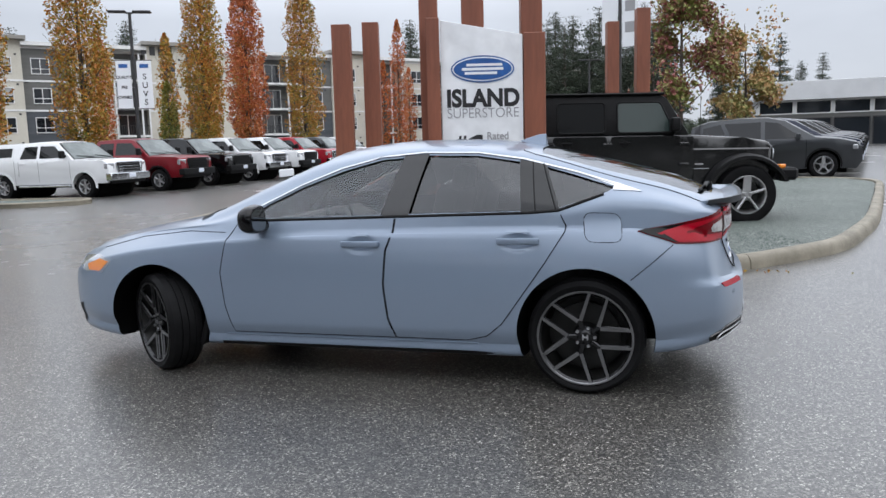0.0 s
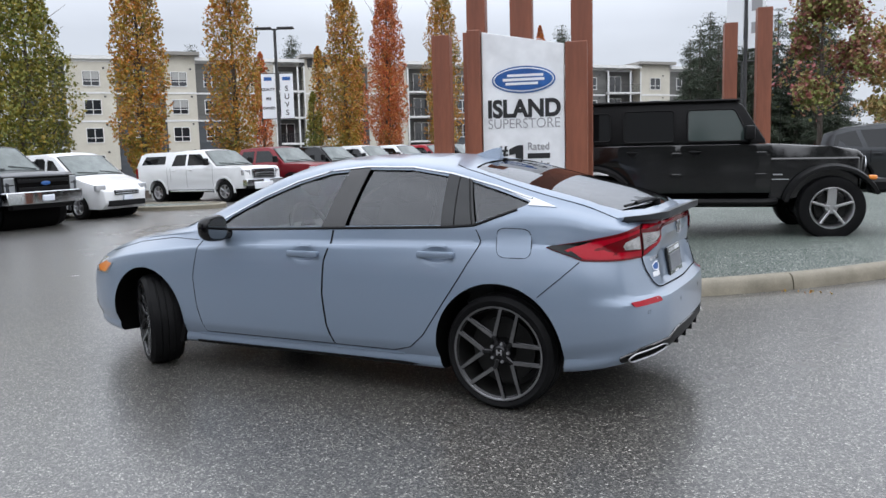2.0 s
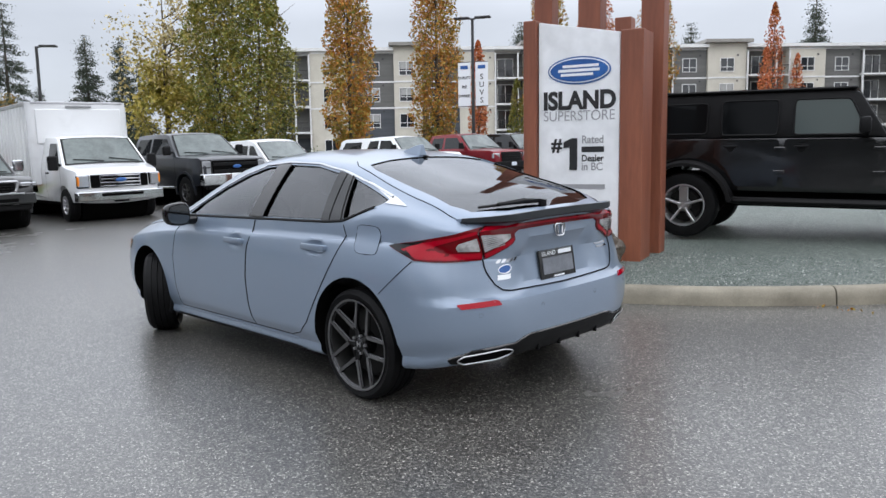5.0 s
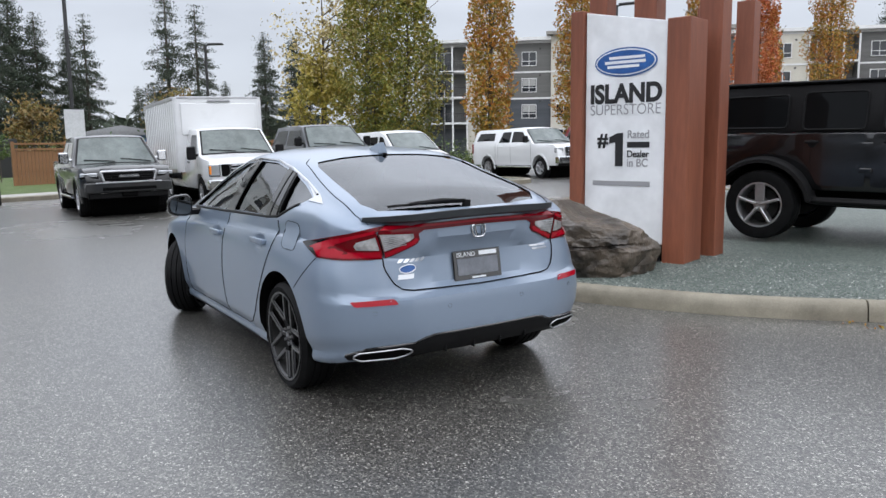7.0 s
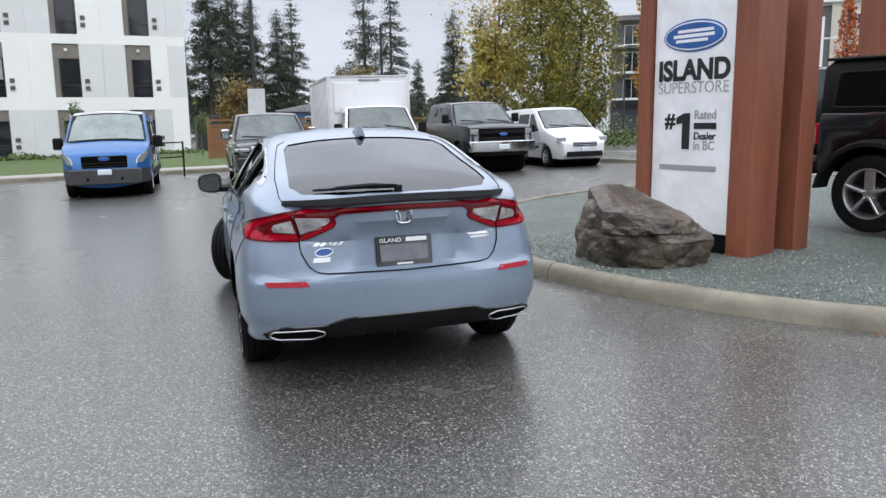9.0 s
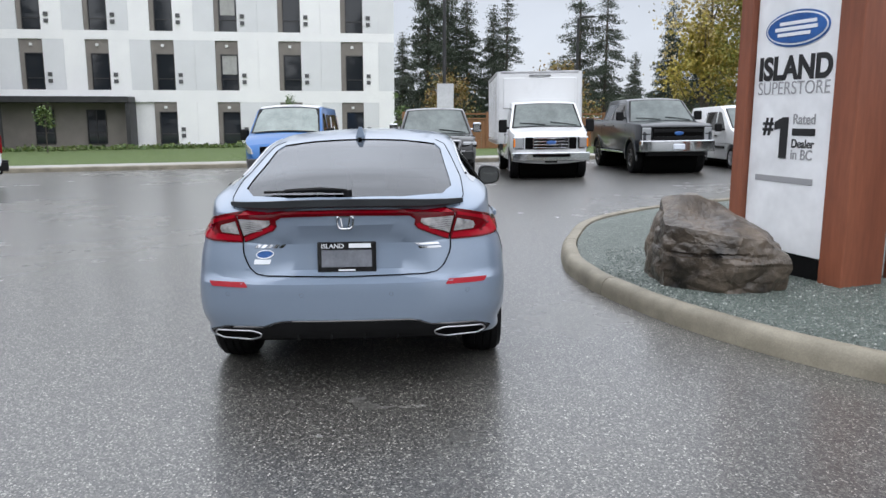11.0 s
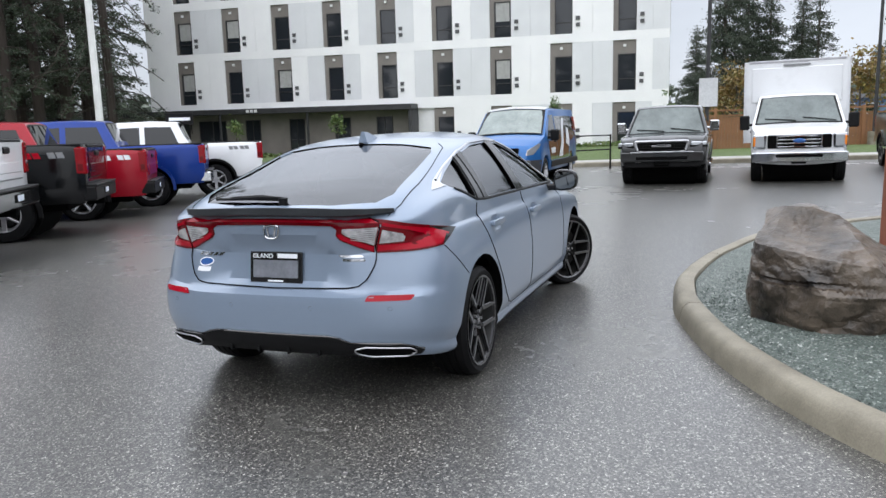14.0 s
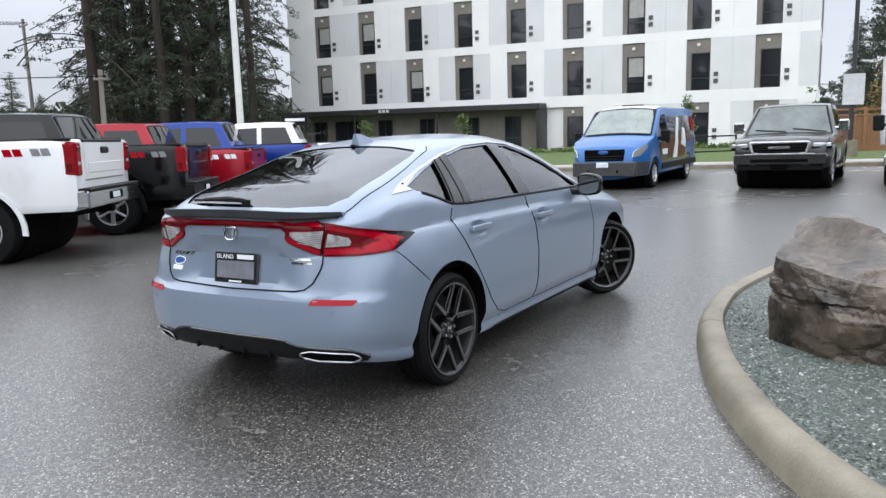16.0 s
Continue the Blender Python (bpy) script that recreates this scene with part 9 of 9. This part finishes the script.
def build_utility_pole(x, y, h, lean):
    p = thing("utility_pole", "weathered wooden utility pole carrying dark cables", "pole", m=pose(x, y, ground_z(x, y), 0, lean, 60))
    bm = bmesh.new()
    cyl(bm, (0, 0, -0.4), (0, 0, h), 0.17, 0.12, n=12)
    part("pole_shaft", bm, POLE_WOOD, p)
    bm = bmesh.new()
    box(bm, (0, 0, h - 0.5), (1.8, 0.10, 0.12), 0.01)
    part("cross_arm", bm, POLE_WOOD, p)
    for k in (-0.8, 0.0, 0.8):
        bm = bmesh.new()
        lathe(bm, [(0.0, 0.0), (0.035, 0.0), (0.05, 0.05), (0.03, 0.10), (0.045, 0.14), (0.0, 0.16)], 10)
        bmesh.ops.transform(bm, matrix=Matrix.Translation((k, 0, h - 0.44)) @ Matrix.Rotation(radians(90), 4, "X"), verts=bm.verts[:])
        part("insulator", bm, PLATE_DULL, p)
        for far in (-30.0,):
            bm = bmesh.new()
            tube(bm, [Vector((k, far * i / 10, h - 0.34 - 1.6 * (i / 10) * (2 - i / 10) * 0.5)) for i in range(11)], 0.022, 4)
            part("cable", bm, UNDER, p)
    return p


ux, uy = at_angle(127.4, 46, 5.3, 6.7)
build_utility_pole(ux, uy, 5.6, 3)
ux, uy = at_angle(131.5, 70, 5.3, 6.7)
build_utility_pole(ux, uy, 11.5, 0)


def build_low_house(x, y, turn):
    """A blue two-storey house far behind the trees."""
    h = thing("house", "distant low blue house with pale trim", "house", m=pose(x, y, ground_z(x, y) - 0.2, 0, 0, turn))
    bm = bmesh.new()
    span(bm, (-4.5, 0, 0), (4.5, 7, 3.3), 0.02)
    part("wall", bm, SIDING_BLUE, h)
    bm = hull([(-4.9, 3.3), (4.9, 3.3), (4.9, 3.5), (0.0, 4.4), (-4.9, 3.5)], lambda a, b: 4.0, [], [], 0.02)
    bmesh.ops.translate(bm, vec=(0, 3.5, 0), verts=bm.verts[:])
    part("roof", bm, PLATE_DULL, h)
    for i in range(4):
        w = part("window", slab_box((-3.7 + 2.1 * i, -0.06, 1.7), (-2.5 + 2.1 * i, 0.02, 2.8), 0.03), SIGN_EDGE, h)
        part("pane", slab_box((-3.6 + 2.1 * i, -0.075, 1.8), (-2.6 + 2.1 * i, -0.05, 2.7), 0.0), CAR_PANE, w)


def slab_box(a, b, bevel):
    bm = bmesh.new()
    span(bm, a, b, bevel)
    return bm


hx, hy = at_angle(63.3, 92, 4.1, 1.1)
build_low_house(hx, hy, 63)


def build_railing(x, y, turn, n=3):
    """A thin black rail on posts at the edge of the lawn."""
    r = thing("railing", "thin black metal railing beside the lawn", "railing", m=pose(x, y, ground_z(x, y) + 0.1, 0, 0, turn))
    for i in range(n):
        bm = bmesh.new()
        cyl(bm, (1.8 * i, 0, -0.2), (1.8 * i, 0, 1.05), 0.03, n=10)
        part("post", bm, PLASTIC, r)
    for z in (0.55, 1.02):
        bm = bmesh.new()
        cyl(bm, (0, 0, z), (1.8 * (n - 1), 0, z), 0.022, n=8)
        part("rail", bm, PLASTIC, r)


build_railing(-20.6, 9.9, 300)

# a few fallen leaves along the kerb
rnd = random.Random(5)
spots, sizes = [], []
for i in range(20):
    t = rnd.gauss(0.0, 0.16) if i < 13 else rnd.uniform(-0.9, 0.9)
    x, y = 3.02 + t, 7.50 - 0.42 * t - abs(rnd.gauss(0, 0.05))
    spots.append((x, y, ground_z(x, y) + 0.010))
    sizes.append(rnd.uniform(0.015, 0.035))
litter = new("leaf_litter", leaf_mesh("leaf_litter", spots, sizes, L_AUTUMN, rnd))
tagged(litter, "scattered wet orange leaves lying along the kerb", "leaves", kind="stuff")


def build_bed_sign(x, y, z, turn):
    s = thing("bed_sign", "small dark sign board standing in a pickup bed", "sign", m=pose(x, y, z, 0, 0, turn))
    part("board", slab_box((-0.35, -0.015, 0.0), (0.35, 0.015, 0.30), 0.005), PLASTIC, s)
    part("board_bar", slab_box((-0.27, -0.02, 0.11), (0.27, -0.014, 0.19), 0.0), SIGN_EDGE, s)
    for k in (-0.3, 0.3):
        bm = bmesh.new()
        cyl(bm, (k, 0, -0.25), (k, 0, 0.02), 0.012, n=8)
        part("leg", bm, PLASTIC, s)


build_bed_sign(-14.6, -2.4, 1.55, 120)
